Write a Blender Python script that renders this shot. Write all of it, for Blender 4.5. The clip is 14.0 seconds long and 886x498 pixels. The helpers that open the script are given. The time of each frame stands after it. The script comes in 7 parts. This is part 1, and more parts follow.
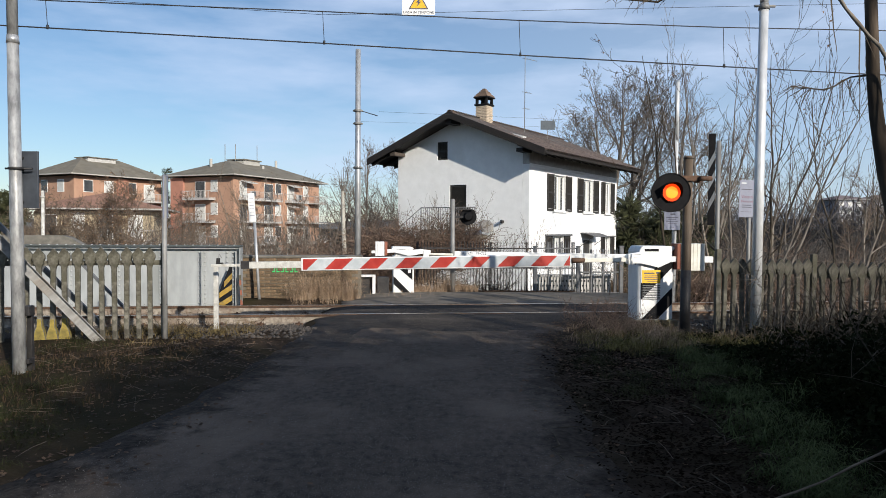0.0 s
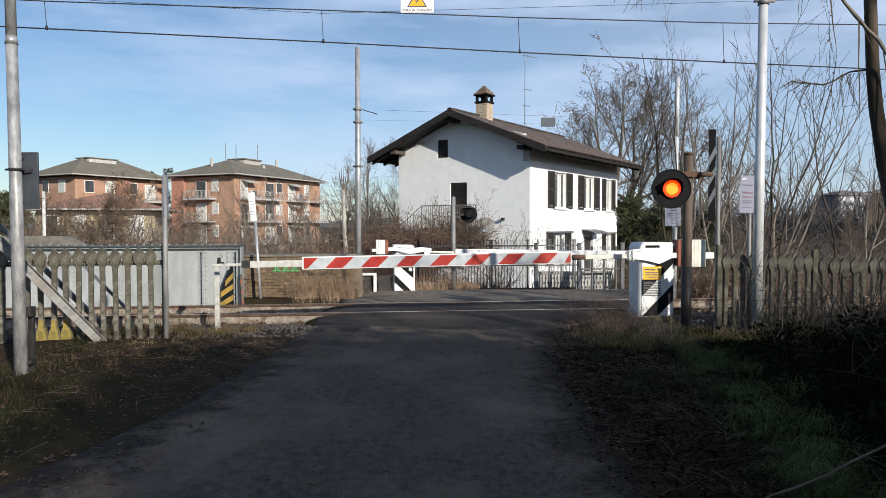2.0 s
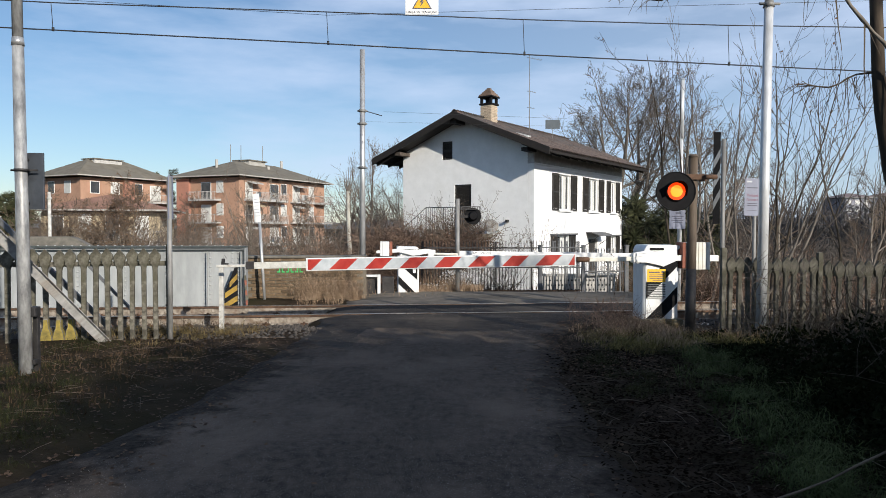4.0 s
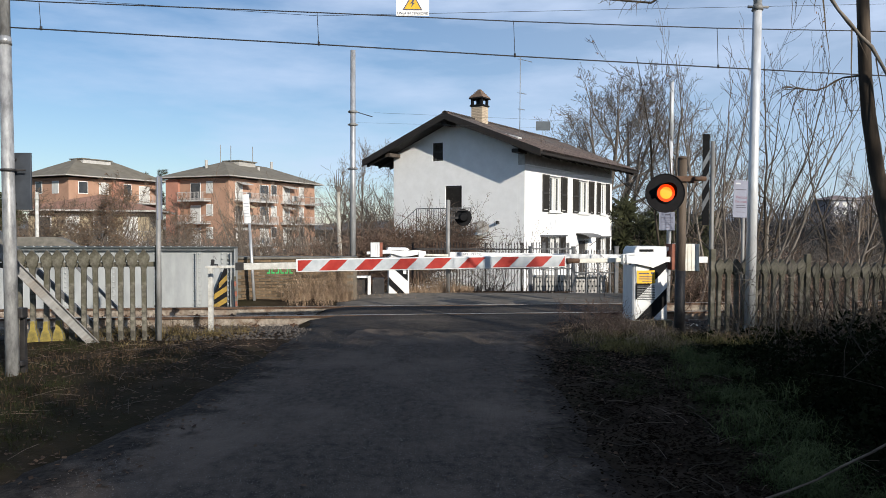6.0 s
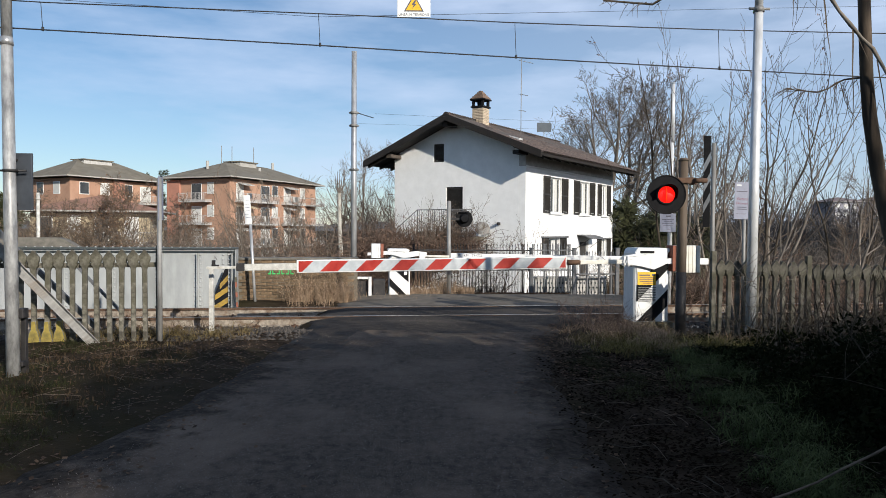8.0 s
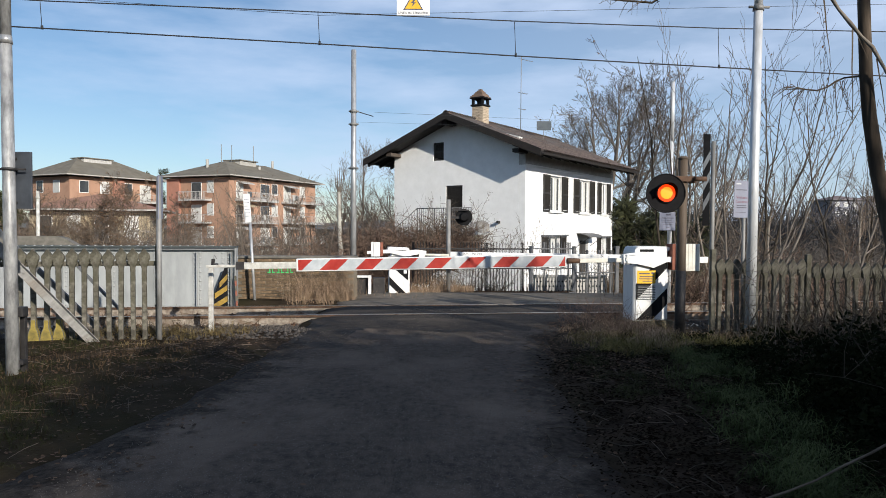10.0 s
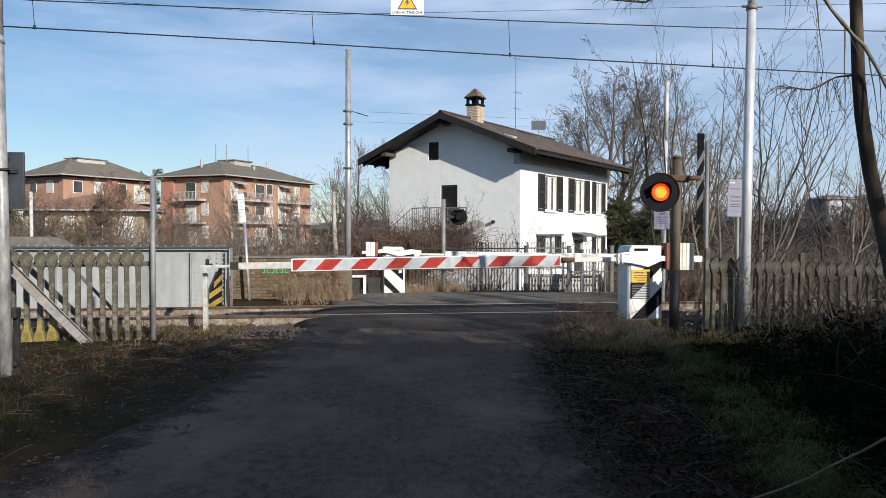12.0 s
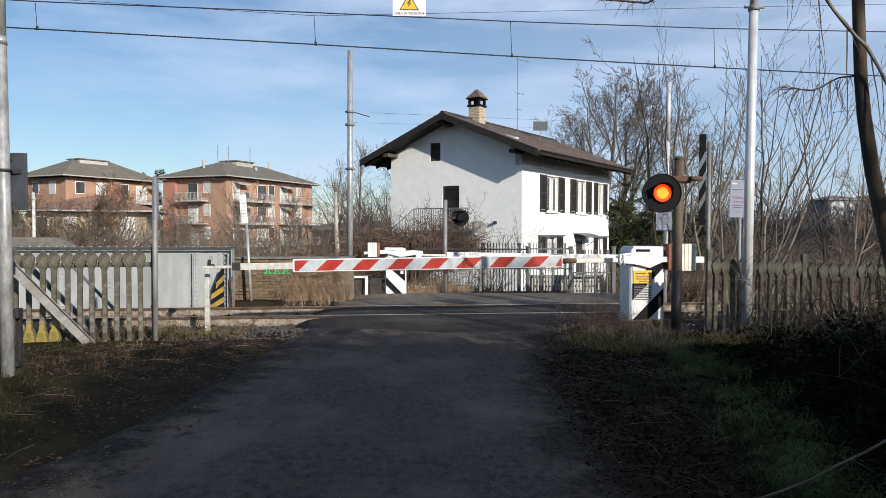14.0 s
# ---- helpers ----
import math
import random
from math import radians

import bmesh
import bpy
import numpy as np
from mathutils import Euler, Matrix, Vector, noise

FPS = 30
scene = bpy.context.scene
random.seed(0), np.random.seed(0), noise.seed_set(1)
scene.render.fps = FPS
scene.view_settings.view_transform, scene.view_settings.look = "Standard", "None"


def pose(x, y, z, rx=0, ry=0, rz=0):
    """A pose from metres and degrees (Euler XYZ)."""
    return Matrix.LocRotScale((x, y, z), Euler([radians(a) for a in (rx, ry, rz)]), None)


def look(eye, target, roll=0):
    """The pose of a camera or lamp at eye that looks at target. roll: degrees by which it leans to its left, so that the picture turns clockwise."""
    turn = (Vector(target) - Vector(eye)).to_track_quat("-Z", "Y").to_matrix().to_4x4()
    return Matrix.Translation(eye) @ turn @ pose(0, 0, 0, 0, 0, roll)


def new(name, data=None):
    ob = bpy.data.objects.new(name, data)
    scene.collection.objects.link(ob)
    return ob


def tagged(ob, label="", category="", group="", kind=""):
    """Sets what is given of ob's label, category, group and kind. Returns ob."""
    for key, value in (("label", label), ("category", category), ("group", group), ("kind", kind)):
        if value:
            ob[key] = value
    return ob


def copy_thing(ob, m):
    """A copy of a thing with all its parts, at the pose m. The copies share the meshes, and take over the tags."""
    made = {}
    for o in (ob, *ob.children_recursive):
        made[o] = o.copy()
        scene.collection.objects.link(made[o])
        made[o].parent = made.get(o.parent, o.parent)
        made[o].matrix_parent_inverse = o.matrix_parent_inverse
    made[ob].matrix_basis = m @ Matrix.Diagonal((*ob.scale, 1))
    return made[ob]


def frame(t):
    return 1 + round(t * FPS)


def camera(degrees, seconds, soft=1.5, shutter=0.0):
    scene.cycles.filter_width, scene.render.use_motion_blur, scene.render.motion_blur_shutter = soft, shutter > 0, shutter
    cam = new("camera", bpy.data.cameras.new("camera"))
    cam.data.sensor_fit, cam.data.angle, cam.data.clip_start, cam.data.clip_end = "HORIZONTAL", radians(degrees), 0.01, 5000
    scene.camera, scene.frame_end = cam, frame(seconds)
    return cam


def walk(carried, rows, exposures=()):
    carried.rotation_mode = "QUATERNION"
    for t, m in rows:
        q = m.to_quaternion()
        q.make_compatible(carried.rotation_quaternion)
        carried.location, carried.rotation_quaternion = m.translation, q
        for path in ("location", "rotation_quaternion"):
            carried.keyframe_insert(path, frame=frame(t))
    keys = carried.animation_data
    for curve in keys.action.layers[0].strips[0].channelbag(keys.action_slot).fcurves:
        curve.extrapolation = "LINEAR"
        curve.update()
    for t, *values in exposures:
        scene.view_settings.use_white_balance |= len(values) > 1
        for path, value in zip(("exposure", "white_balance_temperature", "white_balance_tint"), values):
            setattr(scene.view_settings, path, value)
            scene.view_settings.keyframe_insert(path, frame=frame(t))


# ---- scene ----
cam = camera(64.0, 14.0, soft=0.6)
PATH = [
    (0.0, pose(0.000, 0, 1.5, 88.350, -0.350, 0.000)),
    (0.5, pose(0.000, 0, 1.5, 88.384, -0.119, 0.238)),
    (1.0, pose(0.000, 0, 1.5, 88.248, 0.037, 0.215)),
    (1.5, pose(0.005, 0, 1.5, 88.115, 0.066, 0.207)),
    (2.0, pose(0.012, 0, 1.5, 88.180, 0.066, 0.097)),
    (2.5, pose(0.012, 0, 1.5, 88.306, -0.214, -0.044)),
    (2.7, pose(0.012, 0, 1.5, 87.887, -0.097, 0.572)),
    (4.8, pose(0.018, 0, 1.5, 88.537, -0.205, 0.027)),
    (5.0, pose(0.018, 0, 1.5, 88.491, -0.220, -0.154)),
    (5.5, pose(0.018, 0, 1.5, 88.455, -0.187, -0.118)),
    (6.0, pose(0.018, 0, 1.5, 88.422, -0.222, -0.322)),
    (6.5, pose(0.018, 0, 1.5, 88.477, -0.274, -0.465)),
    (7.0, pose(0.018, 0, 1.5, 88.489, -0.221, -0.223)),
    (7.5, pose(0.018, 0, 1.5, 88.451, -0.292, -0.288)),
    (8.0, pose(0.018, 0, 1.5, 88.517, -0.335, -0.252)),
    (8.2, pose(0.018, 0, 1.5, 88.441, -0.278, 0.178)),
    (10.5, pose(0.025, 0, 1.5, 88.368, -0.264, -0.383)),
    (11.0, pose(0.027, 0, 1.5, 88.306, -0.193, -0.447)),
    (11.5, pose(0.030, 0, 1.5, 88.430, -0.203, -0.508)),
    (12.0, pose(0.032, 0, 1.5, 88.368, -0.183, -0.645)),
    (12.5, pose(0.032, 0, 1.5, 88.413, -0.064, -0.495)),
    (13.0, pose(0.032, 0, 1.5, 88.436, -0.163, -0.556)),
    (13.5, pose(0.032, 0, 1.5, 88.436, -0.164, -0.632)),
    (14.0, pose(0.032, 0, 1.5, 88.430, -0.201, -0.500)),
]
walk(cam, PATH, exposures=[(0.0, 0.11), (14.0, 0.11)])

# ---- light ----
SUN_TO = Vector((0.558, -0.828, 0.392)).normalized()
world = bpy.data.worlds.new("sky")
scene.world = world
world.use_nodes = True
wn = world.node_tree
sky = wn.nodes.new("ShaderNodeTexSky")
sky.sky_type = "NISHITA"
sky.sun_disc = False
sky.sun_elevation = math.asin(SUN_TO.z)
sky.sun_rotation = math.atan2(SUN_TO.x, SUN_TO.y)
sky.air_density, sky.dust_density, sky.ozone_density = 1.0, 0.15, 3.5
# thin high cloud veil
wco = wn.nodes.new("ShaderNodeTexCoord")
wmap = wn.nodes.new("ShaderNodeMapping")
wmap.inputs["Scale"].default_value = (1.2, 1.2, 5.0)
wmap.inputs["Rotation"].default_value = (0.25, 0.2, 0.0)
wno = wn.nodes.new("ShaderNodeTexNoise")
wno.inputs["Scale"].default_value = 2.2
wno.inputs["Detail"].default_value = 7.0
wno.inputs["Roughness"].default_value = 0.55
wramp = wn.nodes.new("ShaderNodeValToRGB")
wramp.color_ramp.elements[0].position, wramp.color_ramp.elements[0].color = 0.43, (0, 0, 0, 1)
wramp.color_ramp.elements[1].position, wramp.color_ramp.elements[1].color = 0.70, (0.66, 0.66, 0.66, 1)
wmix = wn.nodes.new("ShaderNodeMixRGB")
wmix.inputs["Color2"].default_value = (6.3, 7.4, 9.5, 1)
wn.links.new(wco.outputs["Generated"], wmap.inputs["Vector"])
wn.links.new(wmap.outputs["Vector"], wno.inputs["Vector"])
wn.links.new(wno.outputs["Fac"], wramp.inputs["Fac"])
# the veil thickens towards the east
wside = wn.nodes.new("ShaderNodeSeparateXYZ")
weast = wn.nodes.new("ShaderNodeMapRange")
weast.inputs["From Min"].default_value, weast.inputs["From Max"].default_value = -0.52, 0.45
weast.inputs["To Min"].default_value, weast.inputs["To Max"].default_value = -0.22, 0.38
wadd = wn.nodes.new("ShaderNodeMath")
wadd.operation = "ADD"
wadd.use_clamp = True
wn.links.new(wco.outputs["Generated"], wside.inputs["Vector"])
wn.links.new(wside.outputs["X"], weast.inputs["Value"])
wn.links.new(wramp.outputs["Color"], wadd.inputs[0])
wn.links.new(weast.outputs["Result"], wadd.inputs[1])
wn.links.new(wadd.outputs[0], wmix.inputs["Fac"])
wn.links.new(sky.outputs["Color"], wmix.inputs["Color1"])
# pale haze low over the horizon
wsep = wn.nodes.new("ShaderNodeSeparateXYZ")
whaze = wn.nodes.new("ShaderNodeMapRange")
whaze.inputs["From Min"].default_value, whaze.inputs["From Max"].default_value = 0.0, 0.30
whaze.inputs["To Min"].default_value, whaze.inputs["To Max"].default_value = 0.24, 0.0
wlow = wn.nodes.new("ShaderNodeMixRGB")
wlow.inputs["Color2"].default_value = (2.7, 4.0, 6.3, 1)
wn.links.new(wco.outputs["Generated"], wsep.inputs["Vector"])
wn.links.new(wsep.outputs["Z"], whaze.inputs["Value"])
wn.links.new(whaze.outputs["Result"], wlow.inputs["Fac"])
wn.links.new(wmix.outputs["Color"], wlow.inputs["Color1"])
wn.links.new(wlow.outputs["Color"], wn.nodes["Background"].inputs["Color"])
wn.nodes["Background"].inputs["Strength"].default_value = 0.104

sun_data = bpy.data.lights.new("sun", "SUN")
sun_data.energy, sun_data.angle, sun_data.color = 5.0, radians(0.55), (1.0, 0.93, 0.82)
sun = new("sun", sun_data)
sun.matrix_world = look(Vector((0, 0, 30)) + SUN_TO, Vector((0, 0, 30)))


# ---- materials ----
def mat(name, c1, c2, scale=3.0, rough=0.8, metal=0.0, bump=0.15, fine=60.0, c3=None, big=0.6, big_at=0.55, stretch=(1, 1, 1), vary=0.0, spec=0.5, lo=0.35, hi=0.65):
    """Two tones in fine noise, a third in broad stains, and a fine relief."""
    m = bpy.data.materials.new(name)
    m.use_nodes = True
    n, l = m.node_tree.nodes, m.node_tree.links
    b = n["Principled BSDF"]
    b.inputs["Metallic"].default_value = metal
    b.inputs["Specular IOR Level"].default_value = spec
    co = n.new("ShaderNodeTexCoord")
    mp = n.new("ShaderNodeMapping")
    mp.inputs["Scale"].default_value = stretch
    l.new(co.outputs["Object"], mp.inputs["Vector"])
    n1 = n.new("ShaderNodeTexNoise")
    n1.inputs["Scale"].default_value, n1.inputs["Detail"].default_value, n1.inputs["Roughness"].default_value = scale, 6.0, 0.65
    l.new(mp.outputs["Vector"], n1.inputs["Vector"])
    r1 = n.new("ShaderNodeValToRGB")
    r1.color_ramp.elements[0].position, r1.color_ramp.elements[0].color = lo, (*c1, 1)
    r1.color_ramp.elements[1].position, r1.color_ramp.elements[1].color = hi, (*c2, 1)
    l.new(n1.outputs["Fac"], r1.inputs["Fac"])
    col = r1.outputs["Color"]
    if c3:
        n2 = n.new("ShaderNodeTexNoise")
        n2.inputs["Scale"].default_value, n2.inputs["Detail"].default_value, n2.inputs["Roughness"].default_value = big, 5.0, 0.6
        l.new(mp.outputs["Vector"], n2.inputs["Vector"])
        r2 = n.new("ShaderNodeValToRGB")
        r2.color_ramp.elements[0].position, r2.color_ramp.elements[0].color = big_at - 0.06, (0, 0, 0, 1)
        r2.color_ramp.elements[1].position, r2.color_ramp.elements[1].color = big_at + 0.12, (1, 1, 1, 1)
        l.new(n2.outputs["Fac"], r2.inputs["Fac"])
        mx = n.new("ShaderNodeMixRGB")
        mx.inputs["Color2"].default_value = (*c3, 1)
        l.new(r2.outputs["Color"], mx.inputs["Fac"])
        l.new(col, mx.inputs["Color1"])
        col = mx.outputs["Color"]
    if vary:
        oi = n.new("ShaderNodeObjectInfo")
        ge = n.new("ShaderNodeNewGeometry")
        ad = n.new("ShaderNodeMath")
        ad.operation = "ADD"
        l.new(oi.outputs["Random"], ad.inputs[0])
        l.new(ge.outputs["Random Per Island"], ad.inputs[1])
        hs = n.new("ShaderNodeHueSaturation")
        mr = n.new("ShaderNodeMapRange")
        mr.inputs["From Max"].default_value = 2.0
        mr.inputs["To Min"].default_value, mr.inputs["To Max"].default_value = 1 - vary, 1 + vary
        l.new(ad.outputs[0], mr.inputs["Value"])
        l.new(mr.outputs["Result"], hs.inputs["Value"])
        l.new(col, hs.inputs["Color"])
        col = hs.outputs["Color"]
    l.new(col, b.inputs["Base Color"])
    nf = n.new("ShaderNodeTexNoise")
    nf.inputs["Scale"].default_value, nf.inputs["Detail"].default_value = fine, 4.0
    l.new(mp.outputs["Vector"], nf.inputs["Vector"])
    rr = n.new("ShaderNodeMapRange")
    rr.inputs["To Min"].default_value, rr.inputs["To Max"].default_value = max(0.03, rough - 0.12), min(1.0, rough + 0.12)
    l.new(n1.outputs["Fac"], rr.inputs["Value"])
    l.new(rr.outputs["Result"], b.inputs["Roughness"])
    if bump:
        bp = n.new("ShaderNodeBump")
        bp.inputs["Strength"].default_value, bp.inputs["Distance"].default_value = bump, 0.01
        l.new(nf.outputs["Fac"], bp.inputs["Height"])
        l.new(bp.outputs["Normal"], b.inputs["Normal"])
    return m


def glow(name, colour, strength, edge=None):
    m = bpy.data.materials.new(name)
    m.use_nodes = True
    b = m.node_tree.nodes["Principled BSDF"]
    b.inputs["Base Color"].default_value = (*[min(1.0, c) * 0.6 for c in colour], 1)
    b.inputs["Roughness"].default_value = 0.3
    b.inputs["Emission Color"].default_value = (*colour, 1)
    b.inputs["Emission Strength"].default_value = strength
    return m


SOIL = mat("soil", (0.017, 0.0125, 0.0092), (0.056, 0.042, 0.030), 2.5, 0.95, bump=0.8, fine=35, c3=(0.028, 0.024, 0.013), big=0.45, big_at=0.5, spec=0.03)
ASPHALT_OLD = mat("dusty_old_asphalt", (0.10, 0.088, 0.073), (0.20, 0.178, 0.150), 8, 0.93, bump=0.3, fine=80, c3=(0.075, 0.068, 0.06), big=0.9, big_at=0.56, spec=0.1, stretch=(0.6, 1, 1))
ASPHALT = mat("asphalt", (0.027, 0.0213, 0.0176), (0.108, 0.085, 0.0675), 16, 0.88, bump=0.4, fine=90, c3=(0.140, 0.108, 0.084), big=0.7, big_at=0.53, spec=0.12, stretch=(1, 0.7, 1), lo=0.3, hi=0.7)
ASPHALT_FRESH = mat("dark_newer_asphalt", (0.017, 0.0145, 0.0125), (0.060, 0.051, 0.044), 18, 0.85, bump=0.5, fine=110, c3=(0.085, 0.071, 0.058), big=0.9, big_at=0.56, spec=0.15, stretch=(0.5, 1.2, 1))
BALLAST = mat("ballast_stone", (0.026, 0.022, 0.019), (0.088, 0.076, 0.066), 9, 0.9, bump=0.4, fine=50, vary=0.45)
CONCRETE = mat("weathered_concrete", (0.052, 0.046, 0.035), (0.235, 0.218, 0.178), 11, 0.92, bump=0.6, fine=70, c3=(0.075, 0.07, 0.045), big=4.2, big_at=0.5, lo=0.4, hi=0.62, vary=0.12)
LICHEN = mat("yellow_lichen_concrete", (0.15, 0.12, 0.035), (0.36, 0.27, 0.055), 9, 0.95, bump=0.5, fine=80, c3=(0.17, 0.15, 0.09), big=4, big_at=0.6)
CONCRETE_MOSS = mat("mossy_concrete", (0.045, 0.042, 0.032), (0.185, 0.172, 0.142), 6, 0.95, bump=0.5, fine=70, c3=(0.062, 0.058, 0.038), big=2.6, big_at=0.48, vary=0.15)
SLEEPER = mat("sleeper_concrete", (0.33, 0.31, 0.27), (0.47, 0.45, 0.40), 7, 0.9, bump=0.3)
RAIL_WHITE = mat("whitewashed_rail", (0.13, 0.10, 0.075), (0.37, 0.325, 0.27), 9, 0.85, bump=0.2, c3=(0.15, 0.085, 0.05), big=2.4, big_at=0.54)
RUST = mat("rusty_steel", (0.06, 0.035, 0.023), (0.15, 0.085, 0.052), 12, 0.8, 0.3, bump=0.3)
RAIL_TOP = mat("polished_rail", (0.42, 0.40, 0.38), (0.6, 0.58, 0.55), 20, 0.3, 1.0, bump=0.05)
GALV = mat("galvanised_steel", (0.34, 0.34, 0.34), (0.56, 0.56, 0.555), 12, 0.36, 0.55, bump=0.08, c3=(0.27, 0.265, 0.25), big=2.2, big_at=0.6, stretch=(1, 1, 0.25))
GALV_OLD = mat("dull_galvanised_steel", (0.15, 0.148, 0.142), (0.29, 0.285, 0.275), 9, 0.6, 0.2, bump=0.12, c3=(0.16, 0.13, 0.1), big=2.2, big_at=0.58, stretch=(1, 1, 0.3))
GIRDER = mat("grey_girder_paint", (0.275, 0.288, 0.29), (0.37, 0.384, 0.386), 3, 0.5, 0.0, bump=0.1, c3=(0.24, 0.25, 0.245), big=1.6, big_at=0.57, stretch=(1, 1, 0.35))
GIRDER_DARK = mat("dark_girder_cap", (0.035, 0.045, 0.045), (0.07, 0.08, 0.075), 5, 0.6, bump=0.15)
WHITE = mat("white_paint", (0.66, 0.665, 0.66), (0.78, 0.78, 0.77), 6, 0.42, bump=0.05, c3=(0.62, 0.61, 0.57), big=2.2, big_at=0.62, stretch=(1, 1, 0.4))
RED = mat("red_reflective_film", (0.30, 0.016, 0.010), (0.41, 0.032, 0.02), 8, 0.38, bump=0.04)
SILVER = mat("silver_reflective_film", (0.38, 0.41, 0.43), (0.50, 0.525, 0.545), 8, 0.38, bump=0.04)
GALV_MOTTLED = mat("mottled_galvanised_steel", (0.20, 0.20, 0.20), (0.47, 0.47, 0.465), 14, 0.5, 0.3, bump=0.12, c3=(0.12, 0.115, 0.105), big=5.0, big_at=0.6, stretch=(1, 1, 0.35))
GRIT = mat("pale_grit", (0.075, 0.064, 0.052), (0.24, 0.208, 0.172), 30, 0.9, bump=0, vary=0.5)
MOSS_GRASS = mat("mossy_short_grass", (0.014, 0.016, 0.006), (0.048, 0.050, 0.019), 5, 0.9, bump=0, vary=0.45, spec=0.15)
WHITE_WORN = mat("worn_white_paint", (0.36, 0.35, 0.32), (0.62, 0.61, 0.57), 9, 0.6, bump=0.15, c3=(0.24, 0.20, 0.155), big=6, big_at=0.6)
BLACK = mat("black_paint", (0.006, 0.006, 0.007), (0.013, 0.013, 0.014), 8, 0.8, bump=0.05, spec=0.15)
CREAM = mat("cream_counterweight", (0.58, 0.555, 0.485), (0.72, 0.70, 0.63), 8, 0.6, bump=0.1, c3=(0.45, 0.36, 0.24), big=3, big_at=0.63)
YELLOW = mat("yellow_sign_film", (0.70, 0.38, 0.01), (0.80, 0.46, 0.02), 8, 0.5, bump=0.03)
# pale plate darkened and blued: the shade on it is in the colour
PLATE = mat("shade_blue_sign_plate", (0.175, 0.185, 0.25), (0.225, 0.24, 0.31), 5, 0.5, bump=0.04)
PLATE_W = mat("white_sign_plate", (0.72, 0.72, 0.70), (0.82, 0.82, 0.80), 5, 0.5, bump=0.04, c3=(0.55, 0.54, 0.5), big=6, big_at=0.66)
INK = mat("dark_sign_ink", (0.06, 0.06, 0.09), (0.10, 0.10, 0.13), 5, 0.6, bump=0)
INK_RED = mat("wine_sign_ink", (0.16, 0.05, 0.09), (0.20, 0.07, 0.11), 5, 0.6, bump=0)
SIGN_BACK = mat("sign_back_dark_grey", (0.045, 0.05, 0.06), (0.075, 0.085, 0.10), 5, 0.5, 0.3, bump=0.05)
POLE_BROWN = mat("brown_weathered_pole", (0.065, 0.046, 0.031), (0.125, 0.092, 0.064), 6, 0.7, 0.1, bump=0.25, stretch=(1, 1, 0.2), c3=(0.075, 0.06, 0.05), big=1.5, big_at=0.55)
STUCCO = mat("white_stucco", (0.80, 0.80, 0.79), (0.87, 0.87, 0.86), 2.2, 0.92, bump=0.25, fine=45, c3=(0.76, 0.755, 0.735), big=0.5, big_at=0.58, spec=0.2)
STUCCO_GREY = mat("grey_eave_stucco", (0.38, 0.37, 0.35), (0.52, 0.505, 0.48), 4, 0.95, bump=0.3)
EAVE_WOOD = mat("dark_eave_wood", (0.009, 0.007, 0.006), (0.022, 0.017, 0.014), 6, 0.75, bump=0.3, stretch=(0.3, 1, 1))
BEAM_WOOD = mat("worn_beam_wood", (0.05, 0.038, 0.03), (0.10, 0.08, 0.065), 8, 0.85, bump=0.3)
TILE = mat("old_roof_tile", (0.055, 0.043, 0.039), (0.15, 0.105, 0.085), 6, 0.9, bump=0.3, c3=(0.085, 0.078, 0.075), big=1.2, big_at=0.48, vary=0.35)
SHUTTER = mat("dark_brown_shutter", (0.022, 0.020, 0.018), (0.042, 0.038, 0.034), 10, 0.6, bump=0.1, stretch=(1, 1, 0.2))
PVC = mat("white_window_frame", (0.74, 0.74, 0.72), (0.82, 0.82, 0.80), 6, 0.35, bump=0.02)
CURTAIN = mat("net_curtain", (0.46, 0.46, 0.45), (0.62, 0.62, 0.60), 3, 0.95, bump=0.3, stretch=(14, 14, 0.3))
ROOM = mat("dark_room", (0.02, 0.02, 0.022), (0.04, 0.04, 0.042), 3, 0.95, bump=0)
CHIM_BRICK = mat("pale_chimney_brick", (0.42, 0.33, 0.24), (0.58, 0.48, 0.36), 6, 0.92, bump=0.3, vary=0.25)
CHIM_DARK = mat("sooty_brown_brick", (0.10, 0.07, 0.05), (0.19, 0.13, 0.10), 6, 0.92, bump=0.3, vary=0.2)
MORTAR = mat("mortar", (0.11, 0.095, 0.07), (0.19, 0.165, 0.13), 12, 0.95, bump=0.4)
BRICK = mat("old_wall_brick", (0.075, 0.048, 0.028), (0.25, 0.165, 0.095), 9, 0.93, bump=0.6, c3=(0.075, 0.062, 0.038), big=2.6, big_at=0.5, vary=0.6, lo=0.4, hi=0.62)
BRICK_RED = mat("red_edge_brick", (0.17, 0.06, 0.036), (0.27, 0.10, 0.065), 7, 0.9, bump=0.3, vary=0.2)
COPING = mat("grey_coping", (0.10, 0.095, 0.08), (0.19, 0.175, 0.15), 5, 0.92, bump=0.4)
GREEN_PAINT = mat("green_spray_paint", (0.03, 0.42, 0.10), (0.05, 0.52, 0.15), 10, 0.6, bump=0)
IRON = mat("black_iron", (0.022, 0.021, 0.022), (0.05, 0.046, 0.045), 9, 0.6, 0.4, bump=0.1)
IRON_GREY = mat("grey_painted_iron", (0.10, 0.105, 0.11), (0.16, 0.16, 0.165), 9, 0.6, 0.3, bump=0.1)
BARK = mat("grey_brown_bark", (0.15, 0.13, 0.11), (0.27, 0.235, 0.195), 7, 0.95, bump=0.5, stretch=(1, 1, 0.25), vary=0.2, spec=0.15)
BARK_DARK = mat("dark_bark", (0.040, 0.033, 0.025), (0.10, 0.082, 0.064), 8, 0.95, bump=0.6, stretch=(1, 1, 0.25), vary=0.2, spec=0.05)
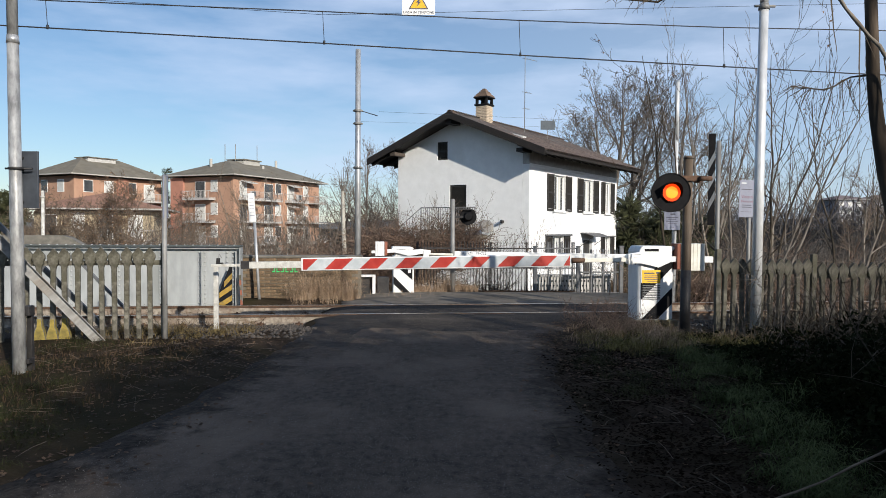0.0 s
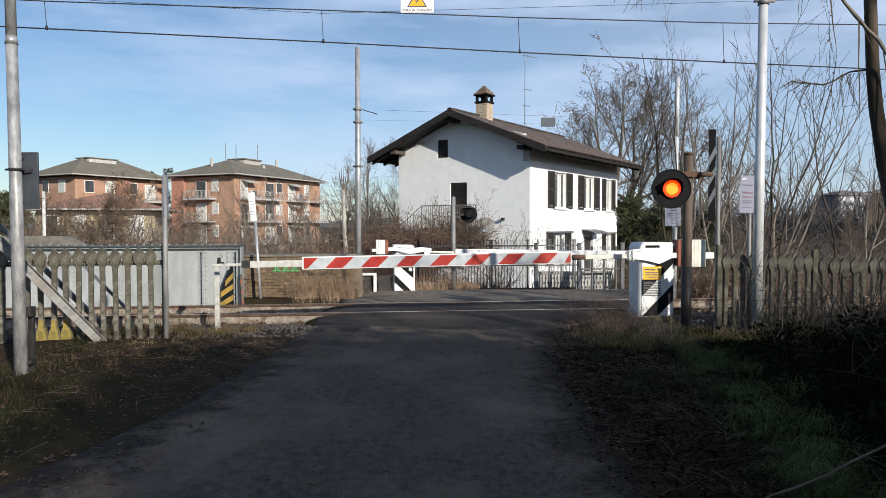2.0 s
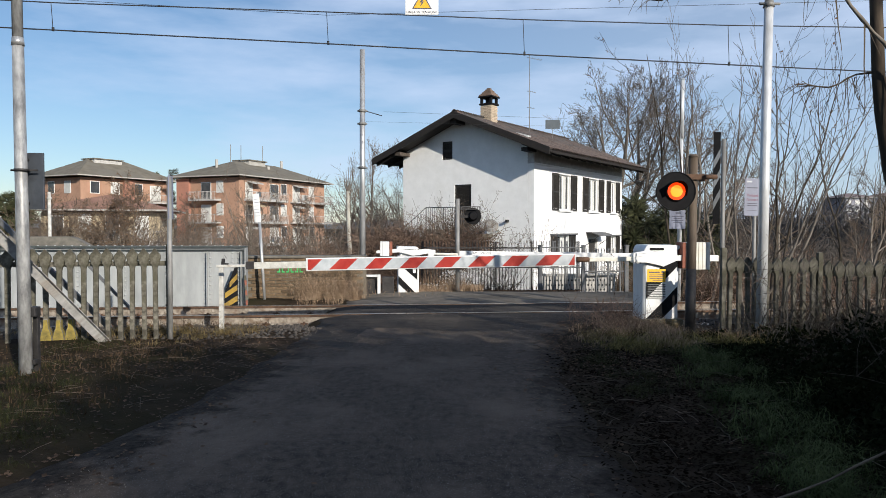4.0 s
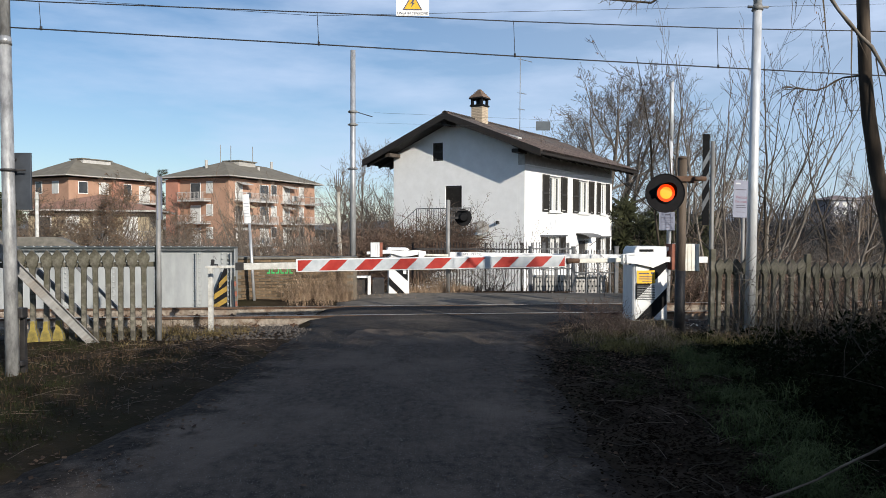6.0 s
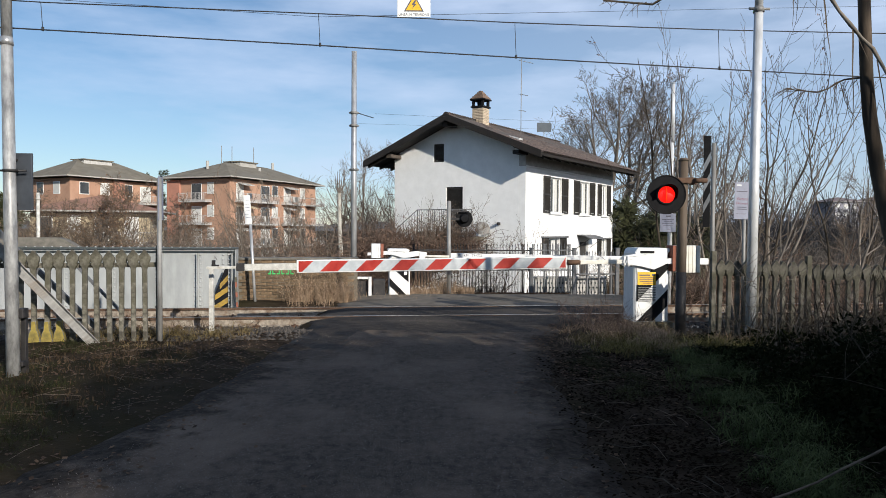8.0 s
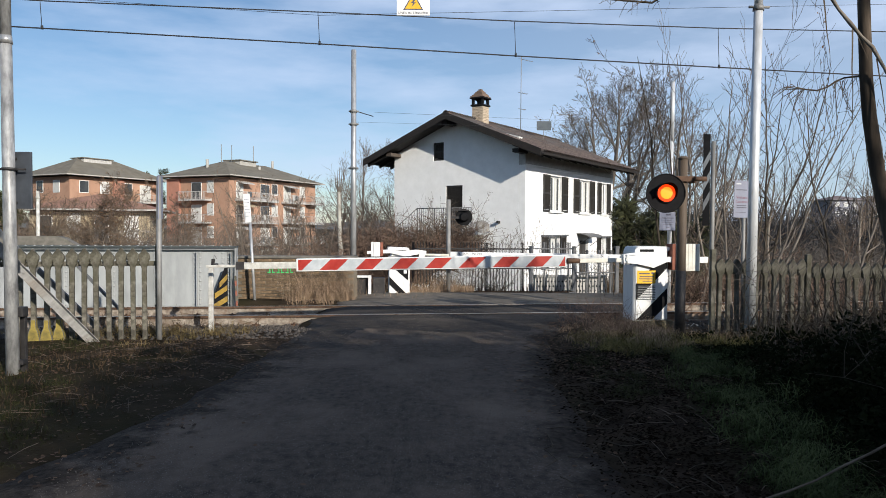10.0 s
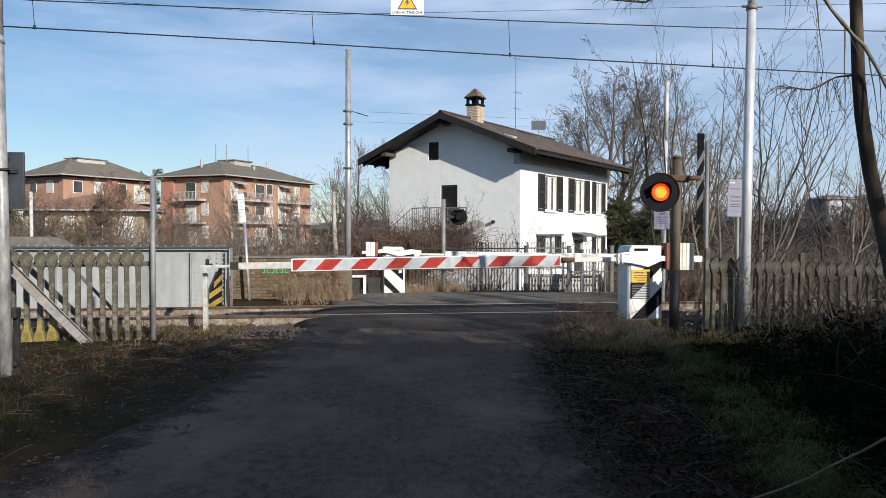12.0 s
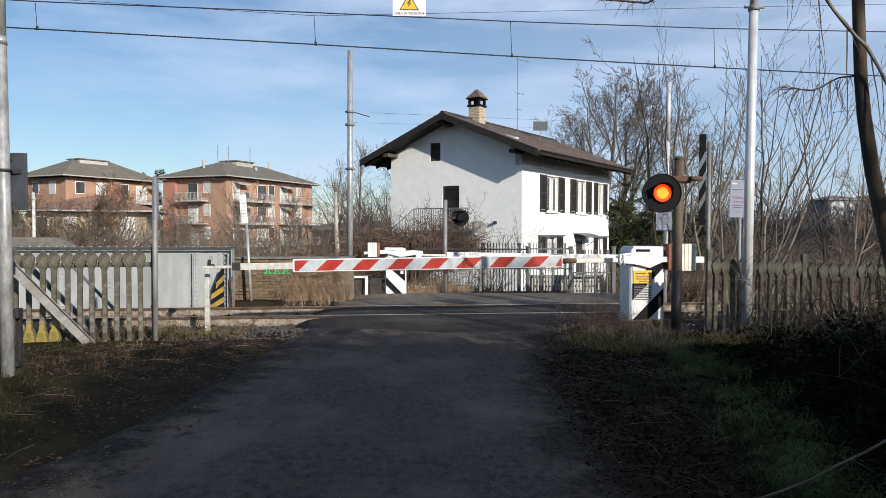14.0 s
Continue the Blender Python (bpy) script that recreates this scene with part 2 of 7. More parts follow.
TWIG = mat("bare_twig", (0.10, 0.078, 0.06), (0.19, 0.15, 0.118), 6, 0.95, bump=0, vary=0.3, spec=0.15)
TWIG_RED = mat("reddish_bramble", (0.13, 0.082, 0.060), (0.29, 0.200, 0.148), 6, 0.95, bump=0, vary=0.35, spec=0.15)
DRY = mat("dry_grass", (0.19, 0.128, 0.082), (0.43, 0.312, 0.215), 5, 0.95, bump=0, vary=0.4, spec=0.15)
DRY_DARK = mat("dead_weed", (0.032, 0.022, 0.014), (0.085, 0.058, 0.034), 5, 0.95, bump=0, vary=0.45, spec=0.15)
YELLOW_GRASS = mat("yellowing_grass", (0.055, 0.050, 0.012), (0.36, 0.30, 0.105), 3.0, 0.85, bump=0, vary=0.6, spec=0.15)
GRASS = mat("grass_blade", (0.012, 0.019, 0.005), (0.095, 0.115, 0.048), 3.0, 0.85, bump=0, vary=0.6, spec=0.05)
LEAF_DEAD = mat("fallen_leaf", (0.036, 0.022, 0.014), (0.14, 0.088, 0.055), 6, 0.9, bump=0, vary=0.4, spec=0.2)
SHRUB_GREEN = mat("dull_olive_frond", (0.022, 0.027, 0.012), (0.075, 0.078, 0.036), 4, 0.75, bump=0, vary=0.5, spec=0.2)
EVERGREEN = mat("evergreen_leaf", (0.016, 0.030, 0.010), (0.06, 0.085, 0.028), 4, 0.7, bump=0, vary=0.4, spec=0.3)
ORANGE_WALL = mat("orange_render", (0.37, 0.215, 0.145), (0.45, 0.27, 0.185), 0.8, 0.92, bump=0.1, c3=(0.33, 0.18, 0.115), big=0.12, big_at=0.55)
RED_WALL = mat("brick_red_render", (0.36, 0.17, 0.12), (0.44, 0.21, 0.15), 0.8, 0.92, bump=0.1)
OCHRE_WALL = mat("ochre_render", (0.36, 0.29, 0.19), (0.46, 0.38, 0.26), 0.8, 0.92, bump=0.1)
WEED = mat("pale_dead_weed", (0.075, 0.055, 0.024), (0.22, 0.165, 0.075), 5, 0.95, bump=0, vary=0.45, spec=0.15)
# distance haze is painted into these two far colours
ROOF_FAR = mat("haze_tinted_roof", (0.12, 0.092, 0.095), (0.17, 0.135, 0.135), 0.1, 0.95, bump=0)
FAR_WALL = mat("haze_tinted_render", (0.19, 0.195, 0.235), (0.245, 0.25, 0.29), 0.1, 0.95, bump=0)
ROOF_GREY = mat("grey_brown_roof", (0.12, 0.105, 0.080), (0.19, 0.170, 0.132), 0.8, 0.92, bump=0.2, c3=(0.15, 0.138, 0.115), big=0.15, big_at=0.5)
ROOF_RED = mat("red_brown_roof", (0.22, 0.115, 0.08), (0.31, 0.17, 0.12), 0.8, 0.92, bump=0.2)
FASCIA = mat("pale_eave_band", (0.34, 0.325, 0.295), (0.43, 0.415, 0.38), 1, 0.8, bump=0)
BALCONY = mat("balcony_slab", (0.38, 0.37, 0.355), (0.48, 0.47, 0.45), 1, 0.8, bump=0)
WIN_DARK = mat("dark_window_glass", (0.03, 0.035, 0.04), (0.07, 0.075, 0.08), 0.5, 0.2, bump=0)
WIN_BLIND = mat("white_roller_blind", (0.50, 0.50, 0.48), (0.60, 0.60, 0.575), 1, 0.7, bump=0)
# far wood and hedge: the grey-blue of the haze is in the colour
HILL = mat("haze_tinted_wood", (0.10, 0.115, 0.13), (0.15, 0.16, 0.175), 0.03, 1.0, bump=0, spec=0.0)
HEDGE_FAR = mat("haze_tinted_hedge", (0.05, 0.05, 0.053), (0.095, 0.09, 0.09), 0.3, 1.0, bump=0, vary=0.3, spec=0.0)
LEAF_BROWN = mat("clinging_dead_leaf", (0.12, 0.065, 0.035), (0.24, 0.14, 0.08), 6, 0.9, bump=0, vary=0.4, spec=0.2)
# leaf litter colour with the verge's deep shade painted in
SHADE_LEAF = mat("shade_dark_leaf", (0.005, 0.0038, 0.003), (0.024, 0.0168, 0.0118), 6, 0.9, bump=0, vary=0.35, spec=0.0)
TRUNK_BROWN = mat("brown_vine_bark", (0.045, 0.034, 0.026), (0.125, 0.097, 0.074), 14, 0.95, bump=0.9, fine=30, c3=(0.045, 0.036, 0.028), big=5, big_at=0.5, stretch=(1, 1, 0.18), spec=0.1)
GALV_BRIGHT = mat("bright_galvanised_steel", (0.50, 0.51, 0.52), (0.70, 0.71, 0.72), 12, 0.40, 0.25, bump=0.08, c3=(0.42, 0.42, 0.41), big=2.2, big_at=0.6, stretch=(1, 1, 0.25))
GREY_TWIG = mat("grey_brown_twig", (0.10, 0.086, 0.073), (0.20, 0.174, 0.150), 6, 0.95, bump=0, vary=0.25, spec=0.1)
DULL_FILM = mat("dull_grey_film", (0.15, 0.16, 0.175), (0.22, 0.235, 0.25), 8, 0.5, bump=0.05, c3=(0.11, 0.11, 0.115), big=4, big_at=0.56)
CABLE = mat("dark_cable", (0.02, 0.02, 0.022), (0.05, 0.05, 0.052), 8, 0.6, 0.4, bump=0)
LENS_RED = glow("red_lens_glow", (1.0, 0.012, 0.008), 1.0)
BULB = glow("amber_bulb_glow", (1.0, 0.27, 0.022), 1.5)
WORN_YELLOW = mat("worn_yellow_paint", (0.25, 0.155, 0.025), (0.42, 0.27, 0.045), 9, 0.8, bump=0.1, c3=(0.14, 0.10, 0.04), big=5, big_at=0.55)
PANEL_GREY = mat("blue_grey_plate", (0.065, 0.080, 0.095), (0.09, 0.108, 0.125), 3, 0.7, bump=0.03)
# leaf green taken almost to black to stand for deep shade
UNDERGROWTH = mat("shade_dark_ivy_leaf", (0.008, 0.011, 0.005), (0.014, 0.016, 0.006), 4, 0.8, bump=0, vary=0.4, spec=0.02)
BULB_RIM = glow("orange_bulb_rim_glow", (1.0, 0.055, 0.004), 1.1)


def edge_dirt(m):
    """Soil washed over the asphalt from its edges, by the mesh's own attribute."""
    n, l = m.node_tree.nodes, m.node_tree.links
    b = n["Principled BSDF"]
    base = b.inputs["Base Color"].links[0].from_socket
    at = n.new("ShaderNodeAttribute")
    at.attribute_name = "edge"
    co = n.new("ShaderNodeTexCoord")
    no = n.new("ShaderNodeTexNoise")
    no.inputs["Scale"].default_value, no.inputs["Detail"].default_value, no.inputs["Roughness"].default_value = 3.0, 9.0, 0.7
    l.new(co.outputs["Object"], no.inputs["Vector"])
    sm = n.new("ShaderNodeMath")
    sm.operation = "ADD"
    l.new(at.outputs["Fac"], sm.inputs[0])
    l.new(no.outputs["Fac"], sm.inputs[1])
    rp = n.new("ShaderNodeMapRange")
    rp.inputs["From Min"].default_value, rp.inputs["From Max"].default_value = 0.95, 1.12
    l.new(sm.outputs[0], rp.inputs["Value"])
    n2 = n.new("ShaderNodeTexNoise")
    n2.inputs["Scale"].default_value, n2.inputs["Detail"].default_value = 22.0, 6.0
    l.new(co.outputs["Object"], n2.inputs["Vector"])
    r2 = n.new("ShaderNodeValToRGB")
    r2.color_ramp.elements[0].position, r2.color_ramp.elements[0].color = 0.35, (0.013, 0.010, 0.0078, 1)
    r2.color_ramp.elements[1].position, r2.color_ramp.elements[1].color = 0.68, (0.046, 0.036, 0.027, 1)
    l.new(n2.outputs["Fac"], r2.inputs["Fac"])
    n3 = n.new("ShaderNodeTexNoise")
    n3.inputs["Scale"].default_value, n3.inputs["Detail"].default_value = 75.0, 2.0
    l.new(co.outputs["Object"], n3.inputs["Vector"])
    r3 = n.new("ShaderNodeMapRange")
    r3.inputs["From Min"].default_value, r3.inputs["From Max"].default_value = 0.60, 0.70
    r3.inputs["To Max"].default_value = 0.7
    l.new(n3.outputs["Fac"], r3.inputs["Value"])
    chip = n.new("ShaderNodeMixRGB")
    chip.inputs["Color2"].default_value = (0.17, 0.155, 0.14, 1)
    l.new(r3.outputs["Result"], chip.inputs["Fac"])
    l.new(base, chip.inputs["Color1"])
    base = chip.outputs["Color"]
    mx = n.new("ShaderNodeMixRGB")
    l.new(rp.outputs["Result"], mx.inputs["Fac"])
    l.new(base, mx.inputs["Color1"])
    l.new(r2.outputs["Color"], mx.inputs["Color2"])
    l.new(mx.outputs["Color"], b.inputs["Base Color"])


edge_dirt(ASPHALT)


# ---- shape helpers ----
def finish(bm, name, material, parent=None, smooth=False):
    me = bpy.data.meshes.new(name)
    bm.to_mesh(me)
    bm.free()
    for m in material if isinstance(material, (list, tuple)) else [material]:
        me.materials.append(m)
    if smooth:
        for p in me.polygons:
            p.use_smooth = True
    ob = new(name, me)
    if parent:
        ob.parent = parent
    return ob


def part(name, bm, material, parent, label="", smooth=False):
    return tagged(finish(bm, name, material, parent, smooth), label)


def thing(name, m, label, category, group="", kind=""):
    ob = new(name)
    ob.empty_display_size = 0.1
    ob.matrix_basis = m
    return tagged(ob, label, category, group, kind)


def raw(name, verts, faces, material, parent=None, smooth=False):
    me = bpy.data.meshes.new(name)
    me.from_pydata(verts, [], faces)
    me.update()
    for m in material if isinstance(material, (list, tuple)) else [material]:
        me.materials.append(m)
    if smooth:
        me.polygons.foreach_set("use_smooth", [True] * len(me.polygons))
    ob = new(name, me)
    if parent:
        ob.parent = parent
    return ob


def bx(bm, lo, hi, bevel=0.0, m=None, mi=0):
    """A box between two corners."""
    r = bmesh.ops.create_cube(bm, size=1.0)
    vs = r["verts"]
    c = [(a + b) / 2 for a, b in zip(lo, hi)]
    bmesh.ops.scale(bm, vec=[max(abs(b - a), 1e-4) for a, b in zip(lo, hi)], verts=vs)
    bmesh.ops.translate(bm, vec=c, verts=vs)
    if m is not None:
        bmesh.ops.transform(bm, matrix=m, verts=vs)
    fs = list({f for v in vs for f in v.link_faces})
    for f in fs:
        f.material_index = mi
    if bevel:
        bmesh.ops.bevel(bm, geom=list({e for v in vs for e in v.link_edges}), offset=bevel, segments=2, affect="EDGES", profile=0.6)
    return bm


def box(lo, hi, bevel=0.0, m=None):
    return bx(bmesh.new(), lo, hi, bevel, m)


def cy(bm, p0, p1, r0, r1=None, seg=12, mi=0):
    """A round bar from one point to another."""
    r1 = r0 if r1 is None else r1
    p0, p1 = Vector(p0), Vector(p1)
    d = p1 - p0
    q = d.to_track_quat("Z", "Y").to_matrix().to_4x4()
    r = bmesh.ops.create_cone(bm, cap_ends=True, segments=seg, radius1=r0, radius2=r1, depth=d.length, matrix=Matrix.Translation((p0 + p1) / 2) @ q)
    for f in {f for v in r["verts"] for f in v.link_faces}:
        f.material_index = mi
        f.smooth = len(f.verts) == 4
    return bm


def rod(p0, p1, r0, r1=None, seg=12):
    return cy(bmesh.new(), p0, p1, r0, r1, seg)


def prism(bm, outline, axis, a, b, mi=0):
    """A flat outline pushed along an axis from a to b; axis 'x', 'y' or 'z'."""
    def at(p, k):
        return {"x": (k, p[0], p[1]), "y": (p[0], k, p[1]), "z": (p[0], p[1], k)}[axis]
    v0 = [bm.verts.new(at(p, a)) for p in outline]
    v1 = [bm.verts.new(at(p, b)) for p in outline]
    fs = [bm.faces.new(v0), bm.faces.new(v1[::-1])]
    for i in range(len(outline)):
        j = (i + 1) % len(outline)
        fs.append(bm.faces.new((v0[i], v1[i], v1[j], v0[j])))
    for f in fs:
        f.material_index = mi
    bmesh.ops.recalc_face_normals(bm, faces=fs)
    return bm


def ring_mesh(name, big, small, y, material, parent, seg=40, sub=8):
    """A round ring in the x-z plane."""
    v, f = [], []
    for i in range(seg):
        a = 2 * math.pi * i / seg
        for k in range(sub):
            b = 2 * math.pi * k / sub
            r = big + small * math.cos(b)
            v.append((r * math.cos(a), y + small * math.sin(b), r * math.sin(a)))
            f.append((i * sub + k, i * sub + (k + 1) % sub, (i + 1) % seg * sub + (k + 1) % sub, (i + 1) % seg * sub + k))
    return raw(name, v, f, material, parent, smooth=True)


class Tubes:
    """Many thin tapered tubes gathered in one mesh."""

    def __init__(self):
        self.v, self.f = [], []

    def add(self, pts, radii, seg=4):
        base = None
        for i, p in enumerate(pts):
            d = (pts[min(i + 1, len(pts) - 1)] - pts[max(i - 1, 0)])
            if d.length < 1e-6:
                d = Vector((0, 0, 1))
            d.normalize()
            u = d.orthogonal().normalized()
            w = d.cross(u)
            start = len(self.v)
            for k in range(seg):
                a = 2 * math.pi * k / seg
                self.v.append(p + (u * math.cos(a) + w * math.sin(a)) * radii[i])
            if base is not None:
                for k in range(seg):
                    k2 = (k + 1) % seg
                    self.f.append((base + k, base + k2, start + k2, start + k))
            base = start

    def blade(self, p, d, w, side):
        """A bent grass blade of two quads and a tip."""
        n = len(self.v)
        mid = p + d * 0.55 + Vector((0, 0, d.length * 0.08))
        self.v += [p - side * w, p + side * w, mid - side * w * 0.8, mid + side * w * 0.8, p + d]
        self.f += [(n, n + 1, n + 3, n + 2), (n + 2, n + 3, n + 4)]

    def strip(self, pts, w, side):
        """A drooping flat blade through the points, drawn to a tip."""
        n, m = len(self.v), len(pts)
        for i, q in enumerate(pts[:-1]):
            k = w * (1 - 0.75 * i / (m - 1))
            self.v += [q - side * k, q + side * k]
        self.v.append(pts[-1])
        for i in range(m - 2):
            a = n + 2 * i
            self.f.append((a, a + 1, a + 3, a + 2))
        self.f.append((n + 2 * m - 4, n + 2 * m - 3, n + 2 * m - 2))

    def leaf(self, p, u, w):
        n = len(self.v)
        self.v += [p - u * 0.5, p + w * 0.35, p + u * 0.5, p - w * 0.35]
        self.f += [(n, n + 1, n + 2, n + 3)]


def rnd_dir(rng, up=0.0):
    v = Vector((rng.gauss(0, 1), rng.gauss(0, 1), rng.gauss(0, 1) + up))
    return v.normalized()


def track(x, y, z):
    """A place in the track's own axes: x along the rails, y across them."""
    a = radians(6.7)
    return Vector((x * math.cos(a) - y * math.sin(a), 12.87 + x * math.sin(a) + y * math.cos(a), z))


TRACK = pose(0, 12.87, 0, 0, 0, 6.7)


def smooth(a, b, t):
    t = min(1.0, max(0.0, (t - a) / (b - a)))
    return t * t * (3 - 2 * t)


def road_edges(y):
    """The left and right edge of the road at a distance y."""
    left = np.interp(y, [-30, 4, 5.2, 6.3, 7.9, 10.2, 11.2, 12.2, 15.0, 17.5], [-2.85, -2.70, -2.42, -2.24, -2.16, -2.08, -2.0, -2.1, -2.0, -2.0])
    right = np.interp(y, [-30, 4, 7.4, 9.7, 11.2, 12.0, 12.6, 15.0, 17.5], [1.2, 1.2, 1.25, 1.62, 2.05, 2.45, 3.4, 4.3, 5.0])
    return float(left), float(right)


def ground_z(x, y):
    z = -1.15 * smooth(16.0, 26.0, y) - 1.6 * smooth(34.0, 70.0, y) + 3.5 * smooth(150.0, 900.0, y)
    yl = -(x) * math.sin(radians(6.7)) + (y - 12.87) * math.cos(radians(6.7))
    l, r = road_edges(min(y, 17.5))
    off = max(l - x, x - r)
    bed = smooth(2.3, 1.8, abs(yl)) * smooth(0.0, 0.5, max(l - x, x - max(r, 3.3)))
    z -= 0.22 * bed
    if y < 17:
        z += (noise.noise(Vector((x * 0.9, y * 0.9, 0))) * 0.05 + noise.noise(Vector((x * 3, y * 3, 5))) * 0.018) * smooth(0.1, 0.9, off)
        z -= 0.035 * smooth(0.25, -0.15, off)
        z += 0.28 * smooth(1.8, 4.5, x) * smooth(9.5, 4.0, y) * smooth(-2.0, 2.0, y)
    return z

# ---- ground, road, track ----
def spaced(edges):
    out = []
    for a, b, n in edges:
        out += [a + (b - a) * i / n for i in range(n)]
    return out + [edges[-1][1]]


def build_ground():
    xs = spaced([(-2500, -300, 6), (-300, -60, 8), (-60, -12, 12), (-12, -8, 8), (-8, 9, 110), (9, 14, 8), (14, 60, 12), (60, 300, 8), (300, 2500, 6)])
    ys = spaced([(-300, -30, 5), (-30, 0, 12), (0, 3, 8), (3, 18, 110), (18, 30, 20), (30, 70, 12), (70, 300, 12), (300, 3000, 8)])
    verts = [(x, y, ground_z(x, y)) for y in ys for x in xs]
    w = len(xs)
    faces = [(j * w + i, j * w + i + 1, (j + 1) * w + i + 1, (j + 1) * w + i) for j in range(len(ys) - 1) for i in range(w - 1)]
    ob = raw("ground", verts, faces, SOIL, smooth=True)
    return tagged(ob, "dark damp soil with moss and leaf litter", "ground", kind="structure")


def build_road():
    """The lane, a slab with frayed edges that crosses the rails."""
    ys = spaced([(-30, 2, 12), (2, 17, 100), (17, 24, 14)])
    verts, faces, edge = [], [], []
    cols = 40
    for y in ys:
        l, r = road_edges(min(y, 17.5))
        l += 0.14 * noise.noise(Vector((0, y * 1.6, 2))) + 0.06 * noise.noise(Vector((0, y * 6, 3)))
        r += 0.16 * noise.noise(Vector((0, y * 1.5, 7))) + 0.07 * noise.noise(Vector((0, y * 6, 9)))
        for i in range(cols + 1):
            u = i / cols
            x = l + (r - l) * u
            z = 0.012 + 0.026 * smooth(10.4, 11.6, y) * smooth(15.4, 14.2, y) - 1.15 * smooth(16.0, 26.0, y) + 0.006 * noise.noise(Vector((x * 0.8, y * 0.8, 11)))
            z -= 0.05 * (smooth(0.08, 0.0, u) + smooth(0.92, 1.0, u))
            verts.append((x, y, z))
            edge.append(max(0.0, 1 - (x - l) / 1.5, 1 - (r - x) / 1.1) * (smooth(11.6, 10.2, y) + smooth(14.6, 15.6, y)) * 0.75)
    w = cols + 1
    for j in range(len(ys) - 1):
        for i in range(cols):
            faces.append((j * w + i, j * w + i + 1, (j + 1) * w + i + 1, (j + 1) * w + i))
    n = len(verts)
    for side in (0, cols):
        for j in range(len(ys)):
            x, y, z = verts[j * w + side]
            verts.append((x + (-0.12 if side == 0 else 0.12), y, z - 0.3))
            edge.append(0.75)
        s0 = n if side == 0 else n + len(ys)
        for j in range(len(ys) - 1):
            a, b, c, d = j * w + side, (j + 1) * w + side, s0 + j + 1, s0 + j
            faces.append((a, b, c, d) if side == 0 else (d, c, b, a))
    ob = raw("road", verts, faces, ASPHALT, smooth=True)
    ob.data.materials.append(ASPHALT_OLD)
    ob.data.materials.append(ASPHALT_FRESH)
    for q in ob.data.polygons:
        x, y = q.center.x, q.center.y
        if y > 13.75 + 0.117 * x:
            q.material_index = 1
        elif y > 10.35 + 0.10 * x + 0.5 * noise.noise(Vector((x * 1.1, y * 1.1, 17))) or (x < -1.2 and y > 9.4 - 0.9 * (x + 2.1)):
            q.material_index = 2
    layer = ob.data.attributes.new("edge", "FLOAT", "POINT")
    layer.data.foreach_set("value", edge)
    return tagged(ob, "worn dark asphalt lane with gritty patches", "road", kind="structure")


def rail_profile():
    return ([(-0.036, 0.0), (-0.036, -0.035), (0.036, -0.035), (0.036, 0.0)],
            [(-0.009, -0.035), (-0.009, -0.135), (0.009, -0.135), (0.009, -0.035)],
            [(-0.07, -0.160), (0.07, -0.160), (0.07, -0.150), (0.02, -0.135), (-0.02, -0.135), (-0.07, -0.150)])


def build_rail(y):
    t = thing("rail", TRACK @ pose(0, y, 0.045), "rusty railway rail with whitewashed web and worn top", "rail", "rails", "structure")
    head, web, foot = rail_profile()
    part("rail_head", prism(bmesh.new(), head, "x", -60, 60), RUST, t, "rust-brown rail head")
    top = bmesh.new()
    bx(top, (-60, -0.030, 0.001), (60, 0.030, 0.005))
    part("running_surface", top, RAIL_TOP, t, "polished steel running surface")
    part("rail_web", prism(bmesh.new(), web, "x", -60, 60), RAIL_WHITE, t, "whitewashed rail web")
    part("rail_foot", prism(bmesh.new(), foot, "x", -60, 60), RAIL_WHITE, t)


def build_sleepers():
    proto = thing("sleeper", TRACK @ pose(-8.7, 0, -0.135), "pale concrete railway sleeper in ballast", "sleeper", "sleepers under the rails")
    part("beam", box((-0.13, -1.25, -0.14), (0.13, 1.25, 0.0), 0.02), SLEEPER, proto)
    clip = bmesh.new()
    bx(clip, (-0.07, -0.05, 0.0), (0.07, 0.05, 0.035), 0.01)
    cy(clip, (0, 0, 0.02), (0, 0, 0.075), 0.022, 0.018, 8)
    cy(clip, (-0.06, -0.02, 0.045), (0.06, -0.02, 0.045), 0.012, 0.012, 6)
    base = part("rail_clip", clip, RUST, proto)
    base.location = (0, -0.83, 0)
    for y in (-0.59, 0.59, 0.83):
        c = base.copy()
        scene.collection.objects.link(c)
        c.location = (0, y, 0)
    for k in range(1, 32):
        x = -8.7 + 0.62 * k
        if x < -2.35 or x > 3.6:
            copy_thing(proto, TRACK @ pose(x, 0, -0.135))


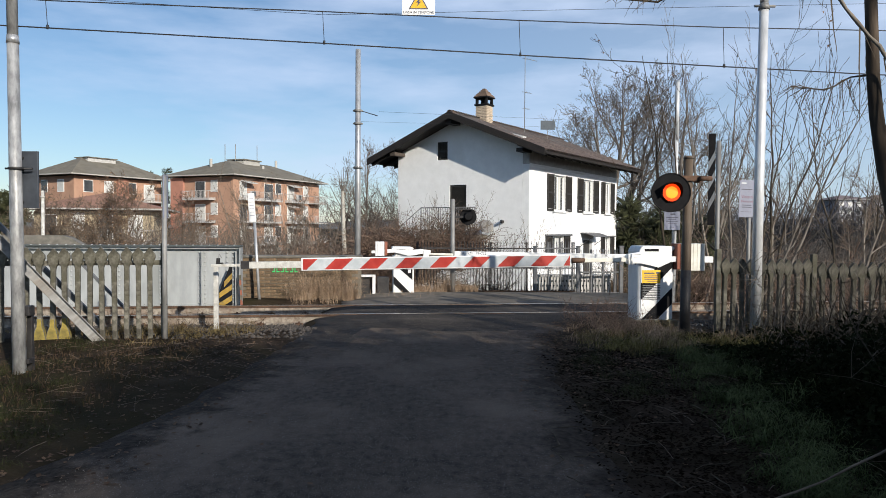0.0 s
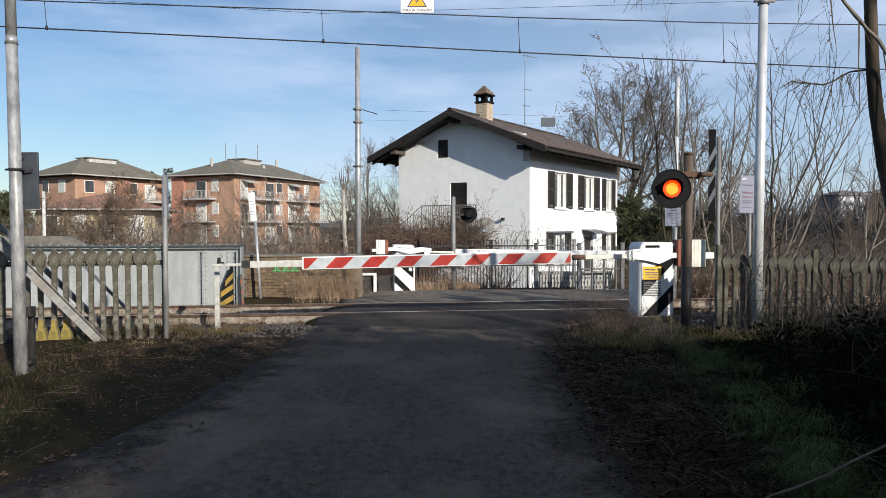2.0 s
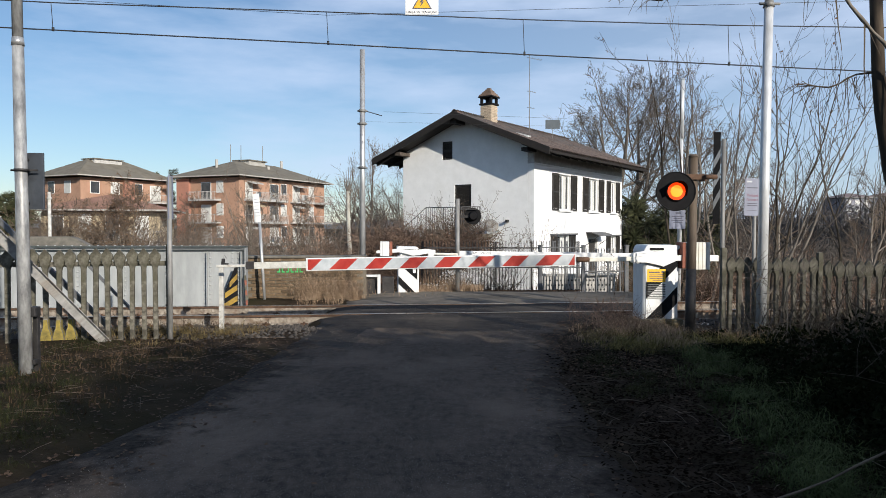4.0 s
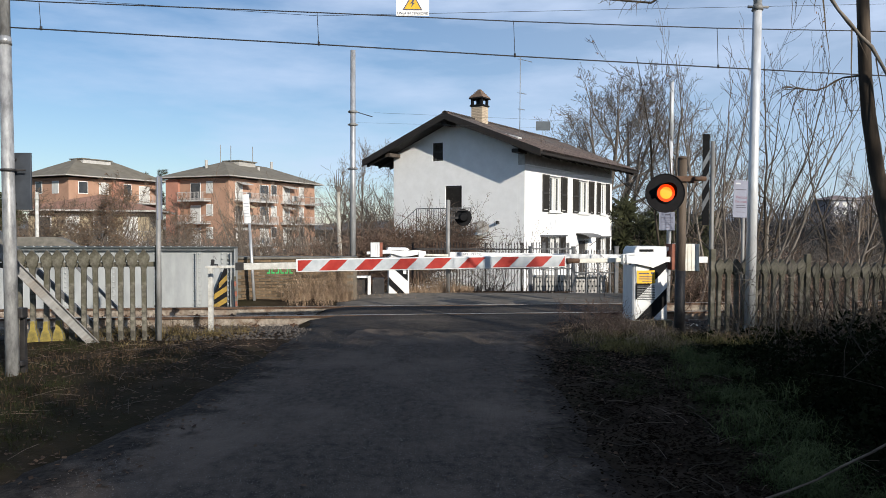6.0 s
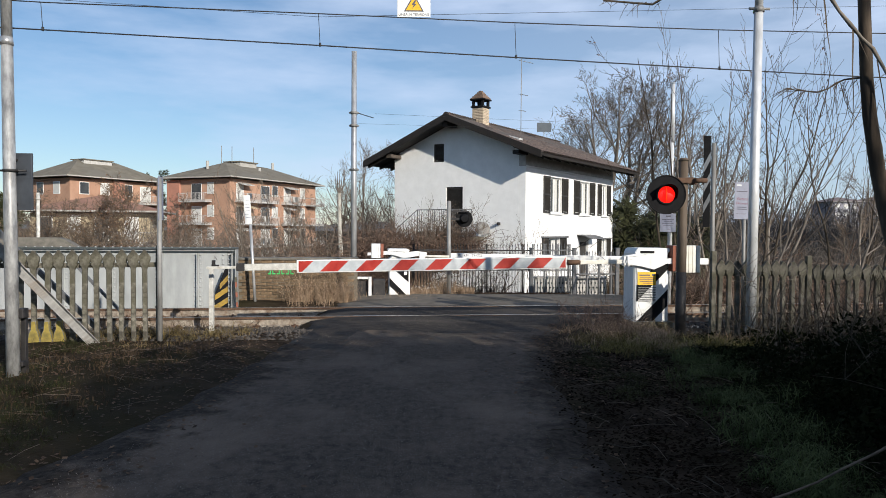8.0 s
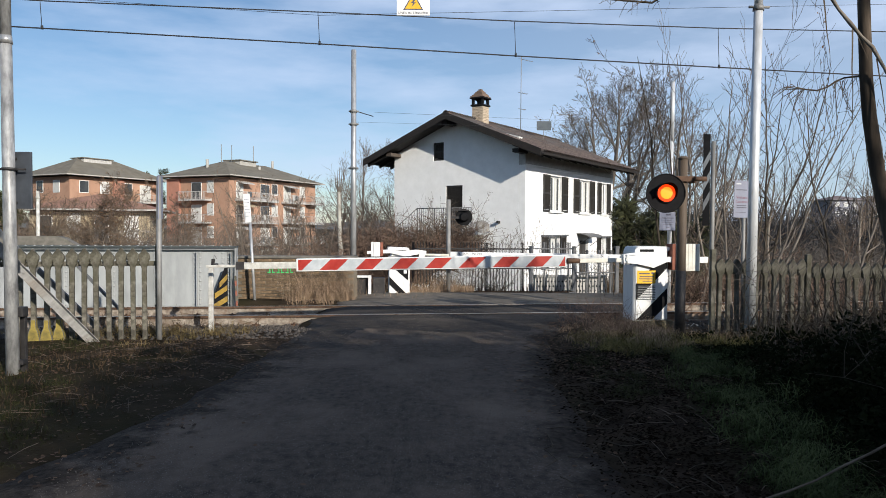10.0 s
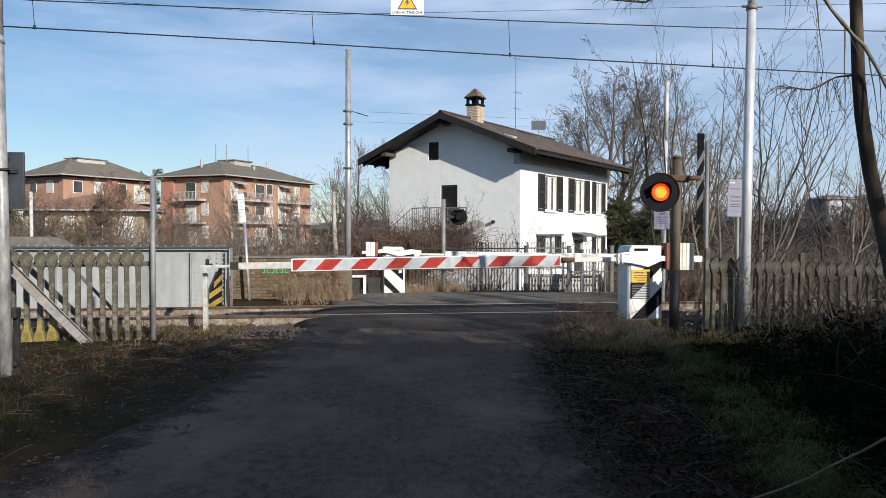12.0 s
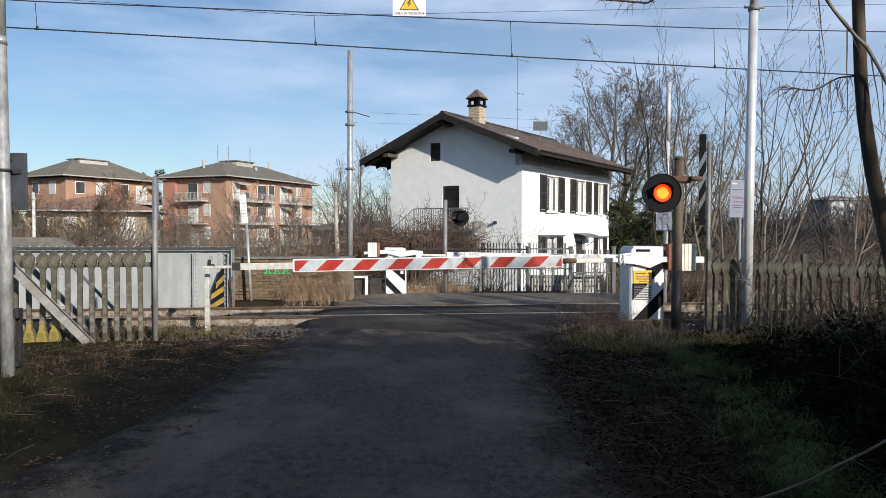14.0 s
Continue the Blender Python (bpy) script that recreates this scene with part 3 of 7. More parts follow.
def build_ballast():
    rng = random.Random(4)
    v, f = [], []
    for _ in range(10500):
        x = rng.choice((rng.uniform(-7, -1.75), rng.uniform(-7, -1.75), rng.uniform(3.4, 9)))
        y = rng.choice((rng.uniform(-3.0, -0.72), rng.uniform(-2.1, -0.72), rng.uniform(-1.9, -0.75), rng.uniform(-1.7, -0.75), rng.uniform(-0.7, 0.75), rng.uniform(0.75, 1.7)))
        r = rng.uniform(0.022, 0.05)
        fall = 0.0 - 0.10 * smooth(1.2, 2.1, abs(y))
        if -0.7 < y < 0.7:
            fall -= 0.03
        p = track(x, y, -0.15 + fall + rng.uniform(-0.01, 0.035))
        if y < -1.9:
            p.z = ground_z(p.x, p.y) + 0.005
        n = len(v)
        for d in ((1, 0, 0), (0, 1, 0), (-1, 0, 0), (0, -1, 0), (0.2, 0.1, 0.8), (-0.1, 0.1, -0.7)):
            v.append(p + Vector(d) * r * rng.uniform(0.65, 1.25))
        for a, b in ((0, 1), (1, 2), (2, 3), (3, 0)):
            f += [(n + a, n + b, n + 4), (n + b, n + a, n + 5)]
    tagged(raw("ballast_gravel", v, f, BALLAST), "grey-brown crushed stone ballast beside the rails", "gravel", kind="stuff")
    for x0, x1 in ((-60, -2.05), (3.55, 60)):
        bm = prism(bmesh.new(), [(-1.75, -0.34), (1.75, -0.34), (1.75, -0.28), (1.2, -0.19), (-1.2, -0.19), (-1.75, -0.28)], "x", x0, x1)
        ob = finish(bm, "ballast_bed", BALLAST)
        ob.matrix_basis = TRACK
        tagged(ob, "stone ballast bed of the railway track", "ballast", kind="structure")


build_ground()
build_road()
build_rail(-0.71)
build_rail(0.71)
build_sleepers()
build_ballast()


# ---- the white house ----
HB = 1.15
HOUSE_AT = pose(3.39, 28.0, -HB, 0, 0, 56)
LEN, WID, RIDGE_Y = 9.64, 6.51, 3.26


def roof_under(y):
    return 4.80 + HB + (0.40 * (y + 0.0) if y < RIDGE_Y else 0.40 * (2 * RIDGE_Y - y))


def wall_pieces(bm, spans, z0, z1, holes, put):
    """A wall cut in columns and rows round its openings. put(lo, hi) adds a block."""
    cuts = sorted({spans[0], spans[1], *[h[0] for h in holes], *[h[1] for h in holes]})
    rows = sorted({z0, *[h[2] for h in holes], *[h[3] for h in holes]}) + [z1]
    for a, b in zip(cuts, cuts[1:]):
        for lo, hi in zip(rows, rows[1:]):
            if not any(h[0] <= a + 1e-6 and h[1] >= b - 1e-6 and h[2] <= lo + 1e-6 and hi is not None and h[3] >= hi - 1e-6 for h in holes):
                put(bm, a, b, lo, hi)
    bmesh.ops.remove_doubles(bm, verts=bm.verts, dist=1e-4)


def slatted_shutter(parent, name, m, w, h, slats=True):
    s = bmesh.new()
    t = 0.045
    for lo, hi in (((0, 0, 0), (0.06, t, h)), ((w - 0.06, 0, 0), (w, t, h)), ((0.06, 0, 0), (w - 0.06, t, 0.08)), ((0.06, 0, h - 0.08), (w - 0.06, t, h)), ((0.06, 0, h / 2 - 0.04), (w - 0.06, t, h / 2 + 0.04))):
        bx(s, lo, hi)
    ob = part(name, s, SHUTTER, parent)
    ob.matrix_local = m
    sl = bmesh.new()
    z = 0.1
    while z < h - 0.1:
        bx(sl, (0.06, 0.008, z), (w - 0.06, 0.014, z + 0.06), m=Matrix.Translation((0, 0.02, z + 0.03)) @ Matrix.Rotation(radians(28), 4, "X") @ Matrix.Translation((0, -0.011, -z - 0.03)))
        z += 0.05
    part("louvre", sl, SHUTTER, ob)
    return ob


def facade_window(house, x0, x1, z0, z1, sw, name="window"):
    """A two-leaf white window in the long wall, with open louvred shutters."""
    w = new(name)
    w.parent = house
    w["label"] = "white-framed window with dark open louvred shutters"
    w.location = (0, 0, 0)
    a, b = x0 + sw, x1 - sw
    fr = bmesh.new()
    for lo, hi in (((a, 0.10, z0), (a + 0.06, 0.17, z1)), ((b - 0.06, 0.10, z0), (b, 0.17, z1)), ((a + 0.06, 0.10, z0), (b - 0.06, 0.17, z0 + 0.06)), ((a + 0.06, 0.10, z1 - 0.06), (b - 0.06, 0.17, z1)), (((a + b) / 2 - 0.05, 0.09, z0 + 0.06), ((a + b) / 2 + 0.05, 0.16, z1 - 0.06))):
        bx(fr, lo, hi, 0.006)
    part("window_frame", fr, PVC, w)
    mid = (a + b) / 2
    for p0, p1 in ((a + 0.06, mid - 0.05), (mid + 0.05, b - 0.06)):
        part("pane", box((p0, 0.13, z0 + 0.06), (p1, 0.136, z1 - 0.06)), WIN_DARK, w, "dark window glass")
        part("curtain", box((p0 + 0.03, 0.122, z0 + 0.07), (p0 + (p1 - p0) * 0.62, 0.127, z1 - 0.07)), CURTAIN, w, "pale net curtain")
    part("window_sill", box((a - 0.06, -0.09, z0 - 0.07), (b + 0.06, 0.1, z0 - 0.003), 0.008), PVC, w, "white stone sill")
    part("surround", box((a - 0.002, -0.012, z1 + 0.003), (b + 0.002, 0.02, z1 + 0.05)), PVC, w)
    slatted_shutter(w, "shutter", pose(x0, -0.05, z0 - 0.02), sw - 0.01, z1 - z0 + 0.04)
    slatted_shutter(w, "shutter", pose(b + 0.01, -0.05, z0 - 0.02), sw - 0.01, z1 - z0 + 0.04)
    return w


def build_house():
    h = thing("house", HOUSE_AT, "two-storey white rendered house with dark shutters and tiled gable roof", "house")
    up = [(1.59, 4.04, 2.28 + HB, 3.78 + HB, 0.62), (4.71, 7.19, 2.28 + HB, 3.78 + HB, 0.62), (7.56, 9.28, 2.28 + HB, 3.78 + HB, 0.48)]
    low = [(1.48, 3.91, -0.13 + HB, 1.20 + HB, 0.62), (7.57, 9.32, -0.13 + HB, 1.12 + HB, 0.5)]
    door = (5.45, 6.5, 0.02, 1.02 + HB)
    holes = [(x0 + s, x1 - s, z0, z1) for x0, x1, z0, z1, s in up + low] + [door]

    def put_f(bm, a, b, z0, z1):
        bx(bm, (a, 0.0, z0), (b, 0.3, z1))
    bm = bmesh.new()
    wall_pieces(bm, (0, LEN), 0, 4.07 + HB, holes, put_f)
    part("wall", bm, STUCCO, h)
    # wall top coloured grey to carry the shadow of the eaves
    part("eave_wall", box((0, 0.003, 4.07 + HB), (LEN, 0.3, 4.80 + HB)), STUCCO_GREY, h, "grey wall band under the eaves, their shadow painted in")
    part("cornice", box((0, -0.04, 4.03 + HB), (LEN, -0.001, 4.10 + HB), 0.01), STUCCO, h)

    def put_g(bm, a, b, z0, z1):
        if z1 is not None:
            bx(bm, (0.0, a, z0), (0.3, b, z1))
            return
        top = [(a, roof_under(a))] + ([(RIDGE_Y, roof_under(RIDGE_Y))] if a < RIDGE_Y < b else []) + [(b, roof_under(b))]
        prism(bm, [(b, z0), (a, z0)] + top, "x", 0.0, 0.3)
    gh = [(2.93, 3.76, 1.30 + HB, 3.34 + HB), (3.88, 4.41, 4.42 + HB, 5.19 + HB)]
    bm = bmesh.new()
    wall_pieces(bm, (0.304, WID), 0, None, gh, put_g)
    part("wall", bm, STUCCO, h)
    part("wall", box((0.3, WID - 0.3, 0), (LEN, WID, 4.8 + HB)), STUCCO, h)
    bm = bmesh.new()
    prism(bm, [(WID - 0.304, 0), (0.304, 0), (0.304, roof_under(0.3)), (RIDGE_Y, roof_under(RIDGE_Y)), (WID - 0.304, roof_under(WID - 0.3))], "x", LEN - 0.3, LEN - 0.004)
    part("wall", bm, STUCCO, h)
    part("floor_slab", box((0.31, 0.31, 2.05 + HB - 0.75), (LEN - 0.31, WID - 0.31, 2.05 + HB - 0.55)), ROOM, h)
    part("floor_slab", box((0.31, 0.31, 4.3 + HB), (LEN - 0.31, WID - 0.31, 4.45 + HB)), ROOM, h)
    part("partition", box((0.5, 1.6, 0.05), (LEN - 0.5, 1.66, 4.25 + HB)), ROOM, h)
    for w in up:
        facade_window(h, *w)
    for w in low:
        facade_window(h, *w)
    # shutter boxes over the ground-floor windows
    part("window_hood", box((1.42, -0.12, 1.215 + HB), (3.97, 0.0, 1.29 + HB)), IRON_GREY, h, "dark flat hood over the window")
    part("window_hood", box((7.5, -0.12, 1.135 + HB), (9.38, 0.0, 1.20 + HB)), IRON_GREY, h)
    part("door", box((5.47, 0.12, 0.03), (6.48, 0.18, 1.0 + HB), 0.01), SHUTTER, h, "dark wooden front door")
    can = bmesh.new()
    prof = [(-0.66, 0.10), (-0.65, 0.15), (-0.45, 0.23), (-0.22, 0.28), (0.0, 0.30), (0.0, 0.27), (-0.22, 0.25), (-0.45, 0.20), (-0.63, 0.12)]
    prism(can, [(p[0], p[1] + 1.06 + HB) for p in prof], "x", 5.1, 6.75)
    part("canopy", can, IRON_GREY, h, "curved grey canopy over the door")
    for x in (5.15, 6.7):
        part("canopy_bracket", rod((x, -0.02, 0.75 + HB), (x, -0.6, 1.17 + HB), 0.014, seg=6), IRON, h)
    # gable door, landing and stairs
    part("gable_door_frame", box((0.18, 2.93, 1.30 + HB), (0.26, 3.76, 3.34 + HB)), ROOM, h)
    slatted_shutter(h, "gable_shutter", pose(0.04, 3.76, 1.32 + HB, 0, 0, -90), 0.83, 2.02)
    slatted_shutter(h, "attic_shutter", pose(0.04, 4.41, 4.42 + HB, 0, 0, -90), 0.53, 0.77)
    part("landing", box((-1.0, 1.9, 1.1 + HB), (-0.002, 4.55, 1.26 + HB), 0.01), CONCRETE, h, "concrete landing slab")
    for i in range(11):
        part("stair_step", box((-1.0, 4.55 + 0.26 * i, 0.98 + HB - 0.19 * i), (-0.003, 4.82 + 0.26 * i, 1.12 + HB - 0.19 * i), 0.01), CONCRETE, h)
    rail = bmesh.new()
    for z in (2.36, 1.42):
        cy(rail, (-0.98, 1.9, z + HB), (-0.98, 4.55, z + HB), 0.02, seg=6)
    cy(rail, (-0.98, 4.55, 2.36 + HB), (-0.98, 7.35, 0.34 + HB), 0.02, seg=6)
    for i in range(25):
        y = 1.9 + i * 0.11
        cy(rail, (-0.98, y, 1.26 + HB), (-0.98, y, 2.36 + HB), 0.012 if i % 8 else 0.025, seg=5)
    for i in range(1, 20):
        y = 4.55 + i * 0.145
        cy(rail, (-0.98, y, 1.1 + HB - 0.72 * i * 0.145), (-0.98, y, 2.36 + HB - 0.72 * i * 0.145), 0.009, seg=5)
    part("stair_railing", rail, IRON_GREY, h, "thin iron stair railing")
    # roof
    ov_r, ov_l, g0, g1 = 1.08, 1.08, -0.82, LEN + 0.5
    for side in (0, 1):
        def at(y):
            return roof_under(y) if side == 0 else roof_under(2 * RIDGE_Y - y)
        y_e = -ov_r if side == 0 else WID + ov_l
        ze = roof_under(0) - 0.40 * ov_r if side == 0 else roof_under(WID) - 0.40 * ov_l
        zr = roof_under(RIDGE_Y)
        deck = prism(bmesh.new(), [(y_e, ze), (RIDGE_Y, zr), (RIDGE_Y, zr + 0.09), (y_e, ze + 0.09)], "x", g0 + 0.004, g1)
        part("roof_deck", deck, EAVE_WOOD, h, "dark wooden roof boards")
        verge = prism(bmesh.new(), [(y_e, ze - 0.09), (RIDGE_Y, zr - 0.09), (RIDGE_Y, zr + 0.19), (y_e, ze + 0.19)], "x", g0 - 0.07, g0 + 0.0)
        part("bargeboard", verge, EAVE_WOOD, h, "dark wooden bargeboard")
        sl = math.atan(0.40)
        n_raft = 14
        for k in range(n_raft):
            x = g0 + 0.25 + k * (g1 - g0 - 0.5) / (n_raft - 1)
            sy = -1 if side == 0 else 1
            y_w = 0.0 if side == 0 else WID
            zw = roof_under(y_w)
            yo = y_e - sy * 0.06
            part("rafter_end", prism(bmesh.new(), [(yo, zw - 0.40 * abs(yo - y_w) - 0.14), (y_w + (-sy) * 0.25, zw + 0.40 * 0.25 - 0.14), (y_w + (-sy) * 0.25, zw + 0.40 * 0.25 - 0.004), (yo, zw - 0.40 * abs(yo - y_w) - 0.004)], "x", x - 0.05, x + 0.05), EAVE_WOOD, h)
        if side == 0:
            g = bmesh.new()
            prism(g, [(y_e - 0.11, ze + 0.05), (y_e - 0.09, ze - 0.03), (y_e - 0.02, ze - 0.03), (y_e, ze + 0.05), (y_e - 0.015, ze + 0.05), (y_e - 0.03, ze - 0.015), (y_e - 0.085, ze - 0.015), (y_e - 0.1, ze + 0.05)], "x", g0, g1)
            part("gutter", g, EAVE_WOOD, h, "dark metal gutter")
    for y in (-0.05, RIDGE_Y, WID - 0.35):
        zt = roof_under(min(y, 2 * RIDGE_Y - y)) - 0.02
        part("purlin_end", box((g0 + 0.1, y - 0.02, zt - 0.27), (0.05, y + 0.26, zt - (0.12 if y != RIDGE_Y else 0.12)), 0.01), EAVE_WOOD if y < 5 else BEAM_WOOD, h)
    # tiles
    def tile_mesh(name, length):
        v, f = [], []
        seg = 6
        for e, (yy, rr) in enumerate(((0.0, 0.105), (length, 0.085))):
            for k in range(seg + 1):
                a = math.pi * k / seg
                v.append((rr * math.cos(a), yy, rr * 0.8 * math.sin(a)))
            for k in range(seg + 1):
                a = math.pi * k / seg
                v.append(((rr - 0.018) * math.cos(a), yy, (rr - 0.018) * 0.8 * math.sin(a)))
        s = seg + 1
        for k in range(seg):
            f.append((k, k + 1, 2 * s + k + 1, 2 * s + k))
            f.append((s + k, 3 * s + k, 3 * s + k + 1, s + k + 1))
            f.append((k, s + k, s + k + 1, k + 1))
            f.append((2 * s + k, 2 * s + k + 1, 3 * s + k + 1, 3 * s + k))
        me = bpy.data.meshes.new(name)
        me.from_pydata(v, [], f)
        me.materials.append(TILE)
        return me
    tm = tile_mesh("roof_tile", 0.46)
    rng = random.Random(9)
    sl = math.degrees(math.atan(0.40))
    n_col = int((g1 - g0) / 0.2)
    rest_v, rest_f = [], []
    base_v = [v.co.copy() for v in tm.vertices]
    base_f = [tuple(p.vertices) for p in tm.polygons]
    for row in range(12):
        for c in range(n_col + 1):
            x = g0 + 0.13 + c * 0.2
            ys = -ov_r - 0.05 + row * 0.375
            z = roof_under(0) - 0.40 * (ov_r + 0.05) + row * 0.375 * 0.40 + 0.115
            m = pose(x + rng.uniform(-0.012, 0.012), ys + rng.uniform(-0.02, 0.02), z + rng.uniform(0, 0.012), sl + rng.uniform(-1.5, 1.5), rng.uniform(-3, 3), rng.uniform(-2.5, 2.5))
            if row < 5:
                o = bpy.data.objects.new("roof_tile", tm)
                scene.collection.objects.link(o)
                o.parent = h
                o.matrix_local = m
            else:
                n = len(rest_v)
                rest_v += [m @ p for p in base_v]
                rest_f += [tuple(n + i for i in q) for q in base_f]
    for row in range(12):
        for c in range(n_col + 1):
            m = pose(g0 + 0.08 + c * 0.2, WID + ov_l + 0.05 - row * 0.375, roof_under(WID) - 0.40 * (ov_l + 0.05) + row * 0.375 * 0.40 + 0.115, -sl, 0, 180)
            m = Matrix.Translation(m.translation) @ Euler((radians(sl), 0, radians(180))).to_matrix().to_4x4()
            n = len(rest_v)
            rest_v += [m @ p for p in base_v]
            rest_f += [tuple(n + i for i in q) for q in base_f]
    for c in range(int((g1 - g0) / 0.36)):
        m = pose(g0 + c * 0.36, RIDGE_Y, roof_under(RIDGE_Y) + 0.16, 0, 0, -90)
        n = len(rest_v)
        rest_v += [m @ (p * 1.25) for p in base_v]
        rest_f += [tuple(n + i for i in q) for q in base_f]
    tagged(raw("roof_tiles", rest_v, rest_f, TILE, h), "weathered terracotta barrel tiles", kind="stuff")
    # chimney
    ch = new("chimney")
    ch.parent = h
    ch["label"] = "pale brick chimney with dark tiled cap"
    cx, cyy = 1.62, 3.05
    z0, z1 = roof_under(cyy) - 0.2, 6.72 + HB + 0.12
    part("flue", box((cx - 0.25, cyy - 0.25, z0), (cx + 0.25, cyy + 0.25, z1)), MORTAR, ch)
    bm_br = bpy.data.meshes.new("brick")
    tmp = box((-0.12, -0.02, -0.027), (0.12, 0.05, 0.027), 0.004)
    tmp.to_mesh(bm_br)
    tmp.free()
    bm_br.materials.append(CHIM_BRICK)
    r = 0
    z = z0 + 0.3
    while z < z1 - 0.03:
        for side in range(4):
            for k in range(2):
                u = -0.11 + 0.25 * k + (0.02 if r % 2 else -0.03)
                o = bpy.data.objects.new("brick", bm_br)
                scene.collection.objects.link(o)
                o.parent = ch
                o.matrix_local = pose(cx, cyy, z, 0, 0, 90 * side) @ pose(u, -0.255, 0)
        z += 0.067
        r += 1
    cap = bmesh.new()
    bx(cap, (cx - 0.32, cyy - 0.32, z1), (cx + 0.32, cyy + 0.32, z1 + 0.07), 0.01)
    for sx in (-1, 1):
        for sy in (-1, 1):
            bx(cap, (cx + sx * 0.23 - 0.05, cyy + sy * 0.23 - 0.05, z1 + 0.07), (cx + sx * 0.23 + 0.05, cyy + sy * 0.23 + 0.05, z1 + 0.32))
    bx(cap, (cx - 0.1, cyy - 0.1, z1 + 0.07), (cx + 0.1, cyy + 0.1, z1 + 0.32))
    bx(cap, (cx - 0.35, cyy - 0.35, z1 + 0.32), (cx + 0.35, cyy + 0.35, z1 + 0.38), 0.01)
    part("chimney_cap", cap, BLACK, ch, "soot-black vented chimney cap")
    hat = bmesh.new()
    for k in range(6):
        s = 0.325 - 0.05 * k
        bx(hat, (cx - s, cyy - s, z1 + 0.38 + 0.062 * k), (cx + s, cyy + s, z1 + 0.44 + 0.062 * k), 0.008)
    part("chimney_hat", hat, CHIM_DARK, ch, "stepped brown brick chimney top")
    # satellite dish and wall lamp on the gable
    dish = bmesh.new()
    bmesh.ops.create_cone(dish, cap_ends=True, segments=24, radius1=0.30, radius2=0.20, depth=0.06, matrix=pose(-0.5, 1.66, 1.62 + HB, 0, -62, 40))
    cy(dish, (-0.45, 1.7, 1.5 + HB), (0.0, 1.6, 1.4 + HB), 0.02, seg=6)
    cy(dish, (-0.5, 1.75, 1.45 + HB), (-0.85, 1.35, 1.78 + HB), 0.012, seg=5)
    part("satellite_dish", dish, GALV_OLD, h, "grey satellite dish")
    part("wall_lamp", box((-0.16, 1.12, 1.74 + HB), (0.0, 1.22, 1.85 + HB), 0.02), IRON, h, "small dark wall lamp")
    return h


build_house()


def build_antenna():
    a = thing("roof_antenna", pose(3.75, 33.0, 4.9), "thin metal television antenna on the roof", "antenna")
    part("mast", rod((0, 0, 0), (0, 0, 4.58), 0.022, 0.016, 6), GALV_OLD, a)
    for z, w, ang in ((4.5, 0.55, -14), (2.95, 0.3, -25), (2.2, 0.22, -20)):
        b = bmesh.new()
        cy(b, (-0.12, 0, 0), (w, 0, -w * 0.25), 0.012, seg=5)
        for k in range(4):
            x = w * (0.2 + 0.25 * k)
            cy(b, (x, -0.14, -x * 0.25), (x, 0.14, -x * 0.25), 0.007, seg=4)
        o = part("aerial", b, GALV_OLD, a)
        o.location = (0, 0, z)
    p = thing("roof_panel", pose(4.97, 34.0, 5.0), "flat grey metal plate on a short mast", "panel")
    part("plate", box((-0.34, -0.02, 1.25), (0.34, 0.02, 1.68), 0.005), PANEL_GREY, p)
    part("mast", rod((0, 0.04, 0), (0, 0.04, 1.4), 0.015, seg=6), GALV_OLD, p)


build_antenna()


# ---- level crossing ----
def text_mesh(body, size, name, material, parent, m, label="", thick=0.001):
    """Built-in lettering turned into a mesh."""
    cu = bpy.data.curves.new(name, "FONT")
    cu.body, cu.size, cu.align_x, cu.align_y, cu.extrude = body, size, "CENTER", "CENTER", thick
    tmp = bpy.data.objects.new(name, cu)
    me = bpy.data.meshes.new_from_object(tmp)
    bpy.data.objects.remove(tmp)
    bpy.data.curves.remove(cu)
    me.materials.append(material)
    ob = new(name, me)
    ob.parent = parent
    ob.matrix_local = m
    return tagged(ob, label)


def bars(parent, name, rows, material):
    """Unreadable lettering: bars lo, hi in the x-z plane."""
    for x0, x1, z0, z1, y in rows:
        part(name, box((x0, y - 0.001, z0), (x1, y + 0.001, z1)), material, parent)


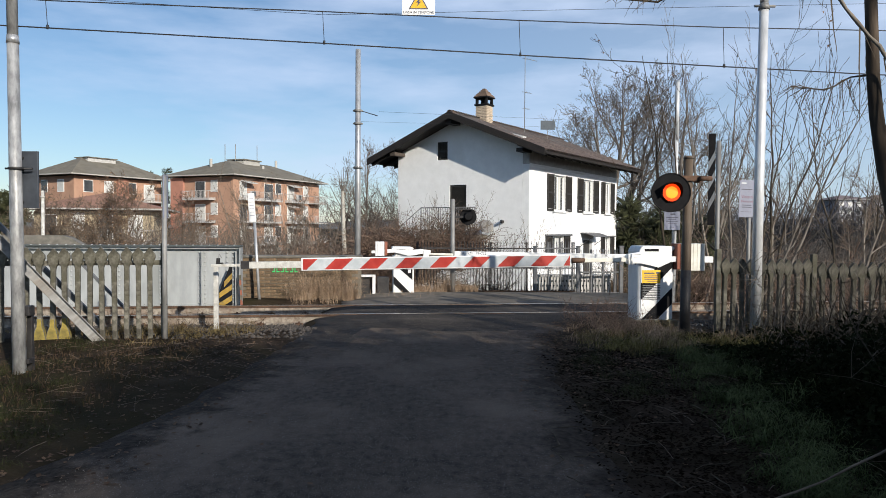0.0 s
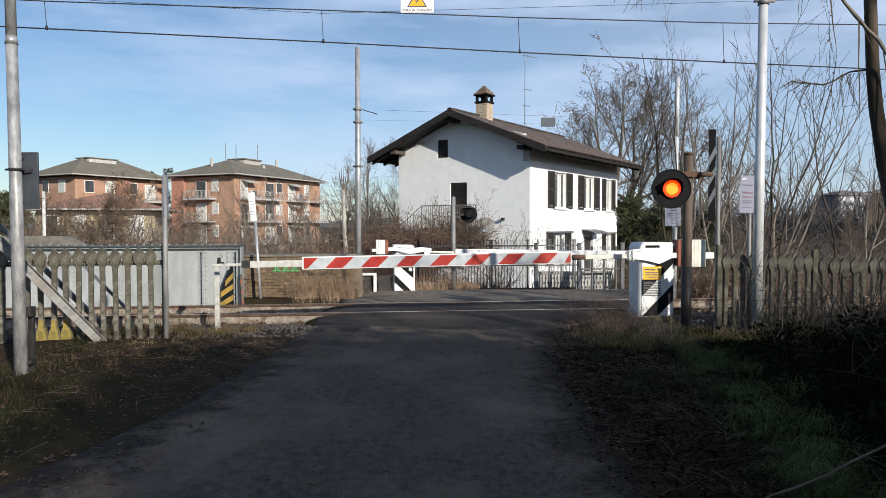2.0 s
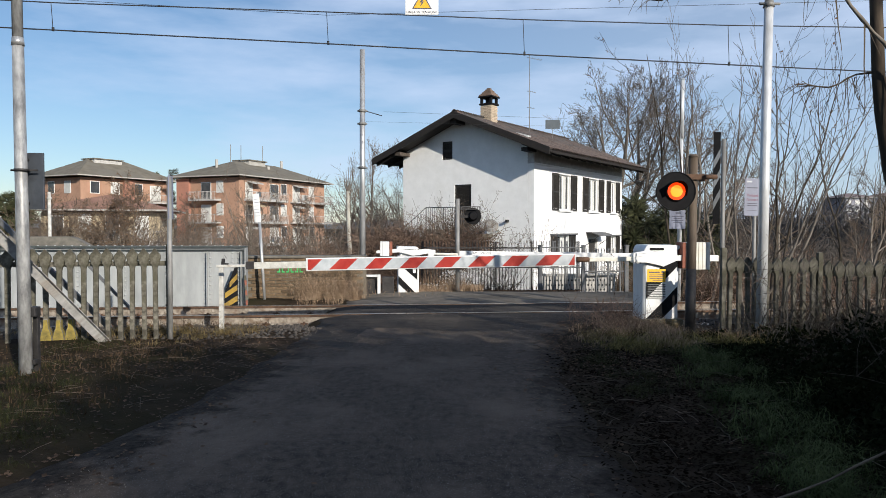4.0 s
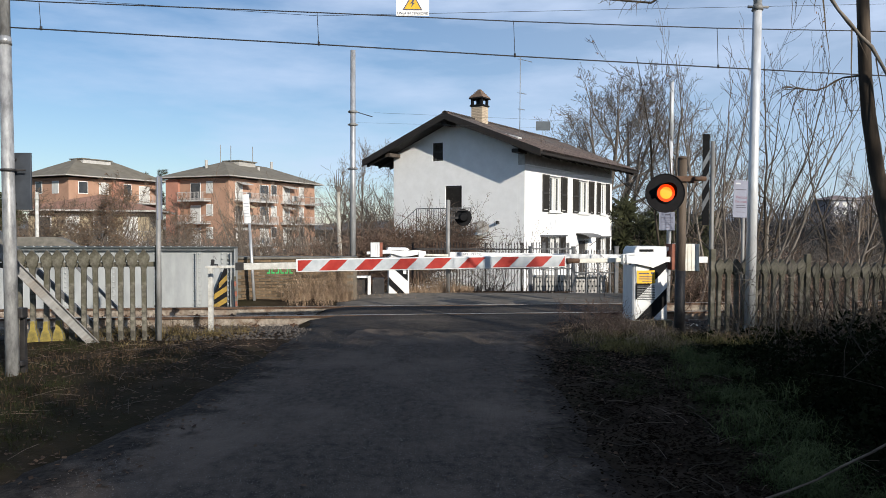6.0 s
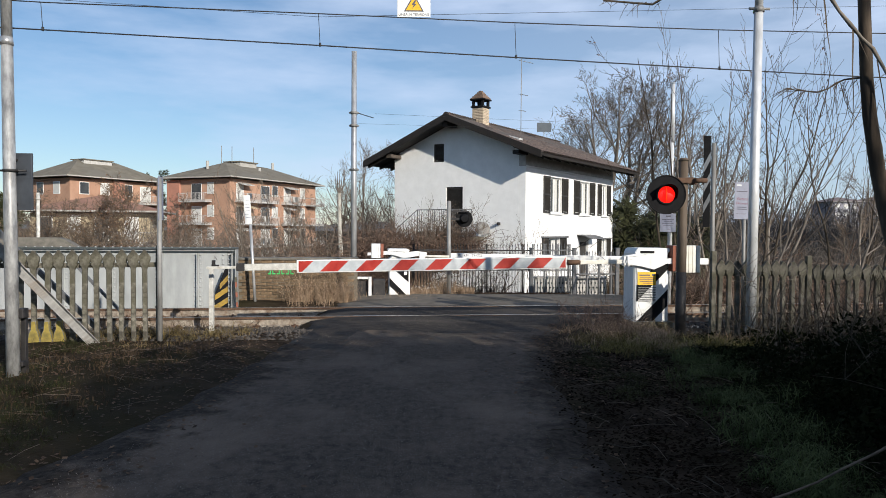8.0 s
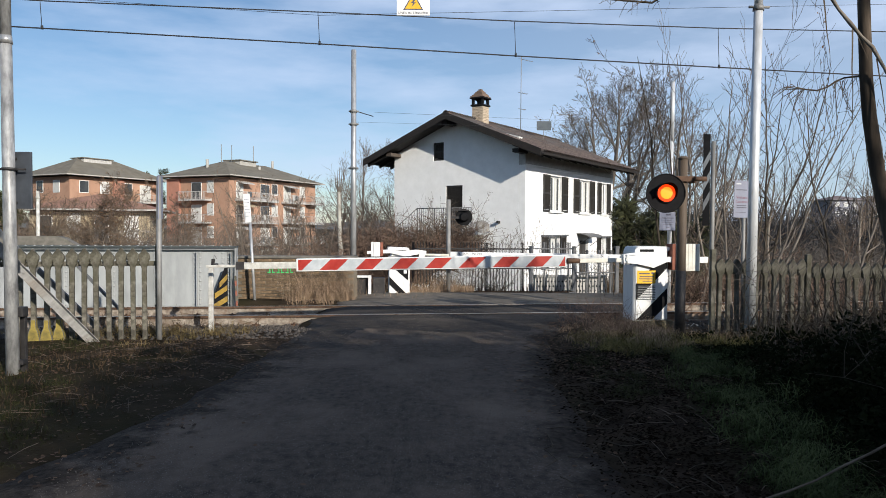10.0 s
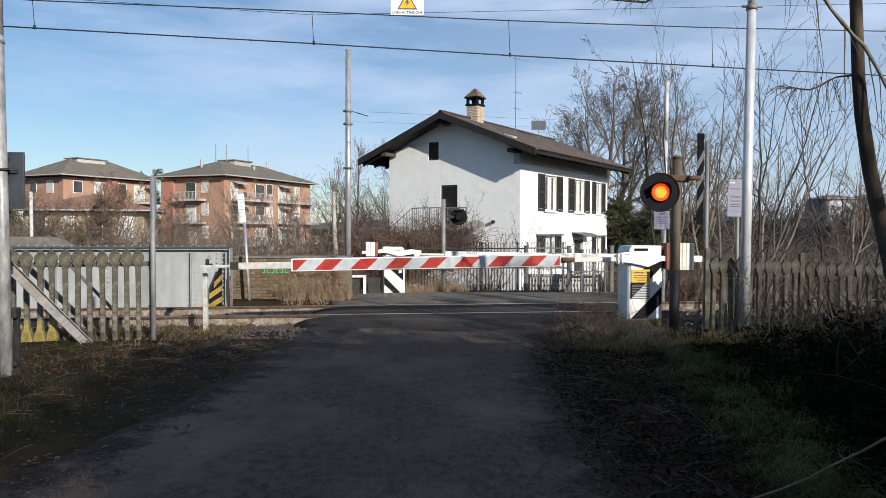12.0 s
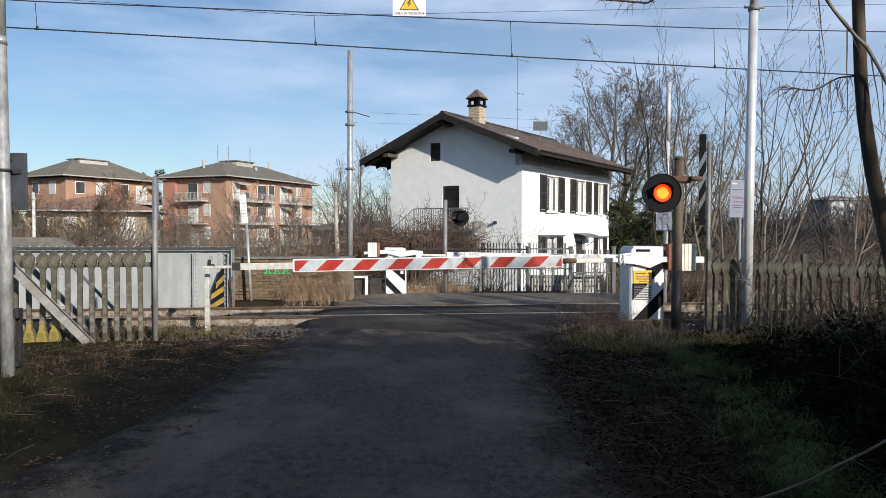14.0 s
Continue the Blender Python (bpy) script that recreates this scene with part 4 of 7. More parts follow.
def build_near_barrier():
    """White drive housing with hazard stripes, its boom and counterweight."""
    b = thing("barrier", pose(3.40, 11.72, 0.0, 0, 0, 7), "lowered level-crossing barrier with white housing and red-white boom", "barrier")
    # housing: x -0.36..0.36, front at y = -0.2
    part("plinth", box((-0.40, -0.24, -0.12), (0.42, 0.34, 0.03), 0.02), CONCRETE_MOSS, b, "mossy concrete plinth")
    body = bmesh.new()
    prism(body, [(-0.22, -0.20), (0.34, -0.20), (0.34, 0.30), (-0.22, 0.30)], "z", 0.03, 1.06)
    bmesh.ops.bevel(body, geom=list(body.edges), offset=0.015, segments=2, affect="EDGES")
    part("housing", body, WHITE, b, "white painted metal housing")
    side = prism(bmesh.new(), [(-0.221, -0.19), (-0.221, 0.29), (-0.245, 0.25), (-0.245, -0.16)], "z", 0.03, 1.06)
    part("side_cabinet", side, WHITE, b)
    # two black diagonal stripes on the front face
    for z0 in (-0.24, 0.36):
        st = bmesh.new()
        lo, hi = z0, z0 + 0.27
        pts = []
        x0, x1, zb, zt = -0.205, 0.325, 0.04, 1.03
        sl = 1.0

        def clip(x, z):
            return (x, min(max(z, zb), zt))
        n = 12
        lower = [clip(x0 + (x1 - x0) * i / n, lo + sl * (x1 - x0) * i / n) for i in range(n + 1)]
        upper = [clip(x0 + (x1 - x0) * i / n, hi + sl * (x1 - x0) * i / n) for i in range(n + 1)]
        for i in range(n):
            q = [lower[i], lower[i + 1], upper[i + 1], upper[i]]
            if upper[i][1] - lower[i][1] < 1e-4 and upper[i + 1][1] - lower[i + 1][1] < 1e-4:
                continue
            vs = [st.verts.new((p[0], -0.204, p[1])) for p in q]
            st.faces.new(vs)
        bmesh.ops.remove_doubles(st, verts=st.verts, dist=1e-4)
        r = bmesh.ops.extrude_face_region(st, geom=list(st.faces))
        bmesh.ops.translate(st, vec=(0, 0.003, 0), verts=[v for v in r["geom"] if isinstance(v, bmesh.types.BMVert)])
        part("hazard_stripe", st, BLACK, b, "black diagonal stripe")
    lab = part("warning_label", box((-0.19, -0.208, 0.635), (0.12, -0.205, 0.845)), YELLOW, b, "yellow notice plate with dark text")
    bars(lab, "label_text", [(-0.16, 0.02, 0.785, 0.805, -0.210), (-0.15, 0.09, 0.745, 0.758, -0.210), (-0.16, 0.08, 0.715, 0.727, -0.210), (-0.15, 0.09, 0.688, 0.698, -0.210), (-0.10, 0.07, 0.66, 0.669, -0.210), (0.05, 0.10, 0.785, 0.815, -0.210)], INK)
    vent = bmesh.new()
    for k in range(9):
        bx(vent, (-0.18, -0.212, 0.37 + 0.027 * k), (0.12, -0.2, 0.382 + 0.027 * k))
    part("vent", vent, IRON_GREY, b, "louvred vent")
    part("lock", box((-0.26, -0.10, 0.93), (-0.24, -0.055, 0.96)), IRON, b)
    top = bmesh.new()
    prism(top, [(-0.235, 1.06), (0.33, 1.06), (0.33, 1.165), (0.375, 1.175), (0.375, 1.215), (0.345, 1.235), (-0.19, 1.235), (-0.235, 1.16)], "y", -0.20, 0.30)
    bmesh.ops.bevel(top, geom=list(top.edges), offset=0.012, segments=2, affect="EDGES")
    part("lid", top, WHITE, b, "white sloping lid")
    part("lid_slot", box((-0.15, -0.206, 1.15), (0.09, -0.203, 1.19)), BLACK, b)
    # rocker arm that carries boom and counterweight
    arm = bmesh.new()
    prism(arm, [(-0.46, 1.07), (-0.28, 1.09), (-0.05, 1.14), (0.12, 1.11), (0.26, 1.07), (0.62, 1.07), (0.62, 0.99), (0.28, 0.985), (0.06, 0.89), (-0.10, 0.93), (-0.25, 0.96), (-0.46, 0.95)], "y", -0.27, -0.215)
    part("rocker_arm", arm, WHITE, b, "white cranked arm across the housing")
    part("rocker_arm", box((0.36, -0.26, 0.97), (1.0, -0.2, 1.07), 0.008), WHITE, b)
    for k in range(6):
        part("counterweight_plate", box((0.43 + 0.068 * k, -0.30, 0.84), (0.494 + 0.068 * k, -0.05, 1.28), 0.006), CREAM, b, "cream counterweight plate")
    part("counterweight_end", box((0.362, -0.30, 0.86), (0.427, -0.06, 1.28), 0.006), BRICK_RED, b, "faded red counterweight end")
    # boom
    boom = new("boom")
    boom.parent = b
    boom["label"] = "red and white striped barrier boom"
    boom.matrix_local = pose(-0.36, -0.24, 1.02, 0, -0.85, 0)
    cl = bmesh.new()
    for z in (-0.035, 0.05):
        bx(cl, (-0.13, -0.05, z - 0.02), (0.06, 0.03, z + 0.02), 0.008)
    for x in (-0.10, -0.04):
        cy(cl, (x, -0.07, -0.08), (x, -0.07, 0.09), 0.012, seg=6)
    cy(cl, (-0.12, -0.03, 0.075), (0.1, -0.03, 0.10), 0.02, seg=8)
    part("boom_clamp", cl, WHITE, boom, "white bolted boom clamp")
    part("boom_root", box((-0.9, -0.04, -0.035), (-0.1, 0.02, 0.035), 0.01), CREAM, boom, "cream boom root tube")
    tb = bmesh.new()
    cy(tb, (-1.03, -0.02, 0.0), (-0.82, -0.02, 0.0), 0.045, 0.038, 10)
    part("boom_socket", tb, RUST, boom)
    x1, x0 = -1.03, -5.27
    part("boom_body", box((x0, -0.03, -0.098), (x1, 0.03, 0.098), 0.012), WHITE, boom)
    part("boom_tip", box((-6.1, -0.025, -0.052), (x0 + 0.004, 0.025, 0.05), 0.008), WHITE_WORN, boom, "plain white boom tip")
    # diagonal films, alternately red and silver
    n, span = 14, (x1 - x0)
    w = span / 15.8
    for k in range(-1, 17):
        a = x0 + w * k + 0.08
        lean = 0.17
        q = [(a, -0.081), (a + w, -0.081), (a + w + lean, 0.081), (a + lean, 0.081)]
        q = [(min(max(p[0], x0 + 0.03), x1 - 0.03), p[1]) for p in q]
        if max(q[1][0] - q[0][0], q[2][0] - q[3][0]) < 0.02:
            continue
        f = bmesh.new()
        if abs(q[1][0] - q[0][0]) < 1e-5:
            q.pop(1)
        prism(f, q, "y", -0.0335, -0.0305)
        part("film", f, RED if k % 2 else SILVER, boom, "red reflective stripe" if k % 2 else "silver reflective stripe")
    ln = bmesh.new()
    bx(ln, (-6.6, -0.02, -0.02), (-6.05, 0.02, 0.02), 0.006)
    part("boom_tip_rod", ln, WHITE_WORN, boom)
    part("tip_bracket", box((-6.16, -0.04, -0.055), (-6.04, 0.04, 0.06)), IRON, boom)
    return b


def build_boom_rest():
    t = thing("boom_rest", pose(-3.52, 11.0, -0.28), "white boom rest post with forked head beside the track", "post")
    part("post", box((-0.034, -0.035, -0.1), (0.034, 0.035, 1.2), 0.008), WHITE_WORN, t)
    c = bmesh.new()
    bx(c, (-0.075, -0.04, 1.18), (-0.04, 0.04, 1.30), 0.004, m=Matrix.Rotation(radians(4), 4, "Y"))
    bx(c, (0.03, -0.05, 1.19), (0.10, 0.05, 1.23), 0.005)
    part("fork", c, IRON, t, "dark steel fork")
    w = bmesh.new()
    cy(w, (0.02, 0, 1.25), (0.05, 0, 1.36), 0.006, seg=5)
    cy(w, (0.05, 0, 1.36), (0.09, 0, 1.30), 0.006, seg=5)
    part("wire_loop", w, GALV_OLD, t)


def build_signal():
    """Round black flasher board on a brown pole. Its lens faces down the lane."""
    s = thing("crossing_signal", pose(3.52, 10.27, 0.0), "black round level-crossing light on a brown pole", "signal")
    part("pole", rod((0.0, 0, -0.2), (0.02, 0, 2.54), 0.070, 0.064, 16), POLE_BROWN, s, "weathered brown pole")
    part("pole_sleeve", rod((0.0, 0, -0.2), (0.007, 0, 0.92), 0.0735, 0.0715, 16), IRON, s, "dark painted lower sleeve")
    part("pole_cap", rod((0.02, 0, 2.53), (0.02, 0, 2.57), 0.08, 0.05, 14), POLE_BROWN, s)
    br = bmesh.new()
    bx(br, (-0.12, -0.10, 2.20), (0.18, -0.06, 2.28), 0.008)
    bx(br, (-0.12, 0.08, 2.20), (0.18, 0.11, 2.27), 0.008)
    cy(br, (0.14, -0.13, 2.24), (0.32, -0.09, 2.24), 0.035, seg=8)
    cy(br, (0.16, -0.12, 2.20), (0.16, 0.12, 2.20), 0.018, seg=8)
    part("bracket", br, RUST, s, "rusty clamp bracket")
    head = new("signal_head")
    head.parent = s
    head["label"] = "round black backing board with hooded lamp"
    head.matrix_local = pose(-0.285, -0.18, 2.03, 0, 0, -3)
    bd = bmesh.new()
    cy(bd, (0, 0.02, 0), (0, -0.005, 0), 0.275, 0.275, 40)
    part("backing_board", bd, BLACK, head)
    ring_mesh("board_rim", 0.272, 0.008, -0.008, BLACK, head)
    cs = bmesh.new()
    cy(cs, (0, 0.16, 0), (0, 0.02, 0), 0.12, 0.15, 20)
    part("lamp_case", cs, BLACK, head)
    v, f = [], []
    m = 22
    for k in range(m + 1):
        a = radians(-25 + 230 * k / m)
        for r in (0.150, 0.143):
            v.append((r * math.cos(a), -0.006, r * math.sin(a)))
            ext = 0.20 * (0.35 + 0.65 * max(0, math.sin(a)))
            v.append((r * math.cos(a), -0.006 - ext, r * math.sin(a) * 0.97))
    for k in range(m):
        i, j = 4 * k, 4 * (k + 1)
        f += [(i, j, j + 1, i + 1), (i + 2, i + 3, j + 3, j + 2), (i + 1, j + 1, j + 3, i + 3)]
    raw("hood", v, f, BLACK, head, smooth=True)
    ring_mesh("lens_ring", 0.132, 0.016, -0.012, BLACK, head)
    ln = bmesh.new()
    bmesh.ops.create_uvsphere(ln, u_segments=24, v_segments=10, radius=0.126, matrix=pose(0, -0.01, 0) @ Matrix.Diagonal((1, 0.22, 1, 1)))
    part("lens", ln, LENS_RED, head, "glowing red lens", smooth=True)
    # an added glowing disc turns before the lens to imitate the blinking lamp
    return s, head


def build_blink_disc(head):
    ref = bmesh.new()
    cy(ref, (0, -0.0, 0), (0, -0.003, 0), 0.124, 0.124, 28)
    r = part("reflector", ref, BULB_RIM, head, "orange glowing disc added to imitate the lamp's blinking")
    c = bmesh.new()
    bmesh.ops.create_uvsphere(c, u_segments=20, v_segments=8, radius=0.086, matrix=pose(0, -0.0035, 0) @ Matrix.Diagonal((1, 0.06, 1, 1)))
    part("bulb", c, BULB, r, "amber glowing bulb", smooth=True)
    return r


def plain_pole(name, m, h, r0, r1, material, label, extra=()):
    p = thing(name, m, label, "pole")
    part("shaft", rod((0, 0, -0.3), (0, 0, h), r0, r1, 20), material, p)
    for z, r, hh in extra:
        part("collar", rod((0, 0, z), (0, 0, z + hh), r, r, 16), material, p)
    return p


def build_gantry():
    """Two poles by the lane and the wire between them with the danger plate."""
    lp = thing("gantry_pole", pose(-4.222, 7.05, 0.0, 0, -0.38, 0), "tall galvanised steel pole with stepped shaft", "pole", "gantry poles")
    part("lower_shaft", rod((0, 0, -0.3), (-0.012, 0, 3.35), 0.066, 0.053, 24), GALV_MOTTLED, lp)
    part("upper_shaft", rod((-0.012, 0, 3.33), (-0.02, 0, 6.4), 0.050, 0.046, 24), GALV_MOTTLED, lp)
    part("collar", rod((-0.012, 0, 3.30), (-0.012, 0, 3.38), 0.060, 0.054, 20), GALV, lp)
    bd = bmesh.new()
    cy(bd, (0, 0, 2.058), (0, 0, 2.082), 0.072, seg=20)
    cy(bd, (-0.11, 0, 2.07), (0.15, 0.02, 2.07), 0.010, seg=6)
    part("band_clamp", bd, IRON, lp)
    foot = bmesh.new()
    bx(foot, (0.03, 0.075, -0.15), (0.082, 0.12, 0.60), 0.004)
    part("earth_cover", foot, IRON, lp, "narrow dark cable cover")
    part("strap", box((0.02, 0.0, 0.60), (0.105, 0.10, 0.70), 0.01), IRON, lp)
    part("strap", box((0.02, 0.0, 0.12), (0.095, 0.10, 0.17), 0.006), IRON, lp)
    pl = thing("sign_board", pose(-4.148, 7.15, 1.966), "dark grey back of a small road sign", "sign")
    part("board", box((-0.088, -0.012, -0.285), (0.078, 0.012, 0.285), 0.006), SIGN_BACK, pl)
    part("channel", box((-0.10, -0.05, 0.205), (-0.06, -0.014, 0.228), 0.004), IRON, pl)
    part("channel", box((-0.10, -0.05, -0.235), (-0.06, -0.014, -0.212), 0.004), IRON, pl)
    part("sign_stem", rod((-0.105, 0.0, 0.36), (-0.105, 0.0, -0.4), 0.012, seg=8), GALV_OLD, pl)
    rp = thing("gantry_pole", pose(4.617, 10.434, 0.0, 0, 0.55, 0), "tall bright galvanised steel pole by the concrete fence", "pole", "gantry poles")
    part("lower_shaft", rod((0, 0, -0.3), (0, 0, 4.78), 0.077, 0.064, 24), GALV_BRIGHT, rp)
    part("upper_shaft", rod((0, 0, 4.76), (0, 0, 6.6), 0.058, 0.055, 20), GALV_BRIGHT, rp)
    k = bmesh.new()
    cy(k, (0, 0, 4.72), (0, 0, 4.80), 0.082, 0.066, 20)
    cy(k, (-0.14, 0, 4.77), (0.16, 0, 4.77), 0.02, seg=8)
    part("collar", k, GALV_OLD, rp)
    # danger plate on its wire
    sg = thing("danger_sign", pose(-0.325, 9.0, 4.32), "white danger plate with yellow triangle hung from a wire", "sign")
    part("plate", box((-0.208, -0.004, -0.135), (0.208, 0.004, 0.28), 0.003), PLATE_W, sg)
    tri = bmesh.new()
    prism(tri, [(-0.125, -0.065), (0.125, -0.065), (0.0, 0.15)], "y", -0.0075, -0.0045)
    t2 = part("triangle_border", tri, INK, sg, "black triangle border")
    tri = bmesh.new()
    prism(tri, [(-0.103, -0.053), (0.103, -0.053), (0.0, 0.125)], "y", -0.0095, -0.0078)
    part("triangle", tri, YELLOW, t2, "yellow warning triangle")
    bolt = bmesh.new()
    prism(bolt, [(0.012, 0.075), (-0.03, 0.015), (-0.002, 0.018), (-0.022, -0.035), (0.032, 0.028), (0.006, 0.026), (0.03, 0.07)], "y", -0.0115, -0.0098)
    part("lightning_bolt", bolt, INK, t2, "black lightning bolt")
    text_mesh("LINEA IN TENSIONE", 0.043, "lettering", INK, sg, pose(0.0, -0.0055, -0.105, 90, 0, 0))
    part("hanger", rod((-0.15, 0, 0.28), (-0.15, 0, 0.86), 0.006, seg=5), CABLE, sg)
    part("hanger", rod((0.15, 0, 0.28), (0.15, 0, 0.86), 0.006, seg=5), CABLE, sg)
    wire("gantry_wire", [(-4.31, 7.21, 5.2), (-0.32, 9.0, 5.16), (4.64, 10.43, 5.2)], 0.008, "steel wire spanning between the gantry poles")


def wire(name, pts, r, label, sag=0.0):
    t = Tubes()
    p = [Vector(q) for q in pts]
    out = []
    for a, b in zip(p, p[1:]):
        for i in range(8):
            u = i / 8
            q = a.lerp(b, u)
            q.z -= sag * 4 * u * (1 - u)
            out.append(q)
    out.append(p[-1])
    t.add(out, [r] * len(out), 6)
    return tagged(raw(name, t.v, t.f, CABLE), label, "wire")


def build_catenary():
    c = thing("overhead_line", pose(0, 0, 0), "railway overhead contact wire hung from a messenger wire", "overhead wire")
    lo = [Vector((-30, 9.45, 5.30)), Vector((-7.61, 12.25, 4.935)), Vector((-2.21, 12.92, 4.836)), Vector((1.40, 13.375, 4.754)), Vector((5.37, 13.87, 4.681)), Vector((8.03, 14.2, 4.639)), Vector((32, 17.2, 4.4))]
    hi = [Vector((-30, 9.45, 5.75)), Vector((-6.79, 12.35, 5.39)), Vector((-2.21, 12.92, 5.405)), Vector((1.39, 13.374, 5.40)), Vector((5.36, 13.87, 5.435)), Vector((8.84, 14.3, 5.51)), Vector((32, 17.2, 6.3))]
    for name, pts, r in (("contact_wire", lo, 0.0115), ("messenger_wire", hi, 0.0100)):
        t = Tubes()
        t.add(pts, [r] * len(pts), 6)
        raw(name, t.v, t.f, CABLE, c)
    t = Tubes()
    t.add([Vector((-30, 9.6, 6.0)), Vector((-2.2, 13.0, 5.37)), Vector((32, 17.4, 7.6))], [0.004] * 3, 5)
    raw("auxiliary_wire", t.v, t.f, CABLE, c)
    for px, ztop, zbot in ((-6.85, 5.39, 4.92), (-2.17, 5.405, 4.836), (1.43, 5.40, 4.754), (5.45, 5.435, 4.68), (9.4, 5.52, 4.62)):
        y = 12.35 + (px + 6.85) * 0.125
        d = bmesh.new()
        cy(d, (px - 0.03, y, ztop), (px, y, zbot), 0.006, seg=5)
        cy(d, (px, y, zbot + 0.05), (px, y, zbot - 0.015), 0.022, seg=6)
        part("dropper", d, CABLE, c)


def build_signs():
    # narrow sign seen nearly edge-on beside the fence
    s = thing("trackside_sign", pose(-3.717, 9.463, 0.0), "narrow grey sign plate on a thin galvanised post", "sign", "trackside signs")
    part("post", rod((0, 0, -0.3), (0, 0, 2.18), 0.036, 0.032, 12), GALV_OLD, s)
    part("plate", box((-0.006, -0.05, 1.62), (0.006, 0.28, 2.2), 0.003, m=Matrix.Rotation(radians(12), 4, "Z")), PLATE, s)
    cl = bmesh.new()
    cy(cl, (-0.055, -0.01, 0.46), (0.03, -0.01, 0.47), 0.012, seg=6)
    part("wire_clip", cl, IRON, s)
    s = thing("trackside_sign", pose(-3.82, 14.85, -0.3), "leaning pale sign plate on a thin white post", "sign", "trackside signs")
    part("post", rod((0, 0, -0.2), (-0.13, 0, 2.0), 0.032, 0.03, 10), GALV, s)
    p = part("plate", box((-0.07, -0.035, 1.92), (0.07, -0.028, 2.52), 0.003), PLATE_W, s)
    p.matrix_local = Matrix.Translation((-0.02, 0, 0)) @ Matrix.Rotation(radians(-4), 4, "Y")
    bars(p, "notice_text", [(-0.05, 0.05, 2.40 - 0.07 * k, 2.408 - 0.07 * k, -0.037) for k in range(6)], PLATE)
    # hazard board
    s = thing("hazard_board", pose(4.33, 11.3, 0.0), "black and white striped hazard board on a grey post", "sign")
    part("post", rod((0.04, 0.0, -0.2), (0.04, 0, 2.92), 0.035, 0.033, 12), GALV_OLD, s)
    bd = part("board", box((-0.115, -0.06, 1.58), (-0.01, -0.05, 3.03), 0.004, m=Matrix.Rotation(radians(-18), 4, "Z")), BLACK, s)
    for k, z in enumerate((1.80, 2.12, 2.44)):
        st = bmesh.new()
        prism(st, [(-0.112, z), (-0.013, z + 0.20), (-0.013, z + 0.33), (-0.112, z + 0.13)], "y", -0.0635, -0.0605)
        o = part("stripe", st, DULL_FILM, bd, "dull pale diagonal stripe")
        o.matrix_local = Matrix.Rotation(radians(-18), 4, "Z")
    # notice plate
    s = thing("notice_sign", pose(5.0, 11.6, 0.0), "pale notice plate with printed text on a grey post", "sign")
    part("post", rod((0.0, 0, -0.2), (0.0, 0, 2.2), 0.028, 0.028, 10), GALV_OLD, s)
    p = part("plate", box((-0.13, -0.045, 1.715), (0.125, -0.037, 2.32), 0.004), PLATE, s)
    p.matrix_local = Matrix.Translation((-0.11, 0, 0)) @ pose(0, 0, 0, 0, 1.5, 4)
    text_mesh("Vietato", 0.065, "lettering", INK_RED, p, pose(0.0, -0.0465, 2.045, 90, 0, 0))
    text_mesh("l'accesso", 0.056, "lettering", INK_RED, p, pose(0.0, -0.0465, 1.975, 90, 0, 0))
    bars(p, "notice_text", [(-0.10, 0.08, 2.16, 2.175, -0.047), (-0.08, 0.075, 1.905, 1.918, -0.047), (-0.08, 0.085, 1.872, 1.886, -0.047), (-0.10, 0.08, 1.80, 1.806, -0.047)], INK)
    bars(p, "emblem", [(-0.10, -0.02, 2.255, 2.28, -0.047)], SILVER)
    # tall thin pole with a small plate, beyond the rails
    s = thing("line_pole", pose(4.65, 14.3, -0.1, 0, 0.2, 0), "tall slim white pole with a small notice plate", "pole")
    part("shaft", rod((0, 0, -0.2), (0.02, 0, 4.5), 0.048, 0.040, 14), GALV_BRIGHT, s)
    part("shaft_top", rod((0.02, 0, 3.4), (0.02, 0, 4.6), 0.045, 0.042, 14), GALV_BRIGHT, s)
    p = part("plate", box((-0.22, -0.07, 1.60), (0.10, -0.062, 1.97), 0.004), PLATE, s)
    bars(p, "notice_text", [(-0.18, 0.06, 1.84, 1.856, -0.072), (-0.14, 0.02, 1.80, 1.812, -0.072), (-0.18, 0.06, 1.76, 1.772, -0.072), (-0.15, 0.04, 1.72, 1.73, -0.072), (-0.08, -0.02, 1.65, 1.66, -0.072), (-0.10, 0.0, 1.90, 1.93, -0.072)], INK)
    # catenary-side pole beyond the brick wall
    s = thing("line_pole", pose(-2.07, 17.2, -0.3), "tall bare grey steel pole with two clamps", "pole")
    part("shaft", rod((0, 0, -0.3), (0, 0, 6.1), 0.075, 0.062, 16), GALV, s)
    for z in (3.26, 4.32, 4.63):
        k = bmesh.new()
        cy(k, (0, 0, z - 0.03), (0, 0, z + 0.03), 0.088, seg=14)
        cy(k, (-0.12, 0, z), (0.12, 0, z), 0.02, seg=6)
        part("clamp", k, GALV_OLD, s)
    st = bmesh.new()
    cy(st, (0.07, 0, 4.63), (0.44, 0.3, 4.56), 0.011, seg=6)
    part("insulator", st, IRON, s)
    wire("stay_wire", [(-1.59, 17.5, 4.36), (7.85, 24.0, 5.05)], 0.0028, "thin dark wire strung from the pole past the roof", 0.0)
    wire("stay_wire", [(-1.99, 17.25, 4.08), (4.0, 23.5, 4.86)], 0.0022, "thin dark wire strung from the pole past the roof", 0.0)


